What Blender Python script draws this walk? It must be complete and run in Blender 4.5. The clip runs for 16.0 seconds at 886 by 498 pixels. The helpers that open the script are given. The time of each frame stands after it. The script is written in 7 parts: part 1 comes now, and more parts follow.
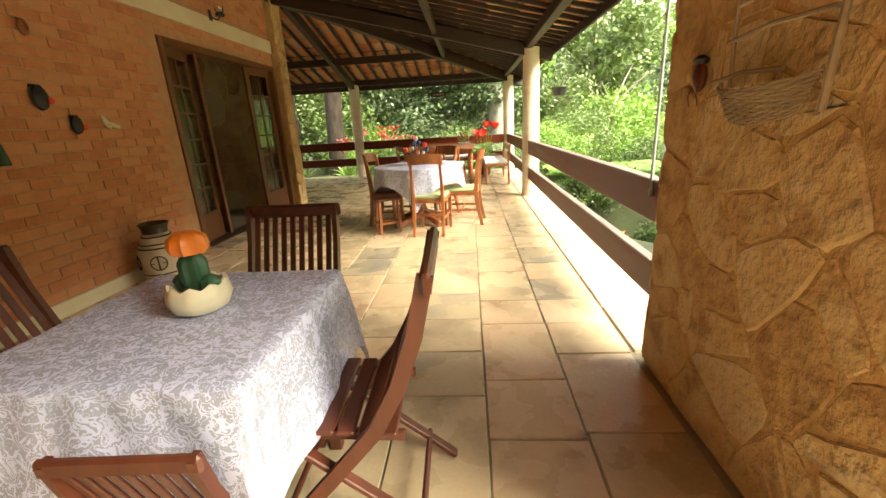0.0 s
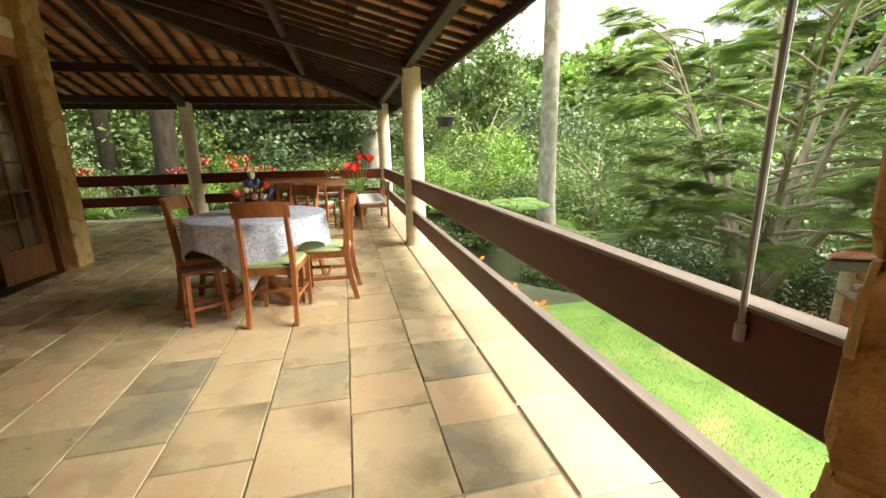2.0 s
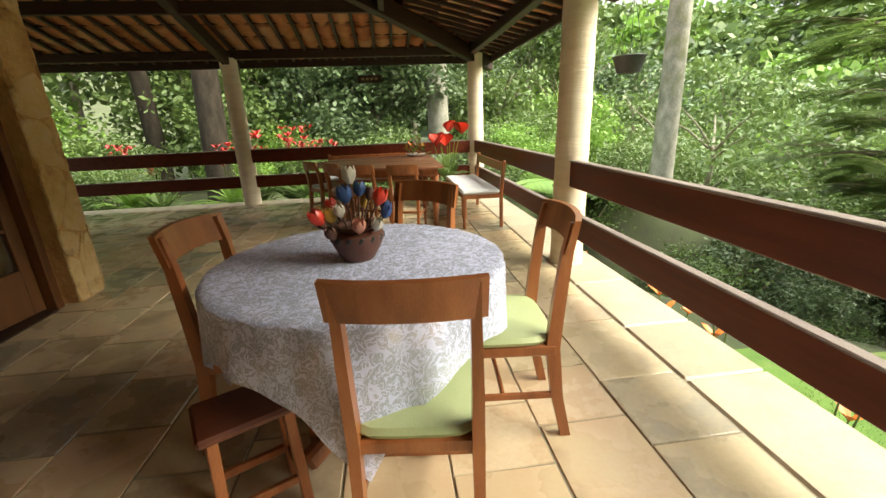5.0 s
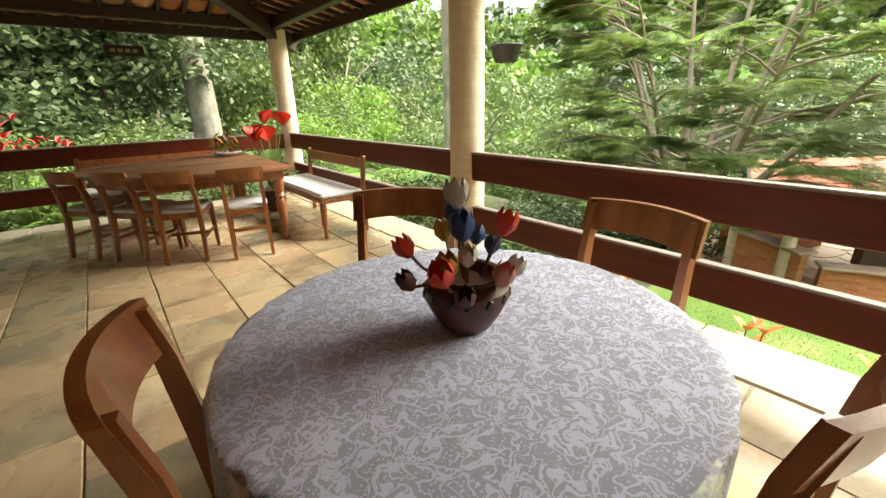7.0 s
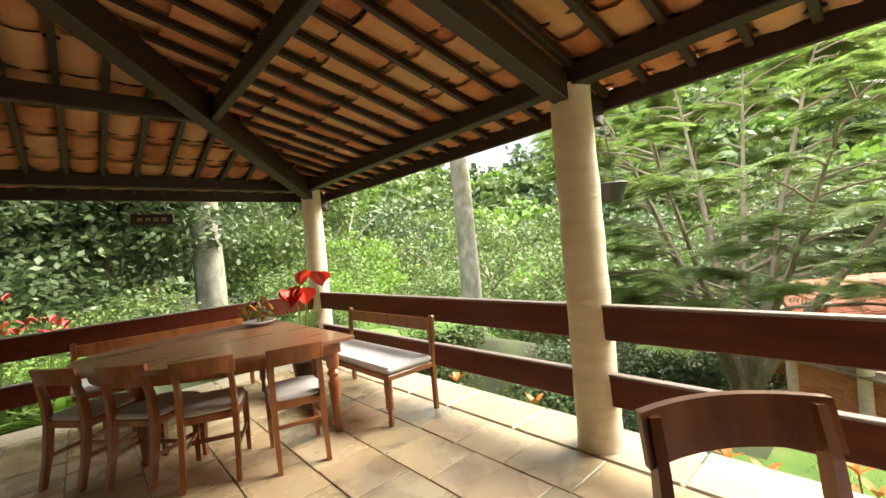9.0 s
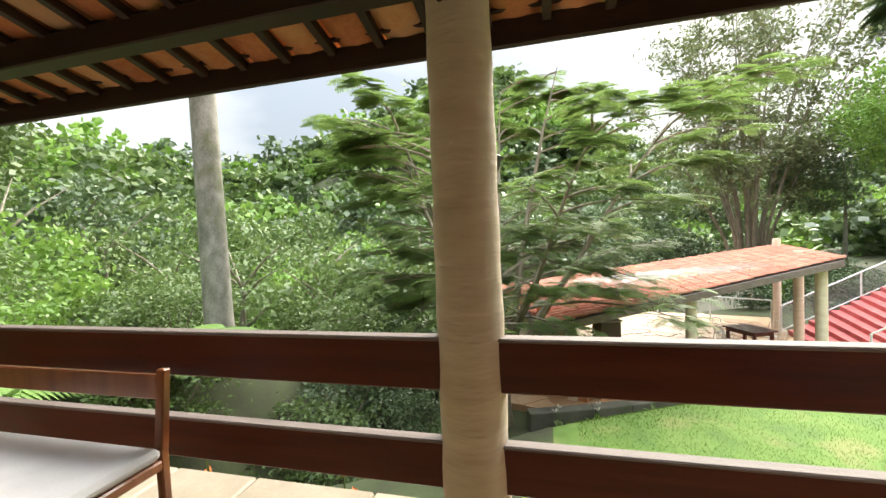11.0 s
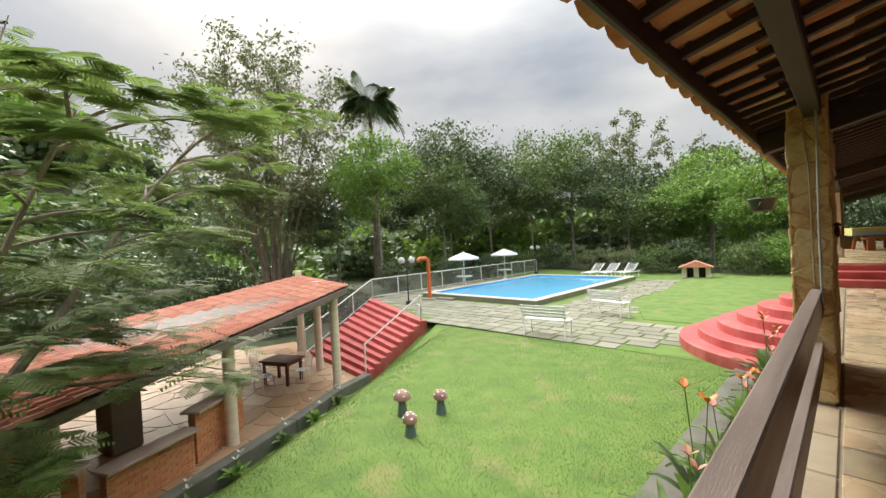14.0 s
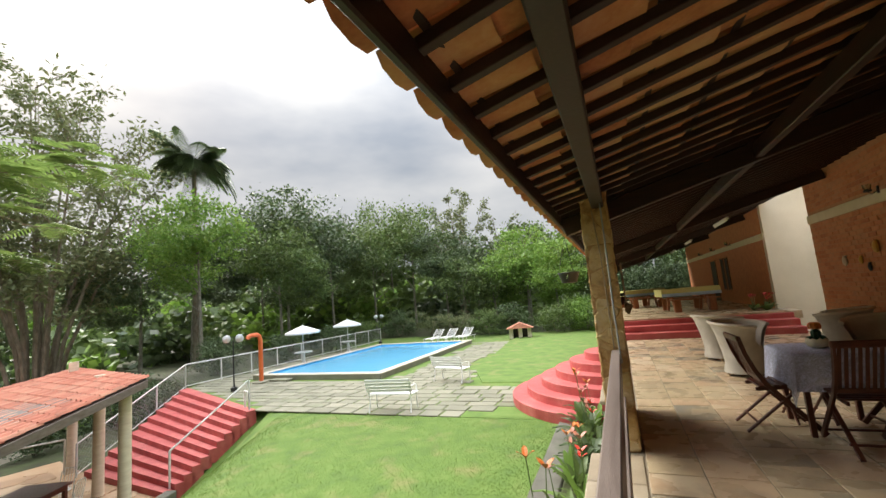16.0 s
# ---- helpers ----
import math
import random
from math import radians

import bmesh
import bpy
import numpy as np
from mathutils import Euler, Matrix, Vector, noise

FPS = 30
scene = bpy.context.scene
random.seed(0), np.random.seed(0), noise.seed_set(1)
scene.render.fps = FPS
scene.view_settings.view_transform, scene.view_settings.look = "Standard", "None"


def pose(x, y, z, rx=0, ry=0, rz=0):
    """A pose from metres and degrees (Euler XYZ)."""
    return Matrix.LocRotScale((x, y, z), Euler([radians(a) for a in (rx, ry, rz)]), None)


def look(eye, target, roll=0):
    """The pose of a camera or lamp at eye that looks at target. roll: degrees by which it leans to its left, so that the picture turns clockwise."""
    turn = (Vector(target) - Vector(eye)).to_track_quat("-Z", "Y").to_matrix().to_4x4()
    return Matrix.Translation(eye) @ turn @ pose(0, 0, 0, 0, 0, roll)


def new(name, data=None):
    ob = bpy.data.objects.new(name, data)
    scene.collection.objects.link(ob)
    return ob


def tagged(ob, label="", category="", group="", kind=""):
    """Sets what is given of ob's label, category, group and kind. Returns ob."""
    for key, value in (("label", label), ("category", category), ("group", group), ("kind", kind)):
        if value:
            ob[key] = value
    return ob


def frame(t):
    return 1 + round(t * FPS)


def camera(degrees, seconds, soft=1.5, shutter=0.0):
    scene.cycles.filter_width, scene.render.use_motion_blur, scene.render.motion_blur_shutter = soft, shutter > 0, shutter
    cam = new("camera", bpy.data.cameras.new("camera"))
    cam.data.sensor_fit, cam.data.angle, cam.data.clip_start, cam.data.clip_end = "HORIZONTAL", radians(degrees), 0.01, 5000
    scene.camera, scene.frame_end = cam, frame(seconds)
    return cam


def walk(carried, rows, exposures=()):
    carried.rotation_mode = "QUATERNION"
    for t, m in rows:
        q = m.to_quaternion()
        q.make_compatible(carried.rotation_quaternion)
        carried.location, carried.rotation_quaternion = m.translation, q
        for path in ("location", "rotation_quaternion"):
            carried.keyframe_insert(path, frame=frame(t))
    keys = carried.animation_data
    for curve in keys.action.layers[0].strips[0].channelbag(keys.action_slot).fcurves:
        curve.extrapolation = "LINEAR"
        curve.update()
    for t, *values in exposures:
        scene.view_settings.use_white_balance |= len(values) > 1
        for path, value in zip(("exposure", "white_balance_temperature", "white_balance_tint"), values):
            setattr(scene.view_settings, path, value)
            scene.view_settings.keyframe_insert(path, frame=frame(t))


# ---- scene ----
cam = camera(94.7, 16.0)
PATH = [
    (0, (0.141, 0.039, 1.251), (-0.007, 1.945, 0.664), -3.3),
    (0.5, (0.152, 0.33, 1.228), (0.19, 2.241, 0.64), -6.1),
    (1, (0.194, 0.656, 1.274), (0.544, 2.543, 0.711), -6.5),
    (1.5, (0.261, 1.117, 1.242), (0.647, 2.998, 0.682), -4.3),
    (2, (0.232, 1.546, 1.257), (0.675, 3.44, 0.792), -1.1),
    (2.5, (0.241, 1.976, 1.254), (0.664, 3.874, 0.789), -4.4),
    (3, (0.104, 2.394, 1.253), (0.244, 4.332, 0.776), -4.1),
    (3.2, (0.028, 2.541, 1.248), (0.193, 4.477, 0.772), -0.9),
    (5.5, (-0.534, 4.017, 1.277), (-0.25, 5.877, 0.599), -3.8),
    (6, (-0.749, 4.24, 1.259), (-0.173, 5.998, 0.5), -1.9),
    (6.5, (-0.92, 4.395, 1.26), (0.044, 5.97, 0.493), 2.9),
    (7, (-1.11, 4.63, 1.277), (0.07, 6.098, 0.604), -1.5),
    (7.5, (-1.31, 4.86, 1.345), (0.0, 6.325, 0.99), -4.7),
    (8, (-1.42, 5.13, 1.345), (-0.083, 6.619, 1.332), -4.8),
    (8.2, (-1.41, 5.24, 1.345), (-0.1, 6.757, 1.36), -5.4),
    (10.5, (-0.72, 6.622, 1.37), (0.984, 7.66, 1.228), -2.7),
    (11, (-0.475, 6.781, 1.334), (1.46, 7.282, 1.257), -2.5),
    (11.5, (-0.205, 6.811, 1.335), (1.79, 6.706, 1.238), -2.8),
    (12, (0.069, 6.814, 1.335), (1.995, 6.291, 1.199), -2.4),
    (12.5, (0.269, 6.716, 1.351), (2.108, 5.94, 1.23), -1.4),
    (13, (0.475, 6.6, 1.388), (2.247, 5.68, 1.314), -0.95),
    (13.5, (0.74, 6.475, 1.445), (2.39, 5.345, 1.396), -2.0),
    (14, (0.92, 6.376, 1.424), (2.331, 4.958, 1.398), -2.9),
    (14.5, (1.005, 6.169, 1.435), (2.134, 4.514, 1.463), -2.8),
    (15, (1.025, 6.118, 1.46), (1.925, 4.333, 1.527), -2.8),
    (15.5, (1.022, 6.154, 1.489), (1.815, 4.324, 1.631), -3.9),
    (16, (1.015, 6.225, 1.509), (1.776, 4.393, 1.761), -5.0),
]
EXPOSURES = [(0.0, 3.95, 8200, 4), (1.5, 3.5, 7900, 2), (2.0, 3.15, 7700, 1), (2.5, 2.95, 7500, 1), (5.5, 3.15, 7600, 1), (8.0, 3.4, 7900, 4), (10.5, 2.95, 7100, 5), (12.0, 2.45, 6900, 9), (12.5, 2.3, 6900, 10), (13.5, 2.05, 7100, 8), (14.5, 1.95, 7100, 8), (16.0, 2.0, 7000, 9)]
walk(cam, [(t, look(eye, target, roll)) for t, eye, target, roll in PATH], EXPOSURES)

# ---- world, sun, exposure ----
world = bpy.data.worlds.new("world")
scene.world = world
world.use_nodes = True
wn, wl = world.node_tree.nodes, world.node_tree.links
bg = wn["Background"]
sky = wn.new("ShaderNodeTexSky")
sky.sky_type, sky.sun_disc = "NISHITA", False
sky.sun_elevation, sky.sun_rotation = radians(37), radians(110)
sky.air_density, sky.dust_density = 1.0, 3.0
wc = wn.new("ShaderNodeTexCoord")
wm = wn.new("ShaderNodeMapping")
wm.inputs["Scale"].default_value = (1.0, 1.0, 2.6)
cloud = wn.new("ShaderNodeTexNoise")
cloud.inputs["Scale"].default_value, cloud.inputs["Detail"].default_value, cloud.inputs["Roughness"].default_value = 1.7, 5.0, 0.5
ramp = wn.new("ShaderNodeValToRGB")
ramp.color_ramp.elements[0].position, ramp.color_ramp.elements[0].color = 0.38, (1.35, 1.55, 1.9, 1)
ramp.color_ramp.elements[1].position, ramp.color_ramp.elements[1].color = 0.72, (3.2, 3.25, 3.35, 1)
wmix = wn.new("ShaderNodeMix")
wmix.data_type = "RGBA"
wmix.inputs[0].default_value = 0.95
wl.new(wc.outputs["Generated"], wm.inputs["Vector"])
wl.new(wm.outputs["Vector"], cloud.inputs["Vector"])
wl.new(cloud.outputs["Fac"], ramp.inputs["Fac"])
wl.new(sky.outputs["Color"], wmix.inputs[6])
wl.new(ramp.outputs["Color"], wmix.inputs[7])
# an overcast sky is three times as bright overhead as at the horizon
sep = wn.new("ShaderNodeSeparateXYZ")
wl.new(wc.outputs["Generated"], sep.inputs[0])
grad = wn.new("ShaderNodeMapRange")
grad.inputs["From Min"].default_value, grad.inputs["From Max"].default_value = 0.0, 1.0
grad.inputs["To Min"].default_value, grad.inputs["To Max"].default_value = 0.50, 5.6
rise = wn.new("ShaderNodeMath")
rise.operation, rise.use_clamp = "POWER", True
rise.inputs[1].default_value = 4.2
wl.new(sep.outputs["Z"], rise.inputs[0])
wl.new(rise.outputs[0], grad.inputs["Value"])
lift = wn.new("ShaderNodeVectorMath")
lift.operation = "SCALE"
wl.new(wmix.outputs[2], lift.inputs[0])
wl.new(grad.outputs["Result"], lift.inputs["Scale"])
wl.new(lift.outputs[0], bg.inputs["Color"])
bg.inputs["Strength"].default_value = 0.13
sun = new("sun", bpy.data.lights.new("sun", "SUN"))
sun.data.energy, sun.data.angle, sun.data.color = 1.45, radians(40), (1.0, 0.97, 0.93)
sun.matrix_world = look((42, -15, 33), (0, 0, 0))


# ---- materials ----
def rgb(c):
    return (*c, 1.0)


def material(name, colors, scale=6.0, rough=0.6, bump=0.2, fine=60.0, metal=0.0, island=0.0, obj=0.0, stretch=(1, 1, 1), spec=0.5, translucent=0.0, stain=0.0, stain_color=(0.05, 0.04, 0.03), coat=0.0, relief=0.01):
    """A surface with two scales of noise over a ramp of colours; island / obj: how far single pieces differ."""
    m = bpy.data.materials.new(name)
    m.use_nodes = True
    n, l = m.node_tree.nodes, m.node_tree.links
    b = n["Principled BSDF"]
    tc = n.new("ShaderNodeTexCoord")
    mp = n.new("ShaderNodeMapping")
    mp.inputs["Scale"].default_value = stretch
    l.new(tc.outputs["Object"], mp.inputs["Vector"])
    vec = mp.outputs["Vector"]
    if obj or island:
        if island:
            rnd = n.new("ShaderNodeNewGeometry").outputs["Random Per Island"]
        else:
            rnd = n.new("ShaderNodeObjectInfo").outputs["Random"]
        add = n.new("ShaderNodeVectorMath")
        add.operation = "MULTIPLY_ADD"
        cmb = n.new("ShaderNodeCombineXYZ")
        l.new(rnd, cmb.inputs[0])
        l.new(rnd, cmb.inputs[1])
        l.new(cmb.outputs[0], add.inputs[0])
        add.inputs[1].default_value = (37, 53, 0)
        l.new(vec, add.inputs[2])
        vec = add.outputs[0]
    big = n.new("ShaderNodeTexNoise")
    big.inputs["Scale"].default_value, big.inputs["Detail"].default_value = scale, 4
    small = n.new("ShaderNodeTexNoise")
    small.inputs["Scale"].default_value, small.inputs["Detail"].default_value = fine, 3
    l.new(vec, big.inputs["Vector"])
    l.new(vec, small.inputs["Vector"])
    mix = n.new("ShaderNodeMath")
    mix.operation = "MULTIPLY_ADD"
    l.new(small.outputs["Fac"], mix.inputs[0])
    mix.inputs[1].default_value = 0.35
    l.new(big.outputs["Fac"], mix.inputs[2])
    val = mix.outputs[0]
    lo, hi = 0.42, 0.95
    if obj or island:
        w = obj or island
        mr = n.new("ShaderNodeMath")
        mr.operation = "MULTIPLY_ADD"
        l.new(rnd, mr.inputs[0])
        mr.inputs[1].default_value = w
        l.new(val, mr.inputs[2])
        val = mr.outputs[0]
        lo, hi = 0.42 + 0.12 * w, 0.93 + 0.88 * w
    r = n.new("ShaderNodeValToRGB")
    el = r.color_ramp.elements
    while len(el) < len(colors):
        el.new(0.5)
    norm = n.new("ShaderNodeMapRange")
    norm.inputs["From Min"].default_value, norm.inputs["From Max"].default_value = lo, hi
    l.new(val, norm.inputs["Value"])
    l.new(norm.outputs["Result"], r.inputs["Fac"])
    for i, c in enumerate(colors):
        el[i].position, el[i].color = i / max(1, len(colors) - 1), rgb(c)
    col = r.outputs["Color"]
    if stain:
        st = n.new("ShaderNodeTexNoise")
        st.inputs["Scale"].default_value, st.inputs["Detail"].default_value = scale * 0.6, 6
        off = n.new("ShaderNodeVectorMath")
        off.operation = "ADD"
        off.inputs[1].default_value = (5, 9, 3)
        l.new(vec, off.inputs[0])
        l.new(off.outputs[0], st.inputs["Vector"])
        sr = n.new("ShaderNodeMapRange")
        sr.inputs["From Min"].default_value, sr.inputs["From Max"].default_value = 0.55, 0.72
        sr.inputs["To Max"].default_value = stain
        l.new(st.outputs["Fac"], sr.inputs["Value"])
        sm = n.new("ShaderNodeMix")
        sm.data_type = "RGBA"
        l.new(sr.outputs["Result"], sm.inputs[0])
        l.new(col, sm.inputs[6])
        sm.inputs[7].default_value = rgb(stain_color)
        col = sm.outputs[2]
    l.new(col, b.inputs["Base Color"])
    rr = n.new("ShaderNodeMapRange")
    rr.inputs["To Min"].default_value, rr.inputs["To Max"].default_value = max(0.03, rough - 0.12), min(1, rough + 0.14)
    l.new(big.outputs["Fac"], rr.inputs["Value"])
    l.new(rr.outputs["Result"], b.inputs["Roughness"])
    b.inputs["Metallic"].default_value = metal
    b.inputs["Specular IOR Level"].default_value = spec
    b.inputs["Coat Weight"].default_value = coat
    if bump:
        bp = n.new("ShaderNodeBump")
        bp.inputs["Strength"].default_value, bp.inputs["Distance"].default_value = bump, relief
        l.new(mix.outputs[0], bp.inputs["Height"])
        l.new(bp.outputs["Normal"], b.inputs["Normal"])
    if translucent:
        t = n.new("ShaderNodeBsdfTranslucent")
        l.new(col, t.inputs["Color"])
        ms = n.new("ShaderNodeMixShader")
        ms.inputs[0].default_value = translucent
        l.new(b.outputs[0], ms.inputs[1])
        l.new(t.outputs[0], ms.inputs[2])
        l.new(ms.outputs[0], n["Material Output"].inputs["Surface"])
    return m


MAT = {}
MAT["stone_tile"] = material("stone_tile", [(0.24, 0.225, 0.185), (0.43, 0.345, 0.22), (0.53, 0.425, 0.275), (0.51, 0.365, 0.235), (0.60, 0.50, 0.35)], 3.2, 0.27, 0.25, 45, obj=1.1, stain=0.85, stain_color=(0.17, 0.12, 0.078))
MAT["stone_tile_i"] = material("stone_tile_i", [(0.24, 0.225, 0.185), (0.43, 0.345, 0.22), (0.53, 0.425, 0.275), (0.51, 0.365, 0.235), (0.60, 0.50, 0.35)], 3.2, 0.27, 0.25, 45, island=1.1, stain=0.85, stain_color=(0.17, 0.12, 0.078))
MAT["edge_tile"] = material("edge_tile", [(0.26, 0.21, 0.14), (0.36, 0.29, 0.20), (0.43, 0.37, 0.27)], 4, 0.45, 0.2, 50, obj=0.4, stain=0.4, stain_color=(0.35, 0.27, 0.17))
MAT["grout"] = material("grout", [(0.20, 0.17, 0.12), (0.34, 0.29, 0.21)], 8, 0.9, 0.4)
MAT["brick"] = material("brick", [(0.42, 0.15, 0.07), (0.55, 0.215, 0.095), (0.62, 0.28, 0.13), (0.50, 0.25, 0.14)], 7, 0.8, 0.5, 70, obj=0.6)
MAT["brick_i"] = material("brick_i", [(0.42, 0.15, 0.07), (0.55, 0.215, 0.095), (0.62, 0.28, 0.13), (0.50, 0.25, 0.14)], 7, 0.8, 0.5, 70, island=0.6)
MAT["mortar"] = material("mortar", [(0.48, 0.24, 0.12), (0.58, 0.34, 0.19)], 9, 0.95, 0.5)
MAT["stone"] = material("stone", [(0.36, 0.20, 0.08), (0.58, 0.36, 0.15), (0.66, 0.47, 0.23), (0.66, 0.52, 0.33)], 9, 0.85, 1.0, 30, obj=0.5, stain=0.8, stain_color=(0.26, 0.12, 0.04), relief=0.045)
MAT["stone_i"] = material("stone_i", [(0.34, 0.20, 0.09), (0.50, 0.31, 0.14), (0.58, 0.42, 0.22), (0.54, 0.44, 0.30)], 4.5, 0.8, 0.7, 38, island=0.75, stain=0.6, stain_color=(0.20, 0.10, 0.04))
MAT["stone_mortar"] = material("stone_mortar", [(0.46, 0.26, 0.10), (0.64, 0.41, 0.18)], 9, 0.95, 1.0, 30, relief=0.04)
MAT["stucco"] = material("stucco", [(0.68, 0.56, 0.42), (0.82, 0.71, 0.56)], 5, 0.7, 1.0, 18, stretch=(0.6, 0.6, 3.2))
MAT["cream"] = material("cream", [(0.66, 0.58, 0.38), (0.76, 0.68, 0.48)], 3, 0.7, 0.3)
MAT["beam"] = material("beam", [(0.018, 0.008, 0.005), (0.05, 0.022, 0.013)], 4, 0.55, 0.35, 50, stretch=(1, 1, 6))
MAT["rail"] = material("rail", [(0.07, 0.011, 0.005), (0.14, 0.026, 0.011)], 3, 0.38, 0.25, 60, stretch=(6, 0.5, 6), spec=0.3)
MAT["weathered"] = material("weathered", [(0.13, 0.095, 0.08), (0.24, 0.19, 0.165)], 3, 0.6, 0.5, 60, stretch=(6, 0.5, 6))
MAT["clay"] = material("clay", [(0.34, 0.10, 0.04), (0.52, 0.20, 0.08), (0.60, 0.31, 0.15), (0.46, 0.30, 0.17)], 5, 0.85, 0.4, 40, island=0.8)
MAT["clay_out"] = material("clay_out", [(0.40, 0.13, 0.08), (0.52, 0.20, 0.13), (0.58, 0.30, 0.20)], 3, 0.85, 0.4, 30, island=0.6, stain=0.5, stain_color=(0.16, 0.10, 0.07))
MAT["chair_wood"] = material("chair_wood", [(0.17, 0.052, 0.018), (0.29, 0.095, 0.032), (0.36, 0.135, 0.05)], 3, 0.34, 0.12, 60, stretch=(5, 5, 0.6), coat=0.2)
MAT["teak"] = material("teak", [(0.07, 0.018, 0.009), (0.13, 0.036, 0.018)], 3, 0.4, 0.15, 60, stretch=(5, 5, 0.6))
MAT["door_wood"] = material("door_wood", [(0.12, 0.045, 0.017), (0.20, 0.08, 0.03)], 3, 0.42, 0.15, 60, stretch=(5, 5, 0.5))
MAT["cushion"] = material("cushion", [(0.52, 0.52, 0.54), (0.66, 0.66, 0.68)], 5, 0.85, 0.2, 120)
MAT["green_pad"] = material("green_pad", [(0.30, 0.36, 0.18), (0.42, 0.47, 0.26)], 4, 0.6, 0.15, 120)
MAT["white_paint"] = material("white_paint", [(0.68, 0.68, 0.66), (0.8, 0.8, 0.78)], 4, 0.5, 0.1)
MAT["plaster"] = material("plaster", [(0.66, 0.60, 0.47), (0.76, 0.70, 0.57)], 1.5, 0.85, 0.2, 30)
MAT["red_paint"] = material("red_paint", [(0.36, 0.055, 0.05), (0.48, 0.09, 0.085), (0.54, 0.16, 0.14)], 3, 0.6, 0.3, 40, stain=0.35, stain_color=(0.22, 0.06, 0.05))
MAT["orange"] = material("orange", [(0.62, 0.12, 0.03), (0.72, 0.17, 0.05)], 4, 0.45, 0.05)
MAT["iron"] = material("iron", [(0.012, 0.012, 0.012), (0.03, 0.03, 0.03)], 6, 0.5, 0.1)
MAT["lawn"] = material("lawn", [(0.065, 0.125, 0.018), (0.105, 0.18, 0.028), (0.15, 0.21, 0.05)], 2.5, 0.9, 0.5, 45, stain=0.75, stain_color=(0.22, 0.20, 0.075))
MAT["soil"] = material("soil", [(0.035, 0.03, 0.015), (0.05, 0.06, 0.02), (0.07, 0.085, 0.03)], 1.5, 0.95, 0.6, 20)
MAT["paving"] = material("paving", [(0.15, 0.145, 0.10), (0.22, 0.21, 0.15), (0.29, 0.27, 0.20)], 2, 0.8, 0.4, 30, obj=0.5, stain=0.5, stain_color=(0.13, 0.16, 0.06))
MAT["paving_i"] = material("paving_i", [(0.15, 0.145, 0.10), (0.22, 0.21, 0.15), (0.29, 0.27, 0.20)], 2, 0.8, 0.4, 30, island=0.5, stain=0.5, stain_color=(0.13, 0.16, 0.06))
MAT["kfloor"] = material("kfloor", [(0.26, 0.14, 0.07), (0.40, 0.24, 0.13), (0.46, 0.33, 0.21)], 2.2, 0.55, 0.2, 30, island=0.7)
MAT["pool_blue"] = material("pool_blue", [(0.03, 0.32, 0.62), (0.05, 0.40, 0.70)], 3, 0.3, 0.05)
MAT["concrete"] = material("concrete", [(0.22, 0.20, 0.17), (0.36, 0.34, 0.30)], 3, 0.85, 0.4, 40)
MAT["bark_dark"] = material("bark_dark", [(0.014, 0.011, 0.008), (0.03, 0.024, 0.018), (0.05, 0.04, 0.03)], 7, 0.9, 0.9, 40, stretch=(1, 1, 0.35), spec=0.1)
MAT["mossy"] = material("mossy", [(0.09, 0.085, 0.065), (0.17, 0.16, 0.13)], 3, 0.9, 0.4, 40, stain=0.5, stain_color=(0.06, 0.09, 0.03))
MAT["bark"] = material("bark", [(0.10, 0.08, 0.055), (0.22, 0.19, 0.14), (0.30, 0.27, 0.22)], 7, 0.9, 0.9, 40, stretch=(1, 1, 0.35))
MAT["bark_moss"] = material("bark_moss", [(0.10, 0.10, 0.075), (0.22, 0.21, 0.17), (0.34, 0.32, 0.28)], 5, 0.9, 0.8, 40, stretch=(1, 1, 0.6), stain=0.8, stain_color=(0.10, 0.11, 0.03))
MAT["bark_red"] = material("bark_red", [(0.12, 0.10, 0.07), (0.22, 0.185, 0.13), (0.30, 0.26, 0.19)], 8, 0.9, 0.9, 40, stretch=(1, 1, 0.5))
MAT["leaf"] = material("leaf", [(0.065, 0.105, 0.03), (0.115, 0.175, 0.048), (0.18, 0.25, 0.075)], 0.6, 0.5, 0, 8, island=0.7, translucent=0.3)
MAT["leaf_dark"] = material("leaf_dark", [(0.05, 0.082, 0.034), (0.09, 0.138, 0.056), (0.15, 0.205, 0.09)], 0.6, 0.45, 0, 8, island=0.7, translucent=0.22)
MAT["leaf_lime"] = material("leaf_lime", [(0.11, 0.22, 0.03), (0.18, 0.31, 0.055), (0.26, 0.39, 0.085)], 0.6, 0.5, 0, 8, island=0.7, translucent=0.35)
MAT["leaf_grey"] = material("leaf_grey", [(0.10, 0.125, 0.05), (0.17, 0.20, 0.085), (0.25, 0.28, 0.14)], 0.6, 0.6, 0, 8, island=0.7, translucent=0.25)
MAT["petal_red"] = material("petal_red", [(0.62, 0.03, 0.018), (0.82, 0.08, 0.05)], 5, 0.35, 0, island=0.5)
MAT["petal_crimson"] = material("petal_crimson", [(0.40, 0.02, 0.03), (0.60, 0.05, 0.05)], 5, 0.5, 0, island=0.5)
MAT["petal_orange"] = material("petal_orange", [(0.6, 0.13, 0.02), (0.7, 0.22, 0.04)], 5, 0.4, 0, island=0.5)
MAT["wicker"] = material("wicker", [(0.50, 0.45, 0.37), (0.66, 0.61, 0.52)], 6, 0.7, 0.6, 120)
MAT["terracotta"] = material("terracotta", [(0.07, 0.025, 0.016), (0.13, 0.05, 0.03)], 5, 0.45, 0.2)
MAT["grey_wall"] = material("grey_wall", [(0.20, 0.17, 0.13), (0.30, 0.26, 0.20)], 2, 0.8, 0.2)


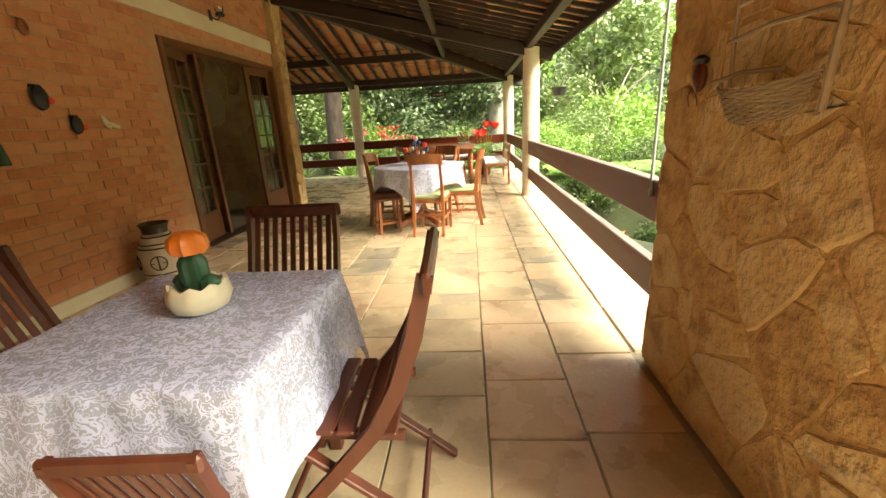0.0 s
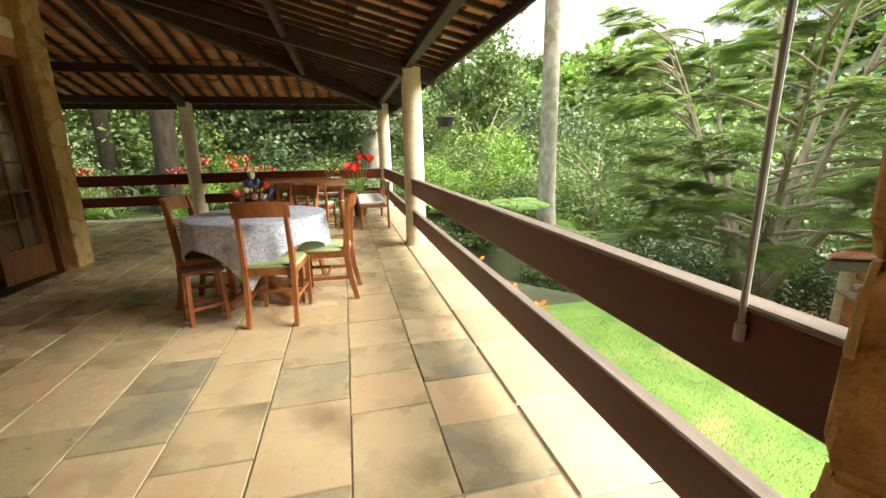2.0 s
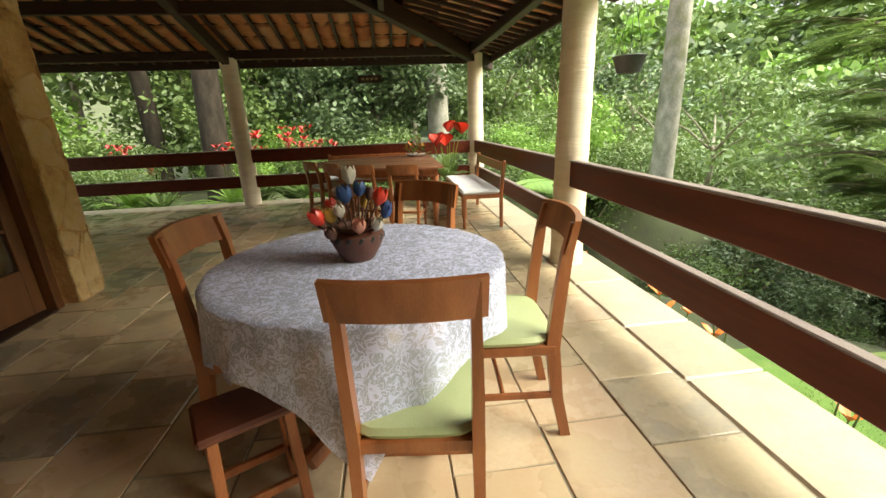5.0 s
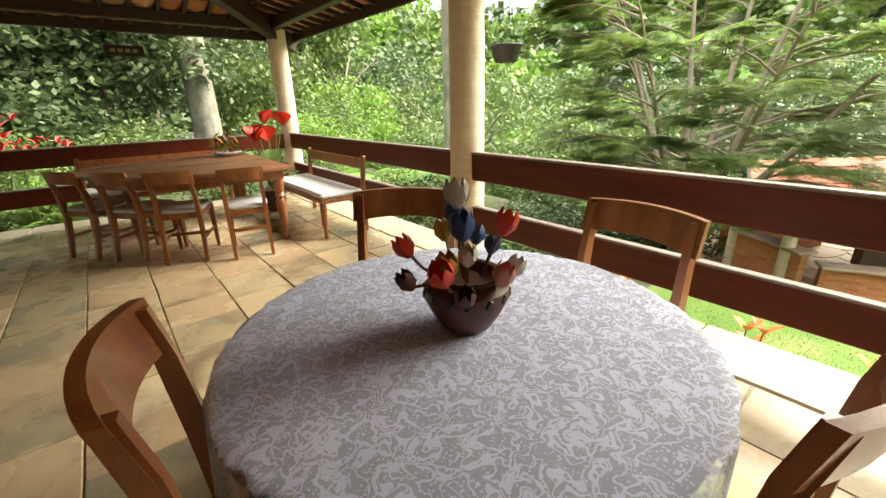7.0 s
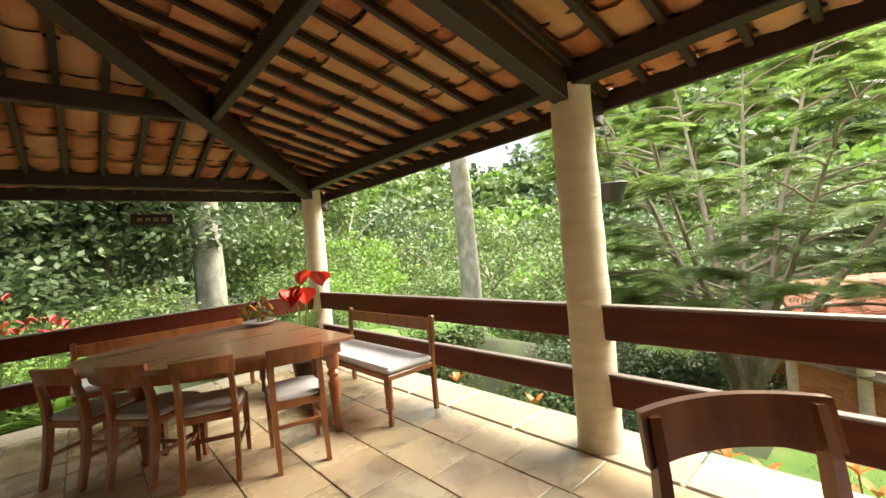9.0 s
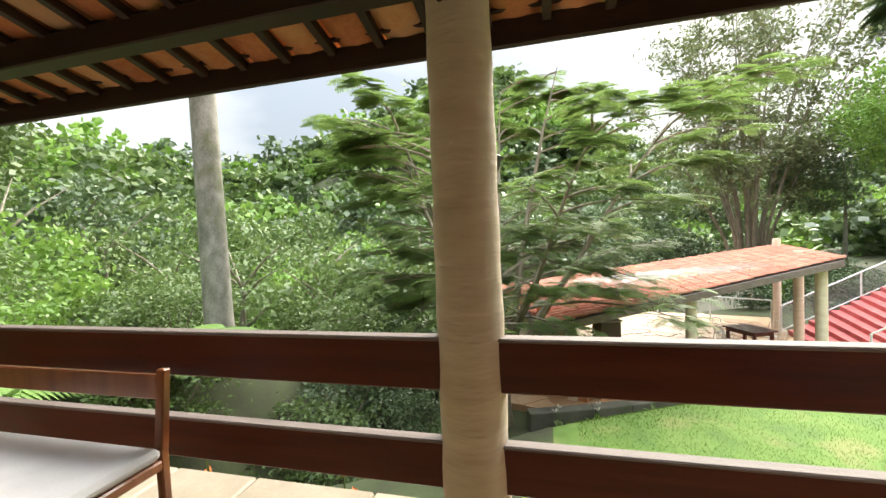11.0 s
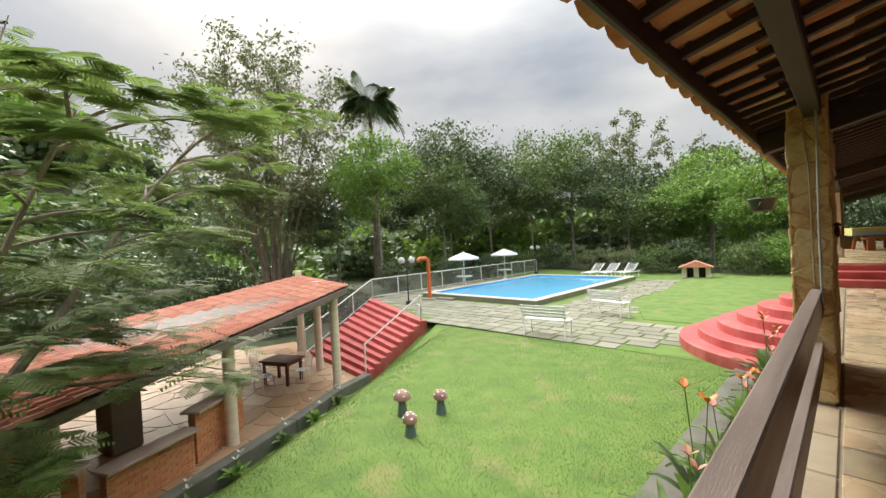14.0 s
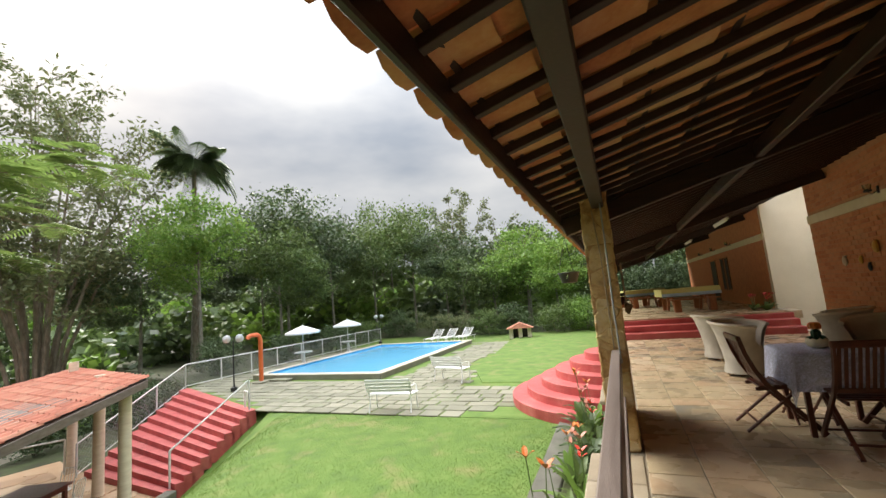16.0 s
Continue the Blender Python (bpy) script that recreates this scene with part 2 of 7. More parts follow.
def glass(name, color=(1, 1, 1), rough=0.02):
    m = bpy.data.materials.new(name)
    m.use_nodes = True
    b = m.node_tree.nodes["Principled BSDF"]
    b.inputs["Base Color"].default_value = rgb(color)
    b.inputs["Transmission Weight"].default_value, b.inputs["Roughness"].default_value, b.inputs["IOR"].default_value = 1.0, rough, 1.45
    return m


MAT["glass"] = glass("glass", (0.85, 0.95, 0.9), 0.06)


def water_material():
    m = bpy.data.materials.new("water")
    m.use_nodes = True
    n, l = m.node_tree.nodes, m.node_tree.links
    b = n["Principled BSDF"]
    b.inputs["Base Color"].default_value = (0.15, 0.48, 0.72, 1)
    b.inputs["Roughness"].default_value = 0.04
    no = n.new("ShaderNodeTexNoise")
    no.inputs["Scale"].default_value = 3
    tc = n.new("ShaderNodeTexCoord")
    l.new(tc.outputs["Object"], no.inputs["Vector"])
    bp = n.new("ShaderNodeBump")
    bp.inputs["Strength"].default_value, bp.inputs["Distance"].default_value = 0.15, 0.05
    l.new(no.outputs["Fac"], bp.inputs["Height"])
    l.new(bp.outputs["Normal"], b.inputs["Normal"])
    return m


MAT["water"] = water_material()


def lace_material(name, scale):
    """White lace: ringed flowers, scrolls and dots as solid thread, thin net between them."""
    m = bpy.data.materials.new(name)
    m.use_nodes = True
    n, l = m.node_tree.nodes, m.node_tree.links
    b = n["Principled BSDF"]
    uv = n.new("ShaderNodeTexCoord").outputs["UV"]

    def math_node(op, a, v, c=None):
        k = n.new("ShaderNodeMath")
        k.operation = op
        l.new(a, k.inputs[0])
        if hasattr(v, "links"):
            l.new(v, k.inputs[1])
        else:
            k.inputs[1].default_value = v
        if c is not None:
            k.inputs[2].default_value = c
        return k.outputs[0]

    warp = n.new("ShaderNodeTexNoise")
    warp.inputs["Scale"].default_value, warp.inputs["Detail"].default_value = scale * 0.9, 1.0
    l.new(uv, warp.inputs["Vector"])
    add = n.new("ShaderNodeVectorMath")
    add.operation = "MULTIPLY_ADD"
    l.new(warp.outputs["Color"], add.inputs[0])
    add.inputs[1].default_value = (0.07, 0.07, 0)
    l.new(uv, add.inputs[2])
    vo = n.new("ShaderNodeTexVoronoi")
    vo.inputs["Scale"].default_value = scale
    l.new(add.outputs[0], vo.inputs["Vector"])
    rings = math_node("GREATER_THAN", math_node("SINE", math_node("MULTIPLY", vo.outputs["Distance"], 30.0), 0.0), -0.15)
    near = math_node("LESS_THAN", vo.outputs["Distance"], 0.42)
    flower = math_node("MULTIPLY", rings, near)
    sc = n.new("ShaderNodeTexNoise")
    sc.inputs["Scale"].default_value, sc.inputs["Detail"].default_value = scale * 1.6, 0.5
    l.new(add.outputs[0], sc.inputs["Vector"])
    scroll = math_node("LESS_THAN", math_node("ABSOLUTE", math_node("SUBTRACT", sc.outputs["Fac"], 0.5), 0.0), 0.045)
    dots = n.new("ShaderNodeTexVoronoi")
    dots.inputs["Scale"].default_value = scale * 6
    l.new(uv, dots.inputs["Vector"])
    dot = math_node("LESS_THAN", dots.outputs["Distance"], 0.3)
    mx = math_node("MAXIMUM", math_node("MAXIMUM", flower, scroll), dot)
    al = math_node("MULTIPLY_ADD", mx, 0.42, 0.58)
    # white thread; the blue here paints in the sky it reflects
    b.inputs["Base Color"].default_value = (0.57, 0.61, 0.80, 1)
    b.inputs["Roughness"].default_value = 0.8
    l.new(al, b.inputs["Alpha"])
    bp = n.new("ShaderNodeBump")
    bp.inputs["Strength"].default_value, bp.inputs["Distance"].default_value = 0.4, 0.003
    l.new(mx, bp.inputs["Height"])
    l.new(bp.outputs["Normal"], b.inputs["Normal"])
    return m


MAT["lace"] = lace_material("lace", 36)
# table tops below the lace: reflected sky put in as lavender colour
MAT["top_sky_tint"] = material("top_sky_tint", [(0.22, 0.25, 0.42), (0.28, 0.31, 0.50)], 4, 0.8, 0.1, 200)
MAT["mesh_wire"] = material("mesh_wire", [(0.3, 0.32, 0.32), (0.45, 0.46, 0.46)], 5, 0.5, 0)


# ---- building helpers ----
class Shape:
    """Collects points and faces for one mesh."""

    def __init__(self):
        self.v, self.f, self.uv = [], [], None

    def add(self, verts, faces, m=None):
        k = len(self.v)
        self.v.extend([tuple(m @ Vector(p)) for p in verts] if m is not None else [tuple(p) for p in verts])
        self.f.extend([tuple(i + k for i in f) for f in faces])
        return self

    def box(self, lo, hi, b=0.004, m=None):
        """A box with chamfered edges."""
        c = [(lo[i] + hi[i]) / 2 for i in range(3)]
        h = [(hi[i] - lo[i]) / 2 for i in range(3)]
        b = min(b, min(h) * 0.9)
        vs, idx = [], {}
        for sx in (-1, 1):
            for sy in (-1, 1):
                for sz in (-1, 1):
                    s = (sx, sy, sz)
                    for ax in range(3):
                        p = [c[i] + s[i] * (h[i] if i == ax else h[i] - b) for i in range(3)]
                        idx[s, ax] = len(vs)
                        vs.append(p)
        fs = []
        for ax in range(3):
            u, w = (ax + 1) % 3, (ax + 2) % 3
            for sg in (-1, 1):
                q = []
                for a, d in ((-1, -1), (1, -1), (1, 1), (-1, 1)):
                    s = [0, 0, 0]
                    s[ax], s[u], s[w] = sg, a, d
                    q.append(idx[tuple(s), ax])
                fs.append(q if sg > 0 else q[::-1])
            for a in (-1, 1):
                for d in (-1, 1):
                    s0, s1 = [0, 0, 0], [0, 0, 0]
                    s0[u] = s1[u] = a
                    s0[w] = s1[w] = d
                    s0[ax], s1[ax] = -1, 1
                    q = [idx[tuple(s0), u], idx[tuple(s1), u], idx[tuple(s1), w], idx[tuple(s0), w]]
                    fs.append(q if a * d < 0 else q[::-1])
        for s in {k[0] for k in idx}:
            q = [idx[s, 0], idx[s, 1], idx[s, 2]]
            fs.append(q if s[0] * s[1] * s[2] > 0 else q[::-1])
        return self.add(vs, fs, m)

    def bar(self, a, b, w, h, bev=0.004, up=(0, 0, 1)):
        """A squared timber from a to b, w wide and h deep."""
        a, b = Vector(a), Vector(b)
        d = b - a
        x = d.normalized()
        y = Vector(up).cross(x)
        y = y.normalized() if y.length > 1e-4 else Vector((0, 1, 0))
        z = x.cross(y)
        m = Matrix((x, y, z)).transposed().to_4x4()
        m.translation = a
        return self.box((0, -w / 2, -h / 2), (d.length, w / 2, h / 2), bev, m)

    def tube(self, pts, radii, n=8, caps=True):
        """A round limb through pts."""
        pts = [Vector(p) for p in pts]
        if not isinstance(radii, (list, tuple)):
            radii = [radii] * len(pts)
        rings, side = [], None
        vs, fs = [], []
        for i, p in enumerate(pts):
            d = (pts[min(i + 1, len(pts) - 1)] - pts[max(i - 1, 0)]).normalized()
            ref = side if side is not None else (Vector((1, 0, 0)) if abs(d.x) < 0.8 else Vector((0, 1, 0)))
            y = d.cross(ref)
            y = y.normalized() if y.length > 1e-5 else d.orthogonal().normalized()
            side = y.cross(d).normalized()
            for k in range(n):
                a = 2 * math.pi * k / n
                vs.append(p + (side * math.cos(a) + y * math.sin(a)) * radii[i])
        for i in range(len(pts) - 1):
            for k in range(n):
                j = (k + 1) % n
                fs.append((i * n + k, (i + 1) * n + k, (i + 1) * n + j, i * n + j))
        if caps:
            fs.append(tuple(range(n)))
            fs.append(tuple(range((len(pts) - 1) * n, len(pts) * n))[::-1])
        return self.add(vs, fs)

    def lathe(self, prof, n=24, m=None, wob=0.0):
        """A turned body from (radius, height) pairs."""
        vs, fs = [], []
        for r, z in prof:
            for k in range(n):
                a = 2 * math.pi * k / n
                q = r * (1 + wob * math.sin(3 * a + z * 7))
                vs.append((q * math.cos(a), q * math.sin(a), z))
        for i in range(len(prof) - 1):
            for k in range(n):
                j = (k + 1) % n
                fs.append((i * n + k, i * n + j, (i + 1) * n + j, (i + 1) * n + k))
        fs.append(tuple(range(n))[::-1])
        fs.append(tuple(range((len(prof) - 1) * n, len(prof) * n)))
        return self.add(vs, fs, m)

    def prism(self, poly, z0, z1, b=0.0, m=None):
        """An upright slab over a polygon, its upper edge chamfered by b."""
        n = len(poly)
        cx, cy = sum(p[0] for p in poly) / n, sum(p[1] for p in poly) / n
        vs = [(x, y, z0) for x, y in poly]
        fs = [tuple(range(n))[::-1]]
        rows = [(z1 - b, 0.0), (z1, b)] if b else [(z1, 0.0)]
        for z, inset in rows:
            for x, y in poly:
                d = math.hypot(x - cx, y - cy) or 1
                k = max(0.0, 1 - inset * 1.3 / d)
                vs.append((cx + (x - cx) * k, cy + (y - cy) * k, z))
        for i in range(len(rows)):
            for k in range(n):
                j = (k + 1) % n
                fs.append((i * n + k, i * n + j, (i + 1) * n + j, (i + 1) * n + k))
        fs.append(tuple(range(len(rows) * n, (len(rows) + 1) * n)))
        return self.add(vs, fs, m)

    def mesh(self, name, mat=None, smooth=False):
        me = bpy.data.meshes.new(name)
        me.from_pydata(self.v, [], self.f)
        if self.uv:
            layer = me.uv_layers.new()
            flat = []
            for poly in me.polygons:
                for i in poly.vertices:
                    flat.extend(self.uv[i])
            layer.data.foreach_set("uv", flat)
        if mat:
            me.materials.append(mat if not isinstance(mat, str) else MAT[mat])
        if smooth:
            me.shade_smooth()
            me.set_sharp_from_angle(angle=radians(40))
        me.update()
        return me


def part(name, shape, mat, parent, label="", smooth=False):
    ob = new(name, shape if isinstance(shape, bpy.types.Mesh) else shape.mesh(name, mat, smooth))
    ob.parent = parent
    return tagged(ob, label)


def thing(name, label, category, m=None, shape=None, mat=None, smooth=False, group="", kind=""):
    ob = new(name, shape.mesh(name, mat, smooth) if shape else None)
    if not shape:
        ob.empty_display_size = 0.1
    if m is not None:
        ob.matrix_basis = m
    return tagged(ob, label, category, group, kind)


def structure(name, shape, mat, label="", smooth=False, category=""):
    return tagged(new(name, shape.mesh(name, mat, smooth)), label, category, kind="structure")


def voronoi_cells(w, h, count, rng, seedpts=None):
    """Splits a w by h field into irregular convex cells."""
    pts = seedpts or [(rng.uniform(0, w), rng.uniform(0, h)) for _ in range(count)]
    for _ in range(1):
        cells = []
        for i, (px, py) in enumerate(pts):
            poly = [(0, 0), (w, 0), (w, h), (0, h)]
            for j, (qx, qy) in enumerate(pts):
                if i == j:
                    continue
                mx, my, dx, dy = (px + qx) / 2, (py + qy) / 2, qx - px, qy - py
                out = []
                for k in range(len(poly)):
                    a, b = poly[k], poly[(k + 1) % len(poly)]
                    sa = (a[0] - mx) * dx + (a[1] - my) * dy
                    sb = (b[0] - mx) * dx + (b[1] - my) * dy
                    if sa <= 0:
                        out.append(a)
                    if (sa < 0) != (sb < 0):
                        t = sa / (sa - sb)
                        out.append((a[0] + t * (b[0] - a[0]), a[1] + t * (b[1] - a[1])))
                poly = out
                if len(poly) < 3:
                    break
            cells.append(poly)
        pts = [((sum(p[0] for p in c) / len(c) + q[0]) / 2, (sum(p[1] for p in c) / len(c) + q[1]) / 2) if len(c) > 2 else q for c, q in zip(cells, pts)]
    return [c for c in cells if len(c) > 2]


def shrink(poly, gap, rng, rough=0.006):
    """Insets a cell by gap, rounds its corners and roughens its outline."""
    cx, cy = sum(p[0] for p in poly) / len(poly), sum(p[1] for p in poly) / len(poly)
    out = []
    n = len(poly)
    for i in range(n):
        a, b, c = poly[i - 1], poly[i], poly[(i + 1) % n]
        for t, o in ((0.82, a), (0.82, c)):
            out.append((o[0] + (b[0] - o[0]) * t, o[1] + (b[1] - o[1]) * t))
    res = []
    for x, y in out:
        d = math.hypot(x - cx, y - cy) or 1
        k = max(0.3, 1 - gap / d)
        res.append((cx + (x - cx) * k + rng.uniform(-rough, rough), cy + (y - cy) * k + rng.uniform(-rough, rough)))
    return res


def stone_face(parent, w, h, count, m, rng, depth=0.02, mat="stone", joined=False):
    """Irregular flat stones over a face; the face lies in the x-z plane of m and looks along -y."""
    flip = m @ Matrix(((1, 0, 0, 0), (0, 0, -1, 0), (0, 1, 0, 0), (0, 0, 0, 1)))
    whole = Shape()
    for cell in voronoi_cells(w, h, count, rng):
        poly = shrink(cell, rng.uniform(0.001, 0.007), rng, 0.008)
        s = whole if joined else Shape()
        s.prism(poly, -0.01, depth * rng.uniform(0.45, 1.2), 0.008, flip)
        if not joined:
            part("stone", s, mat, parent)
    if joined:
        tagged(part("stone_facing", whole, mat + "_i", parent), kind="stuff")


# ---- the veranda's shell ----
WALL_X, EAVE_X, EAVE_Y, EAVE_Z, SLOPE = -2.98, 1.65, 11.57, 2.26, 0.26
SOUTH = -6.4
rng = random.Random(4)


def roof_z(x, y):
    return EAVE_Z + SLOPE * min(EAVE_X - x, EAVE_Y - y)


base = Shape()
base.box((-9.0, -24.0, -1.6), (1.36, 11.28, -0.03), 0.01)
structure("floor_base", base, "concrete", "rendered concrete base of the raised veranda")
floor = structure("floor", Shape().box((-8.9, SOUTH, -0.06), (1.30, 11.22, -0.008), 0.003), "grout", "veranda floor of ochre and tan flagstones with grey joints", category="floor")

# clay tiles seen from below, in rows from eave to ridge
def tile_rows():
    s = Shape()
    bat = Shape()
    pitch, length = 0.27, 0.40
    r = random.Random(9)

    def row(at, up, run, start=0.0):
        """at(u, v, h): the point u along the eave and v up the slope."""
        n = int(run / length) + 1
        off = r.uniform(-0.05, 0.05)
        for i in range(n):
            v0, v1 = max(start, i * length + off - 0.05), min(run, (i + 1) * length + off + 0.03)
            if v1 - v0 < 0.06:
                continue
            lift, tw = r.uniform(-0.006, 0.006), r.uniform(-0.006, 0.006)
            vs = []
            for v, hh in ((v0, 0.03 + lift), (v1, 0.0 + lift)):
                for k in range(5):
                    a = math.pi * (k / 4)
                    vs.append(at(up - math.cos(a) * pitch * 0.47 + tw, v, hh - 0.055 * math.sin(a) + 0.05))
            s.add(vs, [(k, k + 1, k + 6, k + 5) for k in range(4)])
            vs = []
            for v, hh in ((v0, 0.105 + lift), (v1, 0.075 + lift)):
                for k in range(5):
                    a = math.pi * (k / 4)
                    vs.append(at(up + pitch / 2 - math.cos(a) * pitch * 0.40, v, hh - 0.03 + 0.05 * math.sin(a)))
            s.add(vs, [(k, k + 1, k + 6, k + 5) for k in range(4)])

    def east(u, v, h):
        return (EAVE_X - v, u, EAVE_Z + SLOPE * v + h)

    def north(u, v, h):
        return (u, EAVE_Y - v, EAVE_Z + SLOPE * v + h)

    y = -22.0
    while y < EAVE_Y - 0.1:
        run = min(4.75, EAVE_Y - y)
        row(east, y, run)
        for a, w in ((-0.5, 0.042),):
            bat.bar(east(y + pitch * a, 0.16, 0.0), east(y + pitch * a, run, 0.0), w, 0.05, 0.003)
        y += pitch
    x = -9.0
    while x < EAVE_X - 0.1:
        run = min(4.35, EAVE_X - x)
        row(north, x, run)
        bat.bar(north(x - pitch / 2, 0.16, 0.0), north(x - pitch / 2, run, 0.0), 0.042, 0.05, 0.003)
        x += pitch
    # cross laths
    v = 0.2
    while v < 4.7:
        bat.bar(east(-22, v, 0.03), east(EAVE_Y - v, v, 0.03), 0.03, 0.014, 0.002)
        bat.bar(north(-9, v, 0.03), north(EAVE_X - v, v, 0.03), 0.03, 0.014, 0.002)
        v += 0.36
    return s, bat


tiles, battens = tile_rows()
nt = len(tiles.f)
tiles.add(battens.v, battens.f)
roof = structure("ceiling", tiles, "clay", "veranda roof of orange clay barrel tiles over dark battens", category="roof")
roof.data.materials.append(MAT["beam"])
roof.data.polygons.foreach_set("material_index", [0] * nt + [1] * (len(roof.data.polygons) - nt))
roof.data.polygons.foreach_set("use_smooth", [True] * nt + [False] * (len(roof.data.polygons) - nt))
cover = Shape()
for quad in ([(EAVE_X - 0.22, -22, 0.14), (EAVE_X - 0.22, EAVE_Y - 0.22, 0.14), (-2.65, 7.27, 0.14), (-2.65, -22, 0.14)],
             [(EAVE_X - 0.22, EAVE_Y - 0.22, 0.14), (-9, EAVE_Y - 0.22, 0.14), (-9, 7.27, 0.14), (-2.65, 7.27, 0.14)],
             [(-2.65, -5.0, 0.14), (-2.65, 7.27, 0.14), (-9, 7.27, 0.14), (-9, -5.0, 0.14)],
             [(-2.65, -22, 0.14), (-2.65, -8.1, 0.14), (-9, -8.1, 0.14), (-9, -22, 0.14)]):
    pts = [(x, y, roof_z(x, y) + h) for x, y, h in quad]
    top = [(x, y, z + 0.05) for x, y, z in pts]
    cover.add(pts + top, [(3, 2, 1, 0), (4, 5, 6, 7), (0, 1, 5, 4), (1, 2, 6, 5), (2, 3, 7, 6), (3, 0, 4, 7)])
structure("ceiling_cover", cover, "clay_out", "outer skin of the clay tile roof", category="roof")


def roof_beam(a, b, w=0.11, h=0.2, label="dark stained squared roof beam carried by the columns", mat="beam"):
    return thing("roof_beam", label, "beam", None, Shape().bar(a, b, w, h, 0.008), mat, group="roof beams")


roof_beam((1.10, -22, 2.345), (1.10, 11.2, 2.345), 0.11, 0.13)
roof_beam((1.28, 11.07, 2.345), (-9, 11.07, 2.345), 0.11, 0.13)
roof_beam((EAVE_X - 0.14, -22, EAVE_Z), (EAVE_X - 0.14, EAVE_Y - 0.14, EAVE_Z), 0.035, 0.13, "thin dark fascia board under the eave tiles")
roof_beam((EAVE_X - 0.14, EAVE_Y - 0.14, EAVE_Z), (-9, EAVE_Y - 0.14, EAVE_Z), 0.035, 0.13, "thin dark fascia board under the eave tiles")
UND = -0.13


def rafter(a, b, w=0.11, h=0.22):
    return roof_beam((a[0], a[1], roof_z(*a) + UND), (b[0], b[1], roof_z(*b) + UND), w, h, "heavy dark rafter sloping up to the house")


rafter((1.50, 11.42), (-2.72, 7.2), 0.13, 0.22)
for yy in (7.1, 1.6, -3.9, -9.4, -14.9):
    rafter((1.48, yy), (-2.95, yy), 0.11, 0.18)
for xx in (-2.77, -6.7):
    rafter((xx, 11.4), (xx, 7.3), 0.11, 0.18)
for dx in (2.0,):
    z = EAVE_Z + SLOPE * dx + UND
    roof_beam((EAVE_X - dx, -22, z), (EAVE_X - dx, EAVE_Y - dx, z), 0.07, 0.14, "dark purlin under the battens")
    roof_beam((EAVE_X - dx, EAVE_Y - dx, z), (-9, EAVE_Y - dx, z), 0.07, 0.14, "dark purlin under the battens")


def column(x, y):
    s = Shape()
    prof = []
    for i in range(24):
        z = -0.02 + 2.32 * i / 23
        prof.append((0.142 - 0.015 * i / 23 + 0.0025 * math.sin(i * 1.9 + x) + (0.004 if i < 1 else 0), z))
    s.lathe(prof, 28, Matrix.Translation((x, y, 0)), 0.008)
    col = thing("column", "round cream stuccoed column on the veranda edge", "column", None, s, "stucco", True, group="veranda columns")
    return col


for x, y in ((1.15, 7.1), (1.15, 11.07), (-2.77, 11.07), (-6.7, 11.07), (1.15, -9.4), (1.15, -14.9)):
    column(x, y)


def railing(a, b, label):
    """Two broad boards on edge, the upper one greyed on top."""
    ob = thing("railing", label, "railing")
    d = (Vector(b) - Vector(a)).normalized()
    for name, z0, z1, w in (("top_rail", 0.70, 0.905, 0.062), ("bottom_rail", 0.29, 0.48, 0.05)):
        p, q = Vector((*a, (z0 + z1) / 2)), Vector((*b, (z0 + z1) / 2))
        rail = part(name, Shape().bar(p, q, w, z1 - z0, 0.006), "rail", ob)
        cap = Shape().bar((*a, z1 + 0.004), (*b, z1 + 0.004), w + 0.012, 0.016, 0.006)
        part("weathered_edge", cap, "weathered", rail, "grey weathered upper edge")
    return ob


railing((1.11, 2.0), (1.12, 7.0), "dark red-brown board railing between stone pillar and column")
railing((1.12, 7.2), (1.13, 10.97), "dark red-brown board railing on the valley side")
railing((1.05, 11.04), (-2.66, 11.04), "dark red-brown board railing on the garden side")
railing((-2.88, 11.04), (-6.6, 11.04), "dark red-brown board railing on the garden side")

# ---- house walls ----
DOOR_A, DOOR_B, DOOR_Z = 4.42, 7.0, 2.27
wall = Shape()
wall.box((WALL_X - 0.2, -5.0, -0.05), (WALL_X, DOOR_A, 3.5), 0.004)
wall.box((WALL_X - 0.2, DOOR_A + 0.003, DOOR_Z), (WALL_X, DOOR_B, 3.5), 0.004)
wall.box((WALL_X - 0.2, DOOR_B + 0.003, -0.05), (WALL_X - 0.02, 7.2, 3.5), 0.004)
wall_front = structure("wall_east", wall, "mortar", "orange brick house wall with cream band", category="wall")
wn2 = Shape()
wn2.box((-9.0, 7.02, -0.05), (WALL_X - 0.205, 7.2, 3.4), 0.004)
structure("wall_north", wn2, "brick_i", "brick house wall beside the garden veranda", category="wall")
structure("baseboard", Shape().box((WALL_X + 0.002, -5.0, 0.0), (WALL_X + 0.022, DOOR_A - 0.1, 0.12), 0.006), "cream", "cream painted skirting along the brick wall")
structure("trim_band", Shape().box((WALL_X + 0.002, -5.0, 2.46), (WALL_X + 0.03, 7.0, 2.64), 0.006), "cream", "cream painted band above the door")

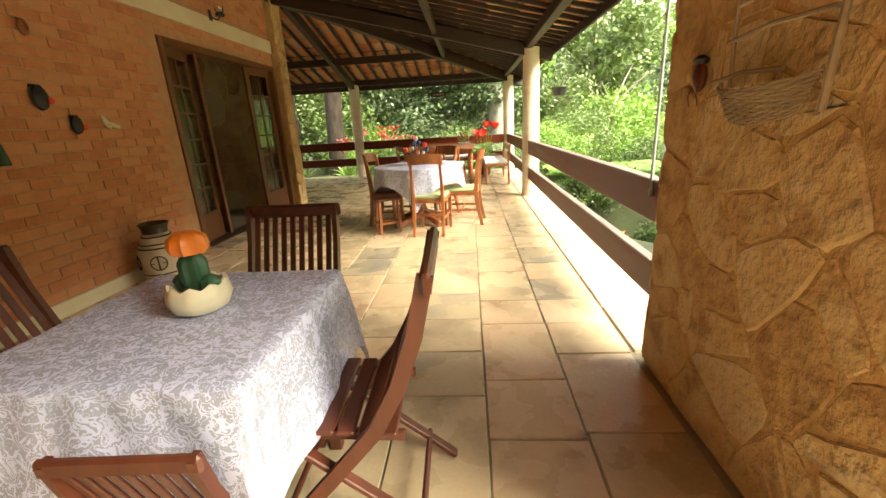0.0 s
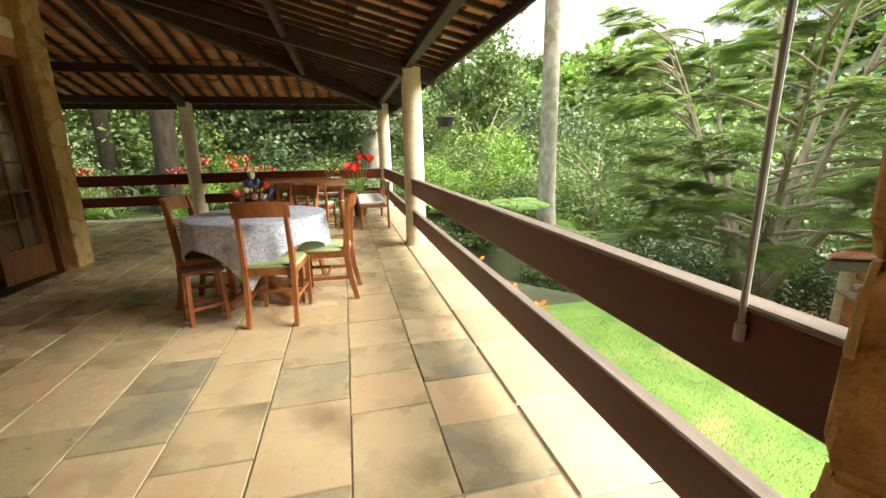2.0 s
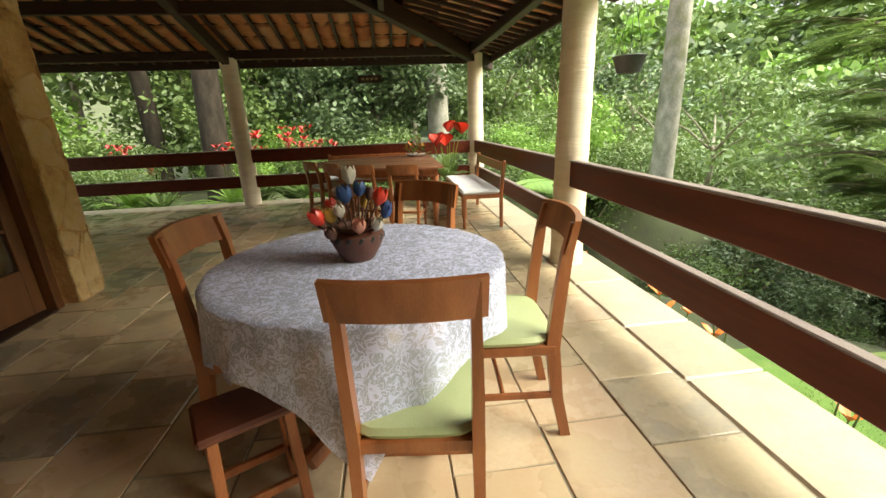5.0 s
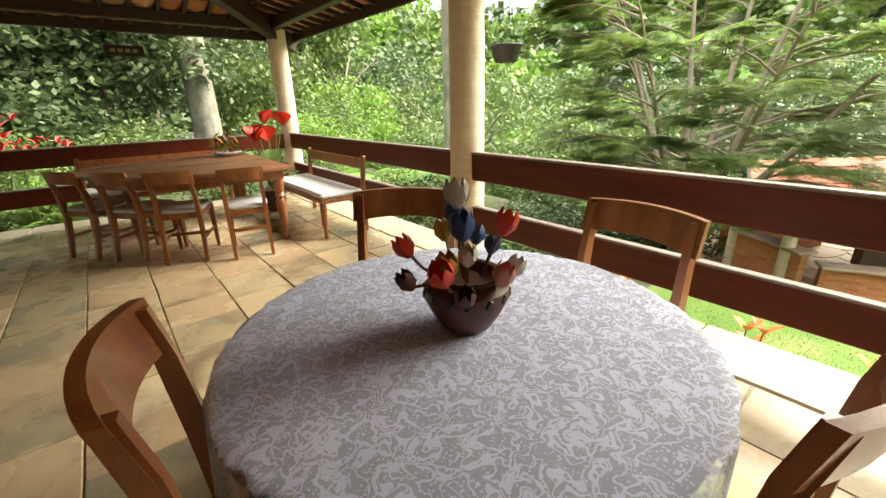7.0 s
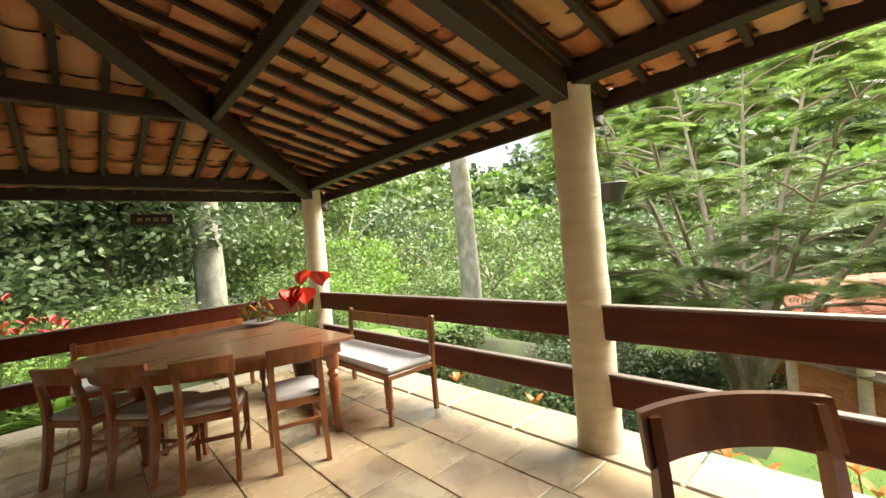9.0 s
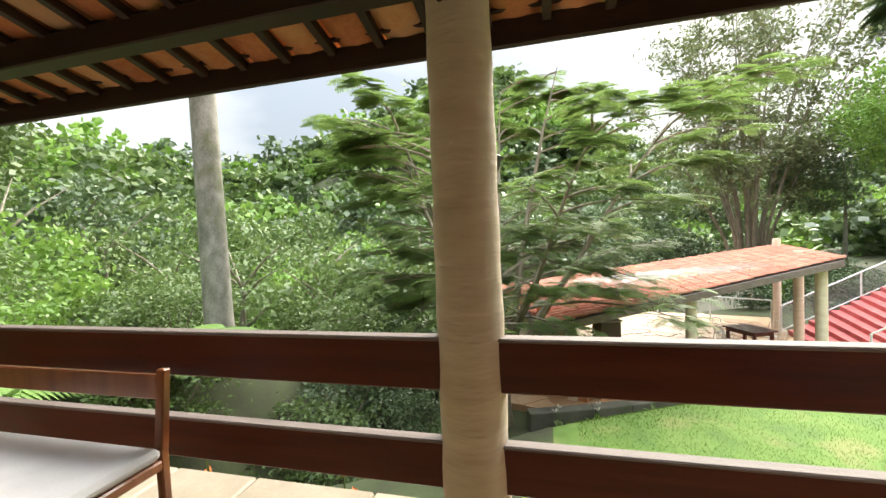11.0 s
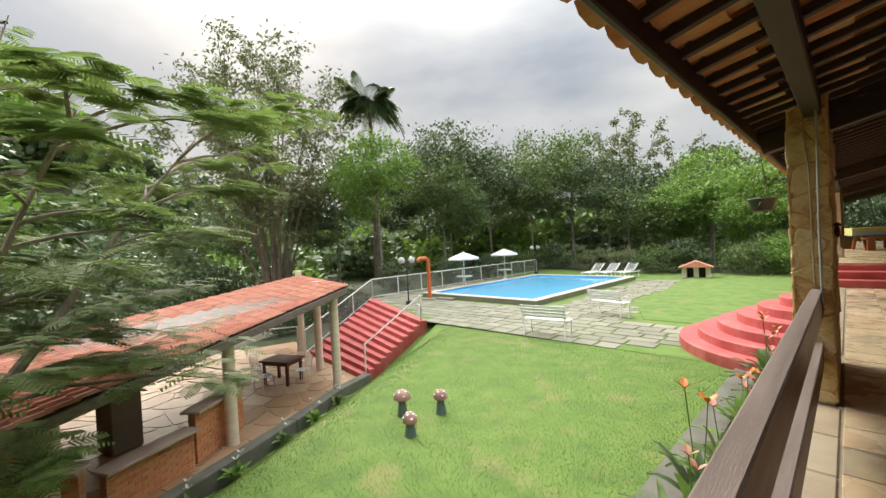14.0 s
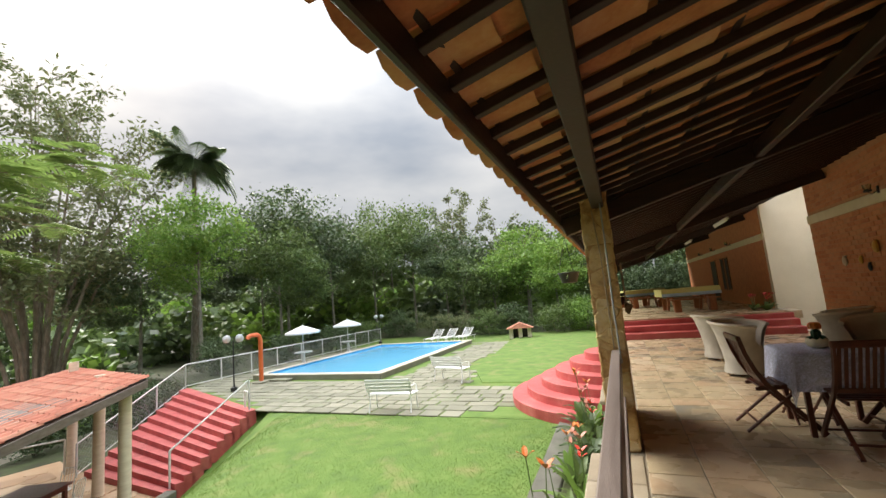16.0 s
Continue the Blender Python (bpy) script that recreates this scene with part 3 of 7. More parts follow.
# room behind the door
room = Shape()
room.box((-7.0, 3.2, -0.06), (WALL_X - 0.21, 7.0, -0.012), 0.002)
structure("floor_room", room, "stone_tile_i", "stone floor of the dark room inside")
structure("ceiling_room", Shape().box((-7.2, 3.0, 2.75), (WALL_X - 0.21, 7.01, 2.85)), "plaster", "plain ceiling of the room inside")
back = structure("wall_room", Shape().box((-7.2, 3.0, -0.05), (-7.0, 7.01, 2.74)), "stone_mortar", "stone wall inside the dark room")
structure("wall_room_south", Shape().box((-6.99, 3.0, -0.05), (WALL_X - 0.21, 3.15, 2.74)), "grey_wall", "inner wall of the dark room")
inner = structure("wall_room_north", Shape().box((-6.99, 6.9, -0.05), (WALL_X - 0.21, 7.01, 2.74)), "stone_mortar", "rough stone inner wall of the room")
stone_face(inner, 3.7, 2.7, 60, Matrix.Translation((-6.95, 6.9, 0.02)), rng, 0.02, "stone", True)


def corner_post(x0, x1, y0, y1, h, name, label, counts, rng):
    ob = thing(name, label, "pillar", None, Shape().box((x0 + 0.015, y0 + 0.015, -0.02), (x1 - 0.015, y1 - 0.015, h), 0.02), "stone_mortar")
    w, d = x1 - x0, y1 - y0
    faces = [(d, Matrix.Translation((x0 + 0.015, y1, 0)) @ Matrix.Rotation(-math.pi / 2, 4, "Z"), counts[0]),
             (d, Matrix.Translation((x1 - 0.015, y0, 0)) @ Matrix.Rotation(math.pi / 2, 4, "Z"), counts[1]),
             (w, Matrix.Translation((x0, y0 + 0.015, 0)), counts[2]),
             (w, Matrix.Translation((x1, y1 - 0.015, 0)) @ Matrix.Rotation(math.pi, 4, "Z"), counts[3])]
    for width, m, c in faces:
        if c:
            stone_face(ob, width, h, c, m, rng, 0.009)
    return ob


pillar = corner_post(1.0, 1.27, 0.55, 2.0, 2.45, "stone_pillar", "broad pillar of irregular ochre sandstone on the veranda edge", (62, 40, 14, 20), rng)
post = corner_post(-3.20, -2.86, 7.03, 7.34, 3.3, "stone_post", "sandstone corner post of the house beside the door", (0, 20, 0, 16), rng)


# ---- furniture on the veranda ----
def at(x, y, z=0.0, turn=0.0):
    return pose(x, y, z, 0, 0, turn)


def dining_chair(m, label, pad="green_pad", h=0.90, width=0.38, group="chairs round the lace table"):
    """A wooden chair that faces +y of its own frame, its origin on the floor under the seat."""
    ob = thing("dining_chair", label, "chair", m, group=group)
    w = width / 2
    for sx in (-1, 1):
        s = Shape()
        pts = [(sx * w, -0.26, 0.0), (sx * w, -0.215, 0.2), (sx * w, -0.19, 0.42), (sx * w, -0.205, 0.6), (sx * (w - 0.004), -0.228, h - 0.12), (sx * (w - 0.006), -0.252, h - 0.01)]
        sz = [0.034, 0.038, 0.044, 0.04, 0.034, 0.03]
        vs, fs = [], []
        for p, z in zip(pts, sz):
            for dx, dy in ((-0.5, -0.6), (0.5, -0.6), (0.5, 0.6), (-0.5, 0.6)):
                vs.append((p[0] + dx * z * 0.8, p[1] + dy * z, p[2]))
        n = len(pts)
        for i in range(n - 1):
            for k in range(4):
                fs.append((i * 4 + k, i * 4 + (k + 1) % 4, i * 4 + 4 + (k + 1) % 4, i * 4 + 4 + k))
        fs += [(3, 2, 1, 0), tuple(range(4 * n - 4, 4 * n))]
        s.add(vs, fs)
        part("back_leg", s, "chair_wood", ob)
        f = Shape()
        vs, fs = [], []
        for z, a in ((0, 0.013), (0.2, 0.018), (0.43, 0.021)):
            for dx, dy in ((-1, -1), (1, -1), (1, 1), (-1, 1)):
                vs.append((sx * (w + 0.01) + dx * a, 0.20 + dy * a, z))
        for i in range(2):
            for k in range(4):
                fs.append((i * 4 + k, i * 4 + (k + 1) % 4, i * 4 + 4 + (k + 1) % 4, i * 4 + 4 + k))
        fs += [(3, 2, 1, 0), (8, 9, 10, 11)]
        f.add(vs, fs)
        part("front_leg", f, "chair_wood", ob)
        part("side_stretcher", Shape().bar((sx * (w + 0.004), -0.2, 0.2), (sx * (w + 0.008), 0.19, 0.2), 0.016, 0.03), "chair_wood", ob)
    fr = Shape()
    fr.box((-w - 0.02, -0.205, 0.385), (w + 0.02, 0.225, 0.435), 0.008)
    part("seat_frame", fr, "chair_wood", ob)
    cu = Shape()
    vs, fs = [], []
    N = 8
    for j, (k, z) in enumerate(((1.0, 0.437), (1.03, 0.452), (0.97, 0.468), (0.6, 0.478), (0.0, 0.48))):
        for i in range(4 * N):
            a = 2 * math.pi * i / (4 * N)
            c, s_ = math.cos(a), math.sin(a)
            e = (abs(c) ** 5 + abs(s_) ** 5) ** (-0.2)
            vs.append((c * e * (w + 0.022) * k, 0.015 + s_ * e * 0.215 * k, z))
    for j in range(4):
        for i in range(4 * N):
            q = (i + 1) % (4 * N)
            fs.append((j * 4 * N + i, j * 4 * N + q, (j + 1) * 4 * N + q, (j + 1) * 4 * N + i))
    cu.add(vs, fs)
    part("seat_pad", cu, pad, ob, smooth=True)
    part("front_stretcher", Shape().bar((-w, 0.0, 0.2), (w, 0.0, 0.2), 0.016, 0.03), "chair_wood", ob)
    cr = Shape()
    vs, fs = [], []
    n = 10
    for i in range(n + 1):
        u = i / n * 2 - 1
        y = -0.252 - 0.045 * (1 - u * u)
        top, bot = h + 0.008 * (1 - u * u), h - 0.115 + 0.012 * (1 - u * u)
        lean = 0.028
        for yy, zz in ((y - 0.012, top), (y + 0.012, top), (y + 0.012 + lean, bot), (y - 0.012 + lean, bot)):
            vs.append((u * (w + 0.025), yy, zz))
    for i in range(n):
        for k in range(4):
            fs.append((i * 4 + k, i * 4 + 4 + k, i * 4 + 4 + (k + 1) % 4, i * 4 + (k + 1) % 4))
    fs += [(0, 1, 2, 3), tuple(range(4 * n, 4 * n + 4))[::-1]]
    cr.add(vs, fs)
    part("crest_rail", cr, "chair_wood", ob, smooth=True)
    return ob


RT = (-0.52, 5.29, 0.55)
dining_chair(at(-0.335, 4.862, 0, -7), "brown wooden chair with green seat pad, pushed to the lace table", h=0.935, width=0.345)
dining_chair(at(0.028, 5.285, 0, 84), "brown wooden chair with green seat pad, beside the railing", h=0.92)
dining_chair(at(-0.361, 5.831, 0, 137), "brown wooden chair with green seat pad, turned at an angle", h=0.94)
dining_chair(at(-0.912, 5.336, 0, -100), "brown wooden chair with dark wooden seat at the lace table", "teak", 0.93, 0.35)
ob = thing("stool", "small brown wooden stool with stretchers under the tablecloth corner", "stool", at(-0.895, 4.915, 0, 28))
part("seat", Shape().box((-0.15, -0.11, 0.40), (0.15, 0.11, 0.43), 0.01), "teak", ob)
for sx in (-1, 1):
    for sy in (-1, 1):
        part("leg", Shape().bar((sx * 0.125, sy * 0.09, 0), (sx * 0.11, sy * 0.075, 0.4), 0.034, 0.034, 0.004, (0, 1, 0)), "chair_wood", ob)
    part("stretcher", Shape().bar((sx * 0.12, -0.09, 0.13), (sx * 0.12, 0.09, 0.13), 0.02, 0.03, 0.003), "chair_wood", ob)
for sy in (-1, 1):
    part("stretcher", Shape().bar((-0.12, sy * 0.085, 0.13), (0.12, sy * 0.085, 0.13), 0.02, 0.03, 0.003), "chair_wood", ob)


def drape(inside, nearest, half, turn, z, n=56, fold=0.02, folds=9, seed=1, flare=0.10):
    """A square cloth of half-size half over a table top; inside(x, y) tells the top, nearest gives its rim."""
    s = Shape()
    c, si = math.cos(radians(turn)), math.sin(radians(turn))
    s.uv = []
    for j in range(n + 1):
        for i in range(n + 1):
            u, v = (i / n * 2 - 1) * half, (j / n * 2 - 1) * half
            x, y = u * c - v * si, u * si + v * c
            s.uv.append((i / n, j / n))
            if inside(x, y):
                s.v.append((x, y, z + 0.0012 * math.sin(40 * x) * math.sin(37 * y)))
            else:
                qx, qy = nearest(x, y)
                d = math.hypot(x - qx, y - qy)
                ox, oy = (x - qx) / d, (y - qy) / d
                a = math.atan2(y, x)
                k = 0.012 + d * flare + fold * (d / 0.3) * math.sin(folds * a + seed) + 0.3 * fold * math.sin(23 * a + seed * 3)
                drop = d * 0.985
                s.v.append((qx + ox * max(0.008, min(d, k)), qy + oy * max(0.008, min(d, k)), z - drop + min(0.012, d * 0.4)))
    for j in range(n):
        for i in range(n):
            k = j * (n + 1) + i
            s.f.append((k, k + 1, k + n + 2, k + n + 1))
    return s


def round_table():
    x0, y0, r = RT
    ob = thing("round_table", "round wooden pedestal table under a lace cloth", "table", at(x0, y0))
    part("tabletop", Shape().lathe([(0.2, 0.725), (r - 0.02, 0.725), (r - 0.005, 0.735), (r - 0.005, 0.755), (r - 0.012, 0.761), (0.1, 0.762)], 48), "top_sky_tint", ob)
    part("pedestal", Shape().lathe([(0.09, 0.1), (0.10, 0.16), (0.06, 0.25), (0.075, 0.4), (0.055, 0.55), (0.08, 0.66), (0.16, 0.722)], 20), "chair_wood", ob, smooth=True)
    for k in range(4):
        a = math.pi / 4 + k * math.pi / 2
        s = Shape()
        s.bar((0.05 * math.cos(a), 0.05 * math.sin(a), 0.15), (0.36 * math.cos(a), 0.36 * math.sin(a), 0.045), 0.06, 0.09, 0.015)
        part("foot", s, "chair_wood", ob)
    def inside(x, y):
        return math.hypot(x, y) < r
    def nearest(x, y):
        d = math.hypot(x, y)
        return x / d * r, y / d * r
    c = drape(inside, nearest, 0.76, 47, 0.768, 84, 0.012, 11, 1, 0.05)
    cl = thing("tablecloth", "white lace tablecloth with floral openwork on the round table", "tablecloth", at(x0, y0), c, "lace", True)


round_table()


def tulip(s, x, y, z, r, h, tilt, turn):
    m = Matrix.Translation((x, y, z)) @ Matrix.Rotation(turn, 4, "Z") @ Matrix.Rotation(tilt, 4, "Y")
    for k in range(6):
        a = k * math.pi / 3
        q = Matrix.Rotation(a, 4, "Z")
        vs = []
        for t, w, o in ((0, 0.25, 0.35), (0.35, 0.62, 0.9), (0.7, 0.5, 1.0), (1.0, 0.06, 0.8)):
            for sg in (-1, 0, 1):
                vs.append(q @ Vector((r * o - abs(sg) * 0.1 * r, sg * w * r, t * h)))
        s.add(vs, [(i * 3 + j, i * 3 + j + 1, i * 3 + j + 4, i * 3 + j + 3) for i in range(3) for j in range(2)], m)


def carved_flower_vase():
    ob = thing("flower_vase", "dark clay pot of painted carved wooden tulips on the round table", "vase", at(-0.52, 5.28, 0.771))
    pot = part("pot", Shape().lathe([(0.055, 0), (0.062, 0.006), (0.085, 0.045), (0.103, 0.085), (0.10, 0.105), (0.078, 0.122), (0.085, 0.132), (0.083, 0.138), (0.070, 0.137), (0.066, 0.12)], 32), "terracotta", ob, "dark brown glazed clay pot", True)
    # black chips on the rim paint the shade inside its pierced holes
    for k in range(14):
        a = k * math.pi / 7
        s = Shape()
        s.box((-0.007, -0.004, -0.012), (0.007, 0.004, 0.012), 0.003, Matrix.Translation((0.1005 * math.cos(a), 0.1005 * math.sin(a), 0.092)) @ Matrix.Rotation(a + math.pi / 2, 4, "Z") @ Matrix.Rotation(0.6, 4, "Y"))
        part("pierced_hole", s, "iron", pot)
    r = random.Random(3)
    for i, (c, x, y, z, size) in enumerate((("petal_blue", -0.03, -0.02, 0.21, 0.047), ("petal_blue", 0.02, 0.06, 0.22, 0.04), ("petal_blue", 0.12, 0.03, 0.14, 0.035), ("petal_red", 0.10, -0.03, 0.20, 0.045), ("petal_red", -0.13, -0.07, 0.15, 0.045),
                                       ("petal_white", -0.01, 0.02, 0.27, 0.046), ("petal_white", 0.085, -0.08, 0.12, 0.036), ("petal_yellow", -0.09, -0.04, 0.15, 0.042), ("petal_yellow", 0.03, 0.12, 0.17, 0.04), ("petal_red", -0.1, 0.11, 0.16, 0.04),
                                       ("petal_pink", 0.02, -0.10, 0.12, 0.04), ("petal_dark", -0.085, -0.09, 0.10, 0.036), ("petal_dark", 0.06, 0.08, 0.2, 0.036), ("petal_dark", -0.14, 0.05, 0.11, 0.036), ("petal_white", -0.05, -0.06, 0.17, 0.034), ("petal_blue", 0.12, 0.09, 0.15, 0.036))):
        x, y, z, size = x * 0.88, y * 0.88, z * 1.08, size * 0.76
        st = Shape()
        st.tube([(x * 0.3, y * 0.3, 0.1), (x * 0.8, y * 0.8, max(0.12, z - 0.03)), (x, y, z)], 0.004, 6)
        part("stem", st, "petal_dark", ob)
        s = Shape()
        tulip(s, x, y, z - 0.005, size * 0.8, size * 1.9, math.hypot(x, y) * 4, math.atan2(y, x))
        part("flower", s, c, ob, smooth=True)


for nm, c in (("petal_blue", [(0.02, 0.05, 0.16), (0.04, 0.10, 0.28)]), ("petal_white", [(0.5, 0.46, 0.38), (0.66, 0.62, 0.54)]), ("petal_yellow", [(0.5, 0.3, 0.05), (0.62, 0.4, 0.08)]),
              ("petal_pink", [(0.5, 0.2, 0.14), (0.6, 0.28, 0.2)]), ("petal_dark", [(0.07, 0.03, 0.02), (0.14, 0.05, 0.03)]), ("cactus", [(0.015, 0.06, 0.03), (0.03, 0.10, 0.05)]), ("bowl", [(0.58, 0.52, 0.36), (0.7, 0.64, 0.46)]),
              ("urn_cream", [(0.45, 0.38, 0.26), (0.58, 0.5, 0.36)]), ("urn_dark", [(0.03, 0.018, 0.012), (0.06, 0.035, 0.025)])):
    MAT[nm] = material(nm, c, 8, 0.5, 0.1, 60)
carved_flower_vase()


def folding_chair(m, label):
    """A slatted teak folding chair facing +y."""
    ob = thing("folding_chair", label, "chair", m, group="folding chairs")
    w = 0.21
    for sx in (-1, 1):
        s = Shape()
        pts = [(0.30, 0.012), (0.17, 0.16), (0.02, 0.33), (-0.10, 0.47), (-0.17, 0.60), (-0.225, 0.75), (-0.262, 0.91)]
        vs, fs, n = [], [], len(pts)
        for k, (y0, z0) in enumerate(pts):
            (ya, za), (yb, zb) = pts[max(k - 1, 0)], pts[min(k + 1, n - 1)]
            ln = math.hypot(yb - ya, zb - za)
            ny, nz = -(zb - za) / ln * 0.021, (yb - ya) / ln * 0.021
            vs += [(sx * w - 0.011, y0 - ny, z0 - nz), (sx * w + 0.011, y0 - ny, z0 - nz), (sx * w + 0.011, y0 + ny, z0 + nz), (sx * w - 0.011, y0 + ny, z0 + nz)]
        for k in range(n - 1):
            fs += [(4 * k + q, 4 * k + (q + 1) % 4, 4 * k + 4 + (q + 1) % 4, 4 * k + 4 + q) for q in range(4)]
        s.add(vs, fs + [(3, 2, 1, 0), tuple(range(4 * n - 4, 4 * n))])
        part("back_post", s, "teak", ob)
        part("rear_leg", Shape().bar((sx * (w - 0.03), -0.30, 0.012), (sx * (w - 0.03), 0.17, 0.42), 0.02, 0.036, 0.004, (1, 0, 0)), "teak", ob)
        part("seat_rail", Shape().bar((sx * (w - 0.055), -0.17, 0.405), (sx * (w - 0.055), 0.23, 0.43), 0.02, 0.034, 0.004), "teak", ob)
    for i in range(7):
        y = -0.15 + i * 0.06
        part("seat_slat", Shape().box((-w + 0.02, y, 0.425 + i * 0.0035), (w - 0.02, y + 0.05, 0.44 + i * 0.0035), 0.004), "teak", ob)
    part("top_rail", Shape().bar((-w - 0.025, -0.262, 0.89), (w + 0.025, -0.262, 0.89), 0.03, 0.06, 0.01), "teak", ob)
    part("lower_rail", Shape().bar((-w, -0.12, 0.50), (w, -0.12, 0.50), 0.022, 0.04, 0.004), "teak", ob)
    for i in range(9):
        x = -w + 0.035 + i * (2 * w - 0.07) / 8
        part("back_slat", Shape().bar((x, -0.125, 0.51), (x, -0.258, 0.87), 0.026, 0.012, 0.003, (0, 1, 0)), "teak", ob)
    part("stretcher", Shape().tube([(-w, -0.2, 0.1), (w, -0.2, 0.1)], 0.011, 8), "teak", ob)
    part("front_bar", Shape().tube([(-w, 0.24, 0.085), (w, 0.24, 0.085)], 0.011, 8), "teak", ob)
    return ob


folding_chair(at(-0.72, 1.66, 0, 180), "reddish slatted teak folding chair facing the lace-covered table")
folding_chair(at(-0.245, 1.14, 0, 92), "reddish slatted teak folding chair, half under the tablecloth")
folding_chair(at(-1.28, 1.14, 0, -88), "reddish slatted teak folding chair near the brick wall")
folding_chair(at(-0.58, 0.83, 0, 3) @ Matrix.Scale(0.72, 4), "low reddish slatted teak folding chair at the near table end")


def square_table():
    cx, cy, hx, hy = -0.725, 1.10, 0.355, 0.355
    ob = thing("square_table", "small square wooden table under a lace cloth", "table", at(cx, cy))
    part("tabletop", Shape().box((-hx + 0.006, -hy + 0.006, 0.715), (hx - 0.006, hy - 0.006, 0.744), 0.006), "top_sky_tint", ob)
    for sx in (-1, 1):
        for sy in (-1, 1):
            part("leg", Shape().box((sx * 0.28 - 0.022, sy * 0.28 - 0.022, 0), (sx * 0.28 + 0.022, sy * 0.28 + 0.022, 0.714), 0.004), "teak", ob)
    def inside(x, y):
        return abs(x) < hx and abs(y) < hy
    def nearest(x, y):
        return max(-hx, min(hx, x)), max(-hy, min(hy, y))
    c = drape(inside, nearest, 0.70, 0, 0.751, 64, 0.012, 8, 2, 0.12)
    thing("tablecloth", "white floral lace tablecloth hanging over the square table", "tablecloth", at(cx, cy), c, "lace", True)


square_table()


def cactus_pot():
    ob = thing("cactus_ornament", "green cactus ornament with orange top in a cream bowl", "ornament", at(-0.68, 1.12, 0.755))
    n = 36
    s = Shape()
    prof = [(0.05, 0), (0.075, 0.012), (0.09, 0.045), (0.085, 0.075), (0.078, 0.088), (0.07, 0.086), (0.074, 0.05)]
    s.lathe(prof, n)
    for i in range(len(s.v)):
        x, y, z = s.v[i]
        if z > 0.07:
            a = math.atan2(y, x)
            s.v[i] = (x, y, z + 0.007 * math.sin(9 * a))
    part("bowl", s, "bowl", ob, "cream bowl with a wavy rim", True)
    for x, y, r, h, t in ((0, 0, 0.036, 0.19, 0.0), (-0.035, 0.01, 0.026, 0.12, -0.25), (0.04, -0.005, 0.026, 0.115, 0.25)):
        s = Shape()
        vs = []
        m = Matrix.Translation((x, y, 0.06)) @ Matrix.Rotation(t, 4, "Y")
        prof = [(r * math.sin(min(1, 0.35 + i / 7) * math.pi / 2) if i < 7 else r * math.cos((i - 7) / 4 * math.pi / 2) + 0.001, (h - 0.06) * i / 11) for i in range(12)]
        s.lathe(prof, 30, m)
        c = m @ Vector((0, 0, 0))
        for i in range(len(s.v)):
            px, py, pz = s.v[i]
            dx, dy = px - x, py - y
            a = math.atan2(dy, dx)
            k = 1 + 0.13 * math.cos(7 * a)
            s.v[i] = (x + dx * k, y + dy * k, pz)
        part("cactus_arm", s, "cactus", ob, smooth=True)
    s = Shape().lathe([(0.022, 0.175), (0.045, 0.18), (0.052, 0.2), (0.048, 0.225), (0.03, 0.24), (0.004, 0.243)], 30)
    for i in range(len(s.v)):
        x, y, z = s.v[i]
        a = math.atan2(y, x)
        s.v[i] = (x * (1 + 0.08 * math.cos(10 * a)), y * (1 + 0.08 * math.cos(10 * a)), z)
    part("flower_cap", s, "petal_orange", ob, "bright orange ribbed flower cap", True)


cactus_pot()


def urn():
    ob = thing("clay_urn", "tall cream clay urn with dark painted patterns by the wall", "urn", at(-2.70, 3.42, 0.0))
    part("body", Shape().lathe([(0.1, 0), (0.12, 0.01), (0.165, 0.12), (0.18, 0.22), (0.165, 0.32), (0.12, 0.42), (0.10, 0.45), (0.098, 0.47)], 32), "urn_cream", ob, "cream painted clay body", True)
    part("neck", Shape().lathe([(0.099, 0.462), (0.10, 0.50), (0.12, 0.545), (0.115, 0.55), (0.09, 0.51)], 32), "urn_dark", ob, "dark neck", True)
    for z, r, h in ((0.335, 0.163, 0.012), (0.37, 0.15, 0.010), (0.10, 0.163, 0.012), (0.43, 0.118, 0.012)):
        part("painted_band", Shape().lathe([(r, z), (r + 0.004, z + h / 2), (r, z + h)], 32), "urn_dark", ob, smooth=True)
    for k in range(5):
        a = k * 2 * math.pi / 5 + 0.2
        m = Matrix.Rotation(a, 4, "Z") @ Matrix.Translation((0.178, 0, 0.215)) @ Matrix.Rotation(math.pi / 2, 4, "Y")
        s = Shape()
        ring = [(0.062 * math.cos(i * math.pi / 10), 0.062 * math.sin(i * math.pi / 10), -0.03 * (0.062 * math.sin(i * math.pi / 10) / 0.062) ** 2 * 0.3) for i in range(21)]
        s.tube([m @ Vector(p) for p in ring], 0.006, 6, False)
        s.bar(m @ Vector((-0.06, 0, 0)), m @ Vector((0.06, 0, 0)), 0.012, 0.008, 0.001)
        s.bar(m @ Vector((0, -0.06, -0.008)), m @ Vector((0, 0.06, -0.008)), 0.012, 0.008, 0.001)
        part("painted_rosette", s, "urn_dark", ob)


urn()


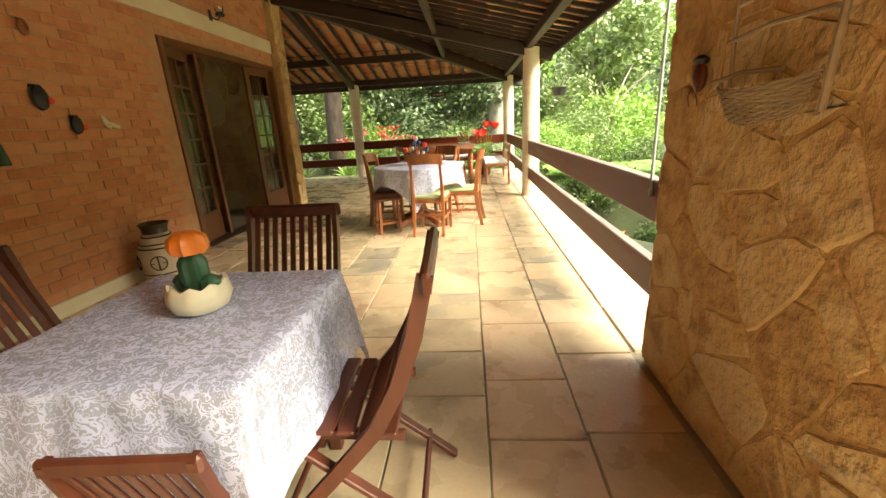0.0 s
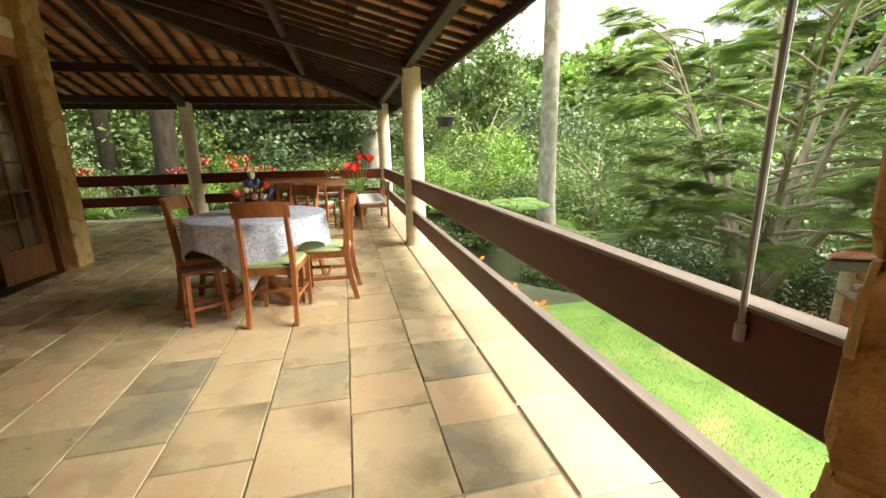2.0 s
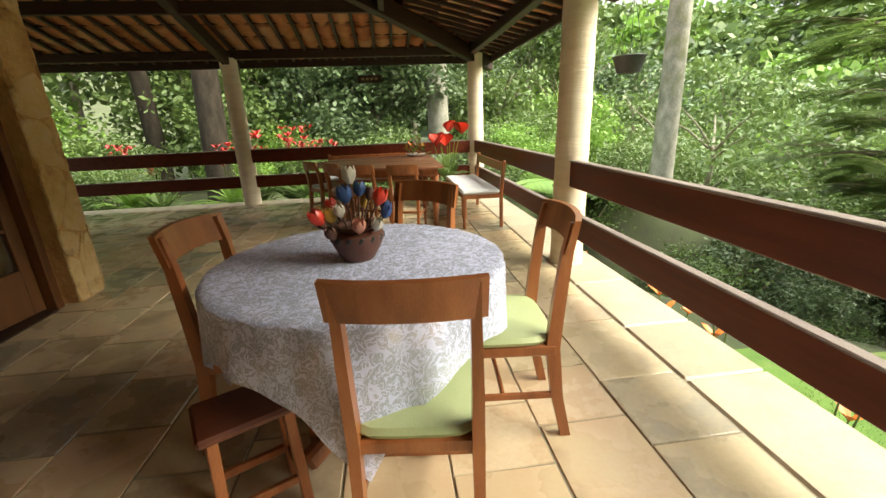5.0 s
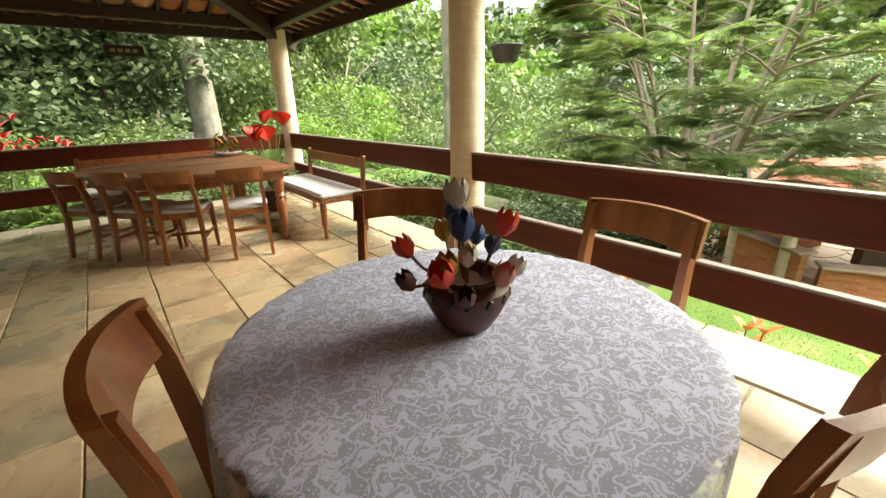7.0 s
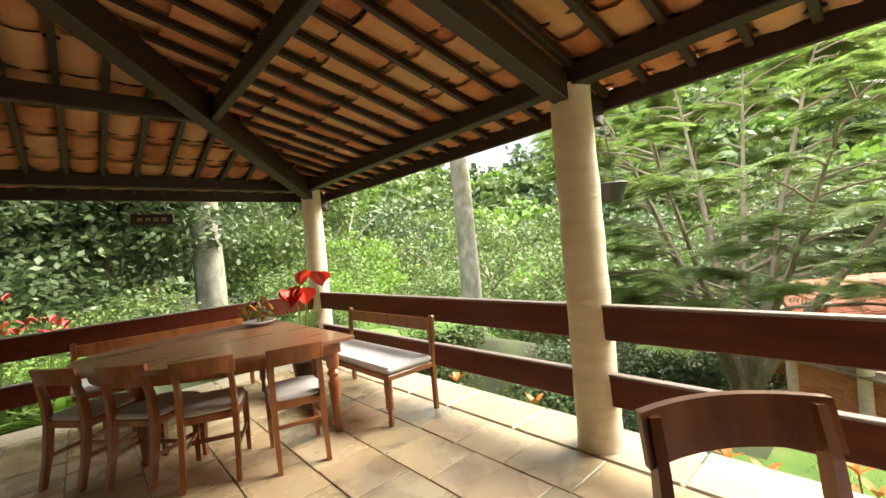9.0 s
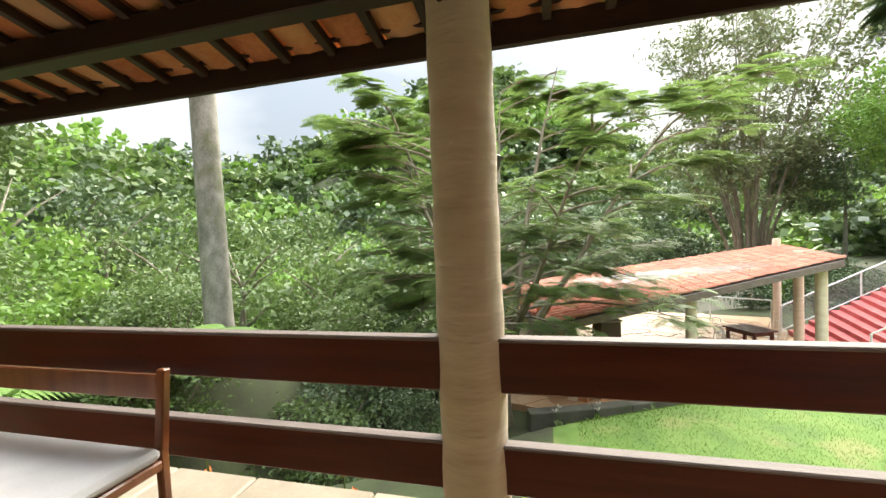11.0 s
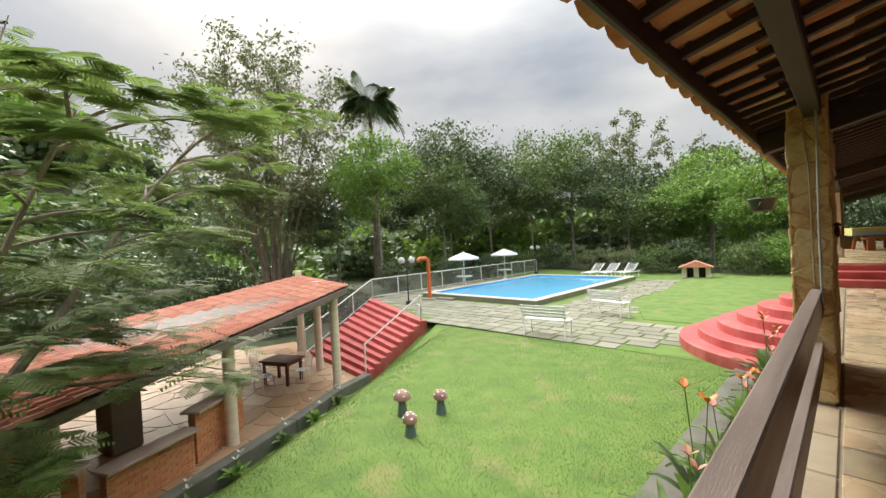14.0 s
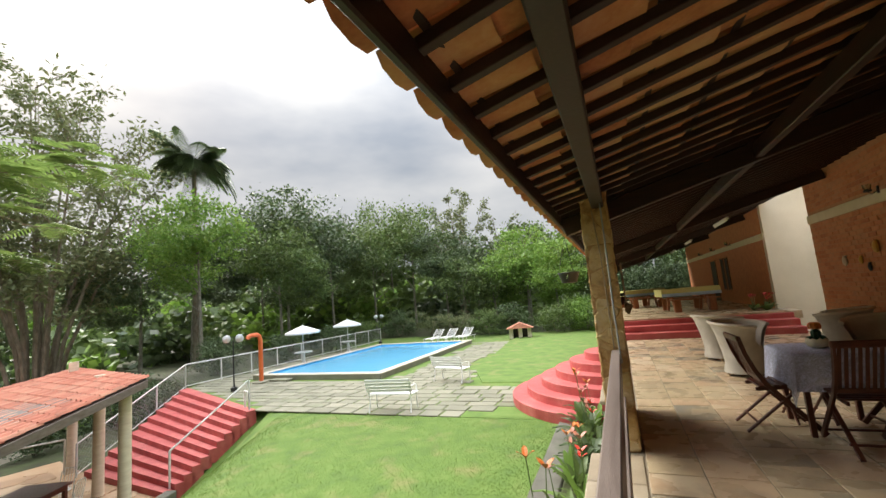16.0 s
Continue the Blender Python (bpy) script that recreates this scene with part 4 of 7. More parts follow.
def wall_mask(y, z, size, face, label, red=True):
    ob = thing("wall_ornament", label, "ornament", at(WALL_X + 0.012, y, z), group="wall ornaments")
    s = Shape().lathe([(0.25 * size, 0.05 * size), (0.42 * size, 0.1 * size), (0.38 * size, 0.24 * size), (0.2 * size, 0.33 * size), (0.02, 0.36 * size)], 16, Matrix.Rotation(math.pi / 2, 4, "Y") @ Matrix.Diagonal((1.35, 0.9, 1, 1)))
    part("body", s, face, ob, smooth=True)
    if red:
        part("red_patch", Shape().lathe([(0.02, 0), (0.16 * size, 0.02), (0.02, 0.16 * size)], 10, Matrix.Translation((0.25 * size, 0.28 * size, -0.15 * size)) @ Matrix.Rotation(math.pi / 2, 4, "Y")), "petal_red", ob, smooth=True)
    part("crest", Shape().box((0.0, -0.3 * size, 0.42 * size), (0.12 * size, 0.3 * size, 0.58 * size), 0.01), face, ob)


wall_mask(2.66, 1.76, 0.17, "iron", "dark carved wall ornament with red spots")
wall_mask(3.0, 1.59, 0.16, "iron", "dark carved wall ornament with red spots")
wall_mask(3.23, 1.40, 0.13, "iron", "small dark carved wall ornament on the bricks")
wall_mask(-3.75, 1.60, 0.17, "bowl", "pale carved wall ornament on the bricks", False)
wall_mask(-3.22, 1.59, 0.13, "petal_yellow", "small yellow carved wall ornament on the bricks", False)
wall_mask(-2.98, 1.46, 0.13, "iron", "small dark carved wall ornament on the bricks", False)
wall_mask(-2.69, 1.78, 0.18, "petal_yellow", "yellow and dark carved wall ornament on the bricks", False)
wall_mask(3.05, 2.06, 0.10, "chair_wood", "small brown wall ornament high on the bricks", False)
ob = thing("bird_ornament", "small pale bird ornament fixed to the brick wall", "ornament", at(WALL_X + 0.02, 3.52, 1.42))
part("body", Shape().lathe([(0.004, -0.07), (0.02, -0.04), (0.026, 0.0), (0.014, 0.05), (0.003, 0.075)], 12, Matrix.Rotation(0.5, 4, "X")), "bowl", ob, smooth=True)
part("wing", Shape().bar((0.02, 0.0, -0.01), (0.02, 0.11, -0.045), 0.02, 0.035, 0.006), "bowl", ob)
ob = thing("tassel", "green tassel hanging on the brick wall", "ornament", at(WALL_X + 0.02, 2.63, 1.22))
part("cord", Shape().tube([(0, 0, 0.06), (0, 0.0, 0.42)], 0.004, 6), "iron", ob)
part("fringe", Shape().lathe([(0.012, 0.07), (0.02, 0.04), (0.035, -0.07), (0.03, -0.08)], 14), "cactus", ob, smooth=True)


def wall_lamp(y, z):
    ob = thing("wall_lamp", "black iron wall lamp with glass cup on the cream band", "lamp", at(WALL_X + 0.03, y, z), group="wall lamps")
    part("backplate", Shape().box((0, -0.03, -0.06), (0.012, 0.03, 0.06), 0.004), "iron", ob)
    part("arm", Shape().tube([(0.01, 0, -0.02), (0.09, 0, -0.06), (0.13, 0, -0.02)], 0.008, 8), "iron", ob)
    part("holder", Shape().lathe([(0.05, -0.02), (0.055, 0.0), (0.04, 0.02)], 16, Matrix.Translation((0.13, 0, 0))), "iron", ob, smooth=True)
    part("glass_cup", Shape().lathe([(0.035, 0.015), (0.05, 0.05), (0.055, 0.10), (0.05, 0.10), (0.03, 0.02)], 16, Matrix.Translation((0.13, 0, 0))), "glass", ob, smooth=True)


wall_lamp(5.43, 2.66)
wall_lamp(-2.3, 2.66)


# ---- door ----
def door_leaf(y_hinge, width, turn, name, sign):
    """A glazed leaf hinged at y_hinge; turn opens it inwards."""
    ob = tagged(new(name), "varnished wooden door leaf with small glass panes, standing open", "door", kind="structure")
    ob.matrix_basis = pose(WALL_X - 0.07, y_hinge, 0.02, 0, 0, turn)
    h, st = 2.2, 0.09
    for y0, y1, z0, z1, nm in ((0, st, 0, h, "stile"), (width - st, width, 0, h, "stile"), (st, width - st, h - 0.12, h, "top_rail"), (st, width - st, 0, 0.34, "bottom_panel")):
        part(nm, Shape().box((-0.02, sign * y0 if sign > 0 else -y1, z0), (0.02, sign * y1 if sign > 0 else -y0, z1), 0.004), "door_wood", ob)
    rows, cols = 6, 2
    gh, gw = (h - 0.12 - 0.34) / rows, (width - 2 * st) / cols
    for i in range(rows):
        for j in range(cols):
            y0, z0 = st + j * gw, 0.34 + i * gh
            p = part("pane", Shape().box((-0.003, min(sign * (y0 + 0.008), sign * (y0 + gw - 0.008)), z0 + 0.008), (0.003, max(sign * (y0 + 0.008), sign * (y0 + gw - 0.008)), z0 + gh - 0.008), 0.0005), "glass", ob)
            p.visible_shadow = False
    for i in range(1, rows):
        part("glazing_bar", Shape().box((-0.012, min(sign * st, sign * (width - st)), 0.34 + i * gh - 0.012), (0.012, max(sign * st, sign * (width - st)), 0.34 + i * gh + 0.012), 0.002), "door_wood", ob)
    part("glazing_bar", Shape().box((-0.0122, sign * width / 2 - 0.012, 0.34), (0.0122, sign * width / 2 + 0.012, h - 0.12), 0.002), "door_wood", ob)
    hd = part("handle", Shape().tube([(0.02, sign * (width - 0.05), 1.02), (0.06, sign * (width - 0.05), 1.02), (0.06, sign * (width - 0.14), 1.02)], 0.008, 8), "iron", ob, "dark door handle")


door_leaf(DOOR_A + 0.08, 0.62, 10, "door_1", 1)
door_leaf(DOOR_A + 0.70, 0.5, 62, "door_2", 1)
door_leaf(DOOR_B - 0.08, 0.62, -6, "door_3", -1)
fr = Shape()
fr.box((WALL_X - 0.19, DOOR_A + 0.004, 0), (WALL_X + 0.02, DOOR_A + 0.075, DOOR_Z - 0.004), 0.006)
fr.box((WALL_X - 0.19, DOOR_B - 0.075, 0), (WALL_X + 0.02, DOOR_B - 0.004, DOOR_Z - 0.004), 0.006)
fr.box((WALL_X - 0.19, DOOR_A + 0.08, DOOR_Z - 0.075), (WALL_X + 0.02, DOOR_B - 0.08, DOOR_Z - 0.004), 0.006)
structure("door_frame", fr, "door_wood", "varnished wooden door frame")
structure("threshold", Shape().box((WALL_X - 0.16, DOOR_A + 0.08, -0.004), (WALL_X + 0.03, DOOR_B - 0.08, 0.012), 0.004), "beam", "dark wooden threshold")


# ---- long table group by the corner ----
def turned_leg(x, y, h, r=0.035):
    return Shape().lathe([(r * 0.55, 0), (r * 0.8, 0.03), (r * 0.6, 0.06), (r * 0.95, 0.3), (r * 1.1, h - 0.24), (r * 0.7, h - 0.2), (r * 1.15, h - 0.17), (r * 0.75, h - 0.14), (r * 1.1, h - 0.11), (r * 1.1, h)], 16, Matrix.Translation((x, y, 0)))


def curved_table():
    ob = thing("dining_table", "polished brown wooden dining table with a curved side", "table", at(0.24, 9.75))
    poly = []
    for i in range(25):
        a = -math.pi / 2 - math.pi * i / 24
        ry = 1.22 if math.sin(a) < 0 else 0.62
        c, s_ = math.cos(a), math.sin(a)
        poly.append((1.63 * (abs(c) ** 0.9) * (1 if c > 0 else -1), ry * (abs(s_) ** 0.9) * (1 if s_ > 0 else -1)))
    poly = poly[::-1]
    part("tabletop", Shape().prism(poly, 0.73, 0.76, 0.006), "table_top", ob)
    part("apron", Shape().prism([(x * 0.9 - 0.06, y * 0.9) for x, y in poly], 0.63, 0.729), "chair_wood", ob)
    for x, y in ((-0.09, -1.0), (-0.09, 0.5), (-1.25, -0.35), (-1.25, 0.35)):
        part("leg", turned_leg(x, y, 0.63, 0.045), "chair_wood", ob, smooth=True)


MAT["table_top"] = material("table_top", [(0.16, 0.06, 0.032), (0.28, 0.12, 0.07), (0.36, 0.18, 0.115)], 2, 0.3, 0.08, 40, stretch=(0.6, 5, 5), coat=0.25)
curved_table()
for x, y, a in ((-1.45, 9.47, -52), (-1.125, 9.06, -50), (-0.745, 8.69, -22), (-0.25, 8.44, -14)):
    f = Vector((-math.sin(radians(a)), math.cos(radians(a))))
    dining_chair(at(x + f.x * 0.25, y + f.y * 0.25, 0, a), "small brown wooden chair with pale seat, pushed to the table", "cushion", 0.80, 0.31, "chairs at the curved table")


def bench(m, length, label):
    """A wooden settle with a pale cushion; it faces -x, its back along +x."""
    ob = thing("bench", label, "bench", m, group="cushioned benches")
    h = length / 2
    for sy in (-1, 1):
        part("front_leg", turned_leg(-0.21, sy * (h - 0.05), 0.38, 0.03), "chair_wood", ob, smooth=True)
        s = Shape()
        s.bar((0.24, sy * (h - 0.03), 0.0), (0.235, sy * (h - 0.03), 0.45), 0.04, 0.04, 0.006, (0, 1, 0))
        s.bar((0.235, sy * (h - 0.03), 0.44), (0.27, sy * (h - 0.03), 0.79), 0.04, 0.045, 0.006, (0, 1, 0))
        part("back_post", s, "chair_wood", ob)
    part("seat_frame", Shape().box((-0.24, -h, 0.365), (0.215, h, 0.41), 0.008), "chair_wood", ob)
    part("cushion", Shape().box((-0.245, -h - 0.005, 0.411), (0.215, h + 0.005, 0.468), 0.022), "cushion", ob, "pale grey padded cushion")
    part("back_rail", Shape().bar((0.262, -h + 0.05, 0.71), (0.262, h - 0.05, 0.71), 0.024, 0.11, 0.006), "chair_wood", ob)
    return ob


bench(at(0.67, 9.145), 1.45, "brown wooden bench with pale cushion along the valley railing")
bench(at(-0.62, 10.56, 0, 90), 1.55, "brown wooden bench with pale cushion along the garden railing")


def leafy(s, x, y, z, length, width, turn, rise, droop=0.5, n=5):
    """One broad leaf that rises from (x, y, z) and droops."""
    vs, fs = [], []
    c, si = math.cos(turn), math.sin(turn)
    for i in range(n + 1):
        t = i / n
        d = length * t * math.cos(rise)
        h = length * (t * math.sin(rise) - droop * t * t)
        w = width * math.sin(math.pi * min(0.97, 0.08 + 0.9 * t)) * 0.5
        for sg, dz in ((-1, 0.12 * width), (0, 0), (1, 0.12 * width)):
            vs.append((x + c * d - si * w * sg, y + si * d + c * w * sg, z + h + dz))
    for i in range(n):
        for j in range(2):
            k = i * 3 + j
            fs.append((k, k + 1, k + 4, k + 3))
    s.add(vs, fs)


ANTH = at(0.5, 10.12)


def anthurium():
    ob = thing("anthurium_plant", "potted anthurium with large leaves and glossy red flowers", "plant", ANTH)
    part("pot", Shape().lathe([(0.10, 0), (0.12, 0.02), (0.15, 0.26), (0.165, 0.28), (0.15, 0.285), (0.14, 0.25)], 20), "terracotta", ob, smooth=True)
    r = random.Random(8)
    for i in range(16):
        s = Shape()
        leafy(s, 0, 0, 0.27 + r.uniform(0, 0.3), r.uniform(0.4, 0.6), r.uniform(0.17, 0.26), r.uniform(0, 6.28), r.uniform(0.5, 1.2), 0.35)
        part("leaf", s, "leaf", ob, smooth=True)
    for i, (dx, dy, z) in enumerate(((-0.10, -0.14, 0.92), (-0.02, -0.2, 0.9), (-0.2, -0.1, 0.9), (0.12, -0.14, 1.06), (0.2, -0.04, 1.05), (0.06, 0.0, 1.08), (-0.12, -0.22, 0.88))):
        part("stalk", Shape().tube([(dx * 0.2, dy * 0.2, 0.27), (dx * 0.6, dy * 0.6, z * 0.7), (dx, dy, z)], 0.005, 6), "leaf_lime", ob)
        s = Shape()
        for k in range(2):
            leafy(s, dx - 0.07 * math.cos(i), dy - 0.07 * math.sin(i), z, 0.27, 0.22, i + k * 0.5, 1.15, 0.35)
        part("flower", s, "petal_red", ob, "glossy red flower", True)


anthurium()
ob = thing("succulent_bowl", "pale dish of reddish and yellow succulents on the table", "plant", at(0.02, 10.02, 0.761))
part("dish", Shape().lathe([(0.08, 0), (0.11, 0.01), (0.16, 0.04), (0.155, 0.045), (0.1, 0.02)], 24), "white_paint", ob, smooth=True)
r = random.Random(12)
for i in range(60):
    s = Shape()
    leafy(s, r.gauss(0, 0.08), r.gauss(0, 0.08), 0.02 + r.uniform(0, 0.2), r.uniform(0.07, 0.15), 0.05, r.uniform(0, 6.28), r.uniform(0.3, 1.4), 0.2, 3)
    part("leaf", s, r.choice(("petal_orange", "leaf", "leaf_lime", "petal_dark", "petal_yellow", "leaf_dark")), ob)


# ---- things on the stone pillar ----
ob = thing("wire_basket", "rustic twig basket hung from a stick rack on the pillar", "basket", at(0.985, 1.335, 1.20))
MAT["twig"] = material("twig", [(0.30, 0.22, 0.13), (0.45, 0.35, 0.22)], 10, 0.8, 0.3)
r = random.Random(2)
for i in range(14):
    z, wide = 0.0072 * i, 0.15 + 0.0045 * i
    pts = [(-0.012 - (0.035 + 0.0035 * i) * math.sin(math.pi * k / 24) + 0.004 * math.sin(k * math.pi / 2 + i * math.pi), -wide + 2 * wide * k / 24, z + 0.03 * (k / 12 - 1) ** 2 + r.uniform(-0.002, 0.002)) for k in range(25)]
    part("woven_strand", Shape().tube(pts, 0.0042, 5), "twig", ob)
for i in range(13):
    u = i / 6 - 1
    b = math.sin(math.pi * (u + 1) / 2)
    part("basket_rib", Shape().tube([(-0.012 - 0.035 * b, u * 0.148, 0.03 * u * u - 0.004), (-0.012 - 0.081 * b, u * 0.205, 0.03 * u * u + 0.104)], 0.0028, 5), "twig", ob)
for z, a, b in ((0.14, -0.1, 0.22), (0.25, -0.24, 0.16), (0.345, -0.26, 0.12)):
    part("rung", Shape().tube([(-0.03, a, z), (-0.035, (a + b) / 2, z + 0.006), (-0.03, b, z - 0.01)], 0.007, 7), "twig", ob)
part("upright", Shape().tube([(-0.025, -0.24, 0.03), (-0.03, -0.255, 0.2), (-0.025, -0.27, 0.55)], 0.009, 7), "twig", ob)
part("upright", Shape().tube([(-0.025, 0.13, 0.11), (-0.03, 0.13, 0.3), (-0.025, 0.12, 0.55)], 0.006, 7), "twig", ob)
MAT["clay_red"] = material("clay_red", [(0.05, 0.012, 0.008), (0.15, 0.028, 0.014)], 14, 0.35, 0.1)
ob = thing("clay_ornament", "small dark red clay ornament hung on the stone pillar", "ornament", at(0.985, 1.70, 1.36))
part("body", Shape().lathe([(0.01, -0.05), (0.03, -0.035), (0.04, 0.0), (0.034, 0.03), (0.012, 0.05)], 18, Matrix.Diagonal((0.5, 1, 1, 1))), "clay_red", ob, "dark red-brown glazed clay", True)
for k in (-0.028, 0.028):
    part("wire_leg", Shape().tube([(-0.012, k * 0.6, -0.03), (-0.02, k, -0.06), (-0.012, k * 1.1, -0.10)], 0.002, 5), "iron", ob)
part("top", Shape().lathe([(0.02, 0.045), (0.028, 0.06), (0.01, 0.075)], 12), "iron", ob, smooth=True)
thing("rope", "thin grey rope hanging beside the stone pillar", "rope", None, Shape().tube([(1.16, 2.0, 2.26), (1.13, 2.015, 1.8), (1.125, 2.02, 1.3), (1.12, 2.03, 0.93)], 0.006, 8), "twig")


def hanging_pot(x, y, z):
    ob = thing("hanging_pot", "black hanging plant pot under the eave", "plant pot", at(x, y, z), group="hanging pots")
    part("pot", Shape().lathe([(0.075, -0.065), (0.09, -0.06), (0.125, 0.05), (0.137, 0.06), (0.128, 0.066), (0.112, 0.05)], 20), "iron", ob, smooth=True)
    for k in range(3):
        a = k * 2.1
        part("wire", Shape().tube([(0.12 * math.cos(a), 0.12 * math.sin(a), 0.06), (0, 0, 0.5)], 0.0025, 5), "iron", ob)
    part("wire", Shape().tube([(0, 0, 0.5), (0, 0, EAVE_Z - z - 0.02)], 0.0025, 5), "iron", ob)
    s = Shape()
    r = random.Random(int(y * 10))
    for i in range(24):
        leafy(s, r.uniform(-0.05, 0.05), r.uniform(-0.05, 0.05), 0.05, r.uniform(0.1, 0.2), 0.02, r.uniform(0, 6.28), r.uniform(0.2, 1.2), 0.6, 4)
    part("leaves", s, "leaf", ob, smooth=True)


hanging_pot(1.60, 7.12, 1.64)
hanging_pot(1.55, 0.98, 1.66)
ob = thing("hanging_sign", "small dark wooden sign hung under the garden eave", "sign", at(-0.62, 11.38, 1.98))
part("board", Shape().box((-0.2, -0.01, -0.06), (0.2, 0.01, 0.06), 0.006), "beam", ob)
for x in (-0.15, 0.15):
    part("chain", Shape().tube([(x, 0, 0.06), (x, 0, 0.3)], 0.003, 5), "iron", ob)
for i in range(4):
    part("lettering", Shape().box((-0.14 + i * 0.075, -0.014, -0.02), (-0.09 + i * 0.075, -0.0102, 0.02), 0.001), "twig", ob)

# thin cable hanging from the beam to the railing by the stone pillar
cable = thing("hanging_cable", "thin grey cable hanging from the roof beam to the railing", "cable", at(1.072, 2.22))
part("wire", Shape().tube([(0.0, 0, 0.85), (0.004, 0.006, 1.3), (0.0, -0.004, 1.9), (0.0, 0, 2.29)], 0.0075, 8), "mesh_wire", cable, smooth=True)
part("end_clip", Shape().tube([(0.0, 0, 0.83), (0.0, 0, 0.87)], 0.012, 8), "mesh_wire", cable)


# ---- ground ----
def smooth(a, b, v):
    t = max(0.0, min(1.0, (v - a) / (b - a)))
    return t * t * (3 - 2 * t)


def ground_z(x, y):
    """Height of the land: lawn by the house, pool terrace to the south, valley and wooded hills beyond."""
    dx, dy = x - 8.6, y - 5.5
    s, t = -0.883 * dx - 0.468 * dy, 0.468 * dx - 0.883 * dy
    low = -2.85 - 4.0 * smooth(7.0, 22.0, -s)
    z = low + (-1.14 - low) * smooth(-0.25, 3.2, s)
    edge = -((-2.6) * (x - 10.95) - 6.75 * (y + 2.75)) / 7.233
    deck = smooth(7.3, 8.8, t + 0.3 * s) if s > 0 else smooth(0.02, 0.3, -edge)
    z += (-1.17 - z) * deck * (1 - smooth(12, 26, -s - 3))
    z += (-3.0 - z) * smooth(6.6, 11.5, y) * smooth(1.5, 8.0, x)
    north = -0.45 - 5.5 * smooth(2.5, 22.0, x)
    z += (north - z) * smooth(10.6, 12.4, y)
    if 10.2 < x < 18.5 and -6 < y < 0:
        (ax, ay), (bx, by) = (11.8, -0.75), (16.24, -1.2)
        (cx, cy), (ex, ey) = (10.95, -2.75), (17.7, -5.35)
        db = ((by - ay) * (x - ax) - (bx - ax) * (y - ay)) / math.hypot(bx - ax, by - ay)
        dt = -((ey - cy) * (x - cx) - (ex - cx) * (y - cy)) / math.hypot(ex - cx, ey - cy)
        rs = -((cy - ay) * (x - ax) - (cx - ax) * (y - ay)) / math.hypot(cx - ax, cy - ay)
        if db > -0.3 and dt > -0.2 and rs > -1.6:
            z = min(z, -2.98 + 1.55 * max(0, min(1, db / max(0.05, db + dt))) + 0.65 * max(0, -rs - 0.3))
    r = math.hypot(x, y)
    az = math.atan2(y, x)
    hill = smooth(30, 150, r) * (30 + 12 * math.sin(az * 3 + 1) + 8 * math.sin(az * 7)) * (0.25 + 0.75 * smooth(-0.9, 0.25, az))
    z += hill * (1 if az > -1.3 else 0.5) + 1.2 * noise.noise((x * 0.05, y * 0.05, 0)) * smooth(15, 40, r)
    return z


def axis(lo, hi, fine_lo, fine_hi, step):
    v = []
    c = fine_lo
    while c <= fine_hi:
        v.append(c)
        c += step
    g, c = step, fine_hi
    while c < hi:
        g *= 1.18
        c += g
        v.append(c)
    g, c = step, fine_lo
    while c > lo:
        g *= 1.18
        c -= g
        v.insert(0, c)
    return v


GX, GY = axis(-600, 900, 0.6, 19.5, 0.3), axis(-900, 900, -10, 13.0, 0.3)
gs = Shape()
gs.v = [(x, y, ground_z(x, y)) for y in GY for x in GX]
nx = len(GX)
lawn_faces = []
for j in range(len(GY) - 1):
    for i in range(nx - 1):
        gs.f.append((j * nx + i, j * nx + i + 1, (j + 1) * nx + i + 1, (j + 1) * nx + i))
        cx, cy = (GX[i] + GX[i + 1]) / 2, (GY[j] + GY[j + 1]) / 2
        s = -0.883 * (cx - 8.6) - 0.468 * (cy - 5.5)
        lawn_faces.append(1 if (cx > 1.3 and s > 0.3 and -22 < cy < 7.4 - 0.12 * cx) or (1.3 < cx < 18 and -22 < cy < -2.2) else 0)
ground = structure("ground", gs, "soil", "green lawn by the veranda running into wooded valley ground", True, "ground")
ground.data.materials.append(MAT["lawn"])
ground.data.polygons.foreach_set("material_index", lawn_faces)

# pool terrace and the path to it, laid with single stones
pav = structure("paving", Shape().prism([(2.2, -17.6), (18.0, -17.6), (18.0, -5.55), (17.6, -5.45), (11.0, -2.8), (2.2, -2.75)], -1.16, -1.135), "lawn", "grassy joints of the stone paving round the pool", category="paving")
MAT["lawn_strip"] = MAT["lawn"]
stones_near, stones_far = [], Shape()
r = random.Random(31)
y = -17.4
while y < -2.9:
    h = r.uniform(0.38, 0.5)
    x = 2.6 + r.uniform(0, 0.3)
    while x < 17.8:
        w = r.uniform(0.5, 0.85)
        in_pool = 9.2 < x + w and x < 15.5 and y + h > -16.9 and y < -6.9
        in_lawn = x < 5.4 - 0.0 * y and y < -6.2 or (x < 6.4 and y < -8.5)
        in_low = y > -3.7 and x < 4.0
        in_stair = x > 10.6 and y + h > -2.9 - (x - 10.6) * 0.36
        if not in_pool and not in_lawn and not in_stair and not in_low:
            q = (x + 0.025, y + 0.025, x + w - 0.025, y + h - 0.025)
            if y > -7.5 and len(stones_near) < 200:
                stones_near.append(q)
            else:
                stones_far.box((q[0], q[1], -1.15), (q[2], q[3], -1.115 + r.uniform(-0.005, 0.005)), 0.01)
        x += w
    y += h
for q in stones_near:
    part("paving_stone", Shape().box((q[0], q[1], -1.15), (q[2], q[3], -1.115 + r.uniform(-0.005, 0.005)), 0.01), "paving", pav)
tagged(part("paving_stones", stones_far, "paving_i", pav), kind="stuff")
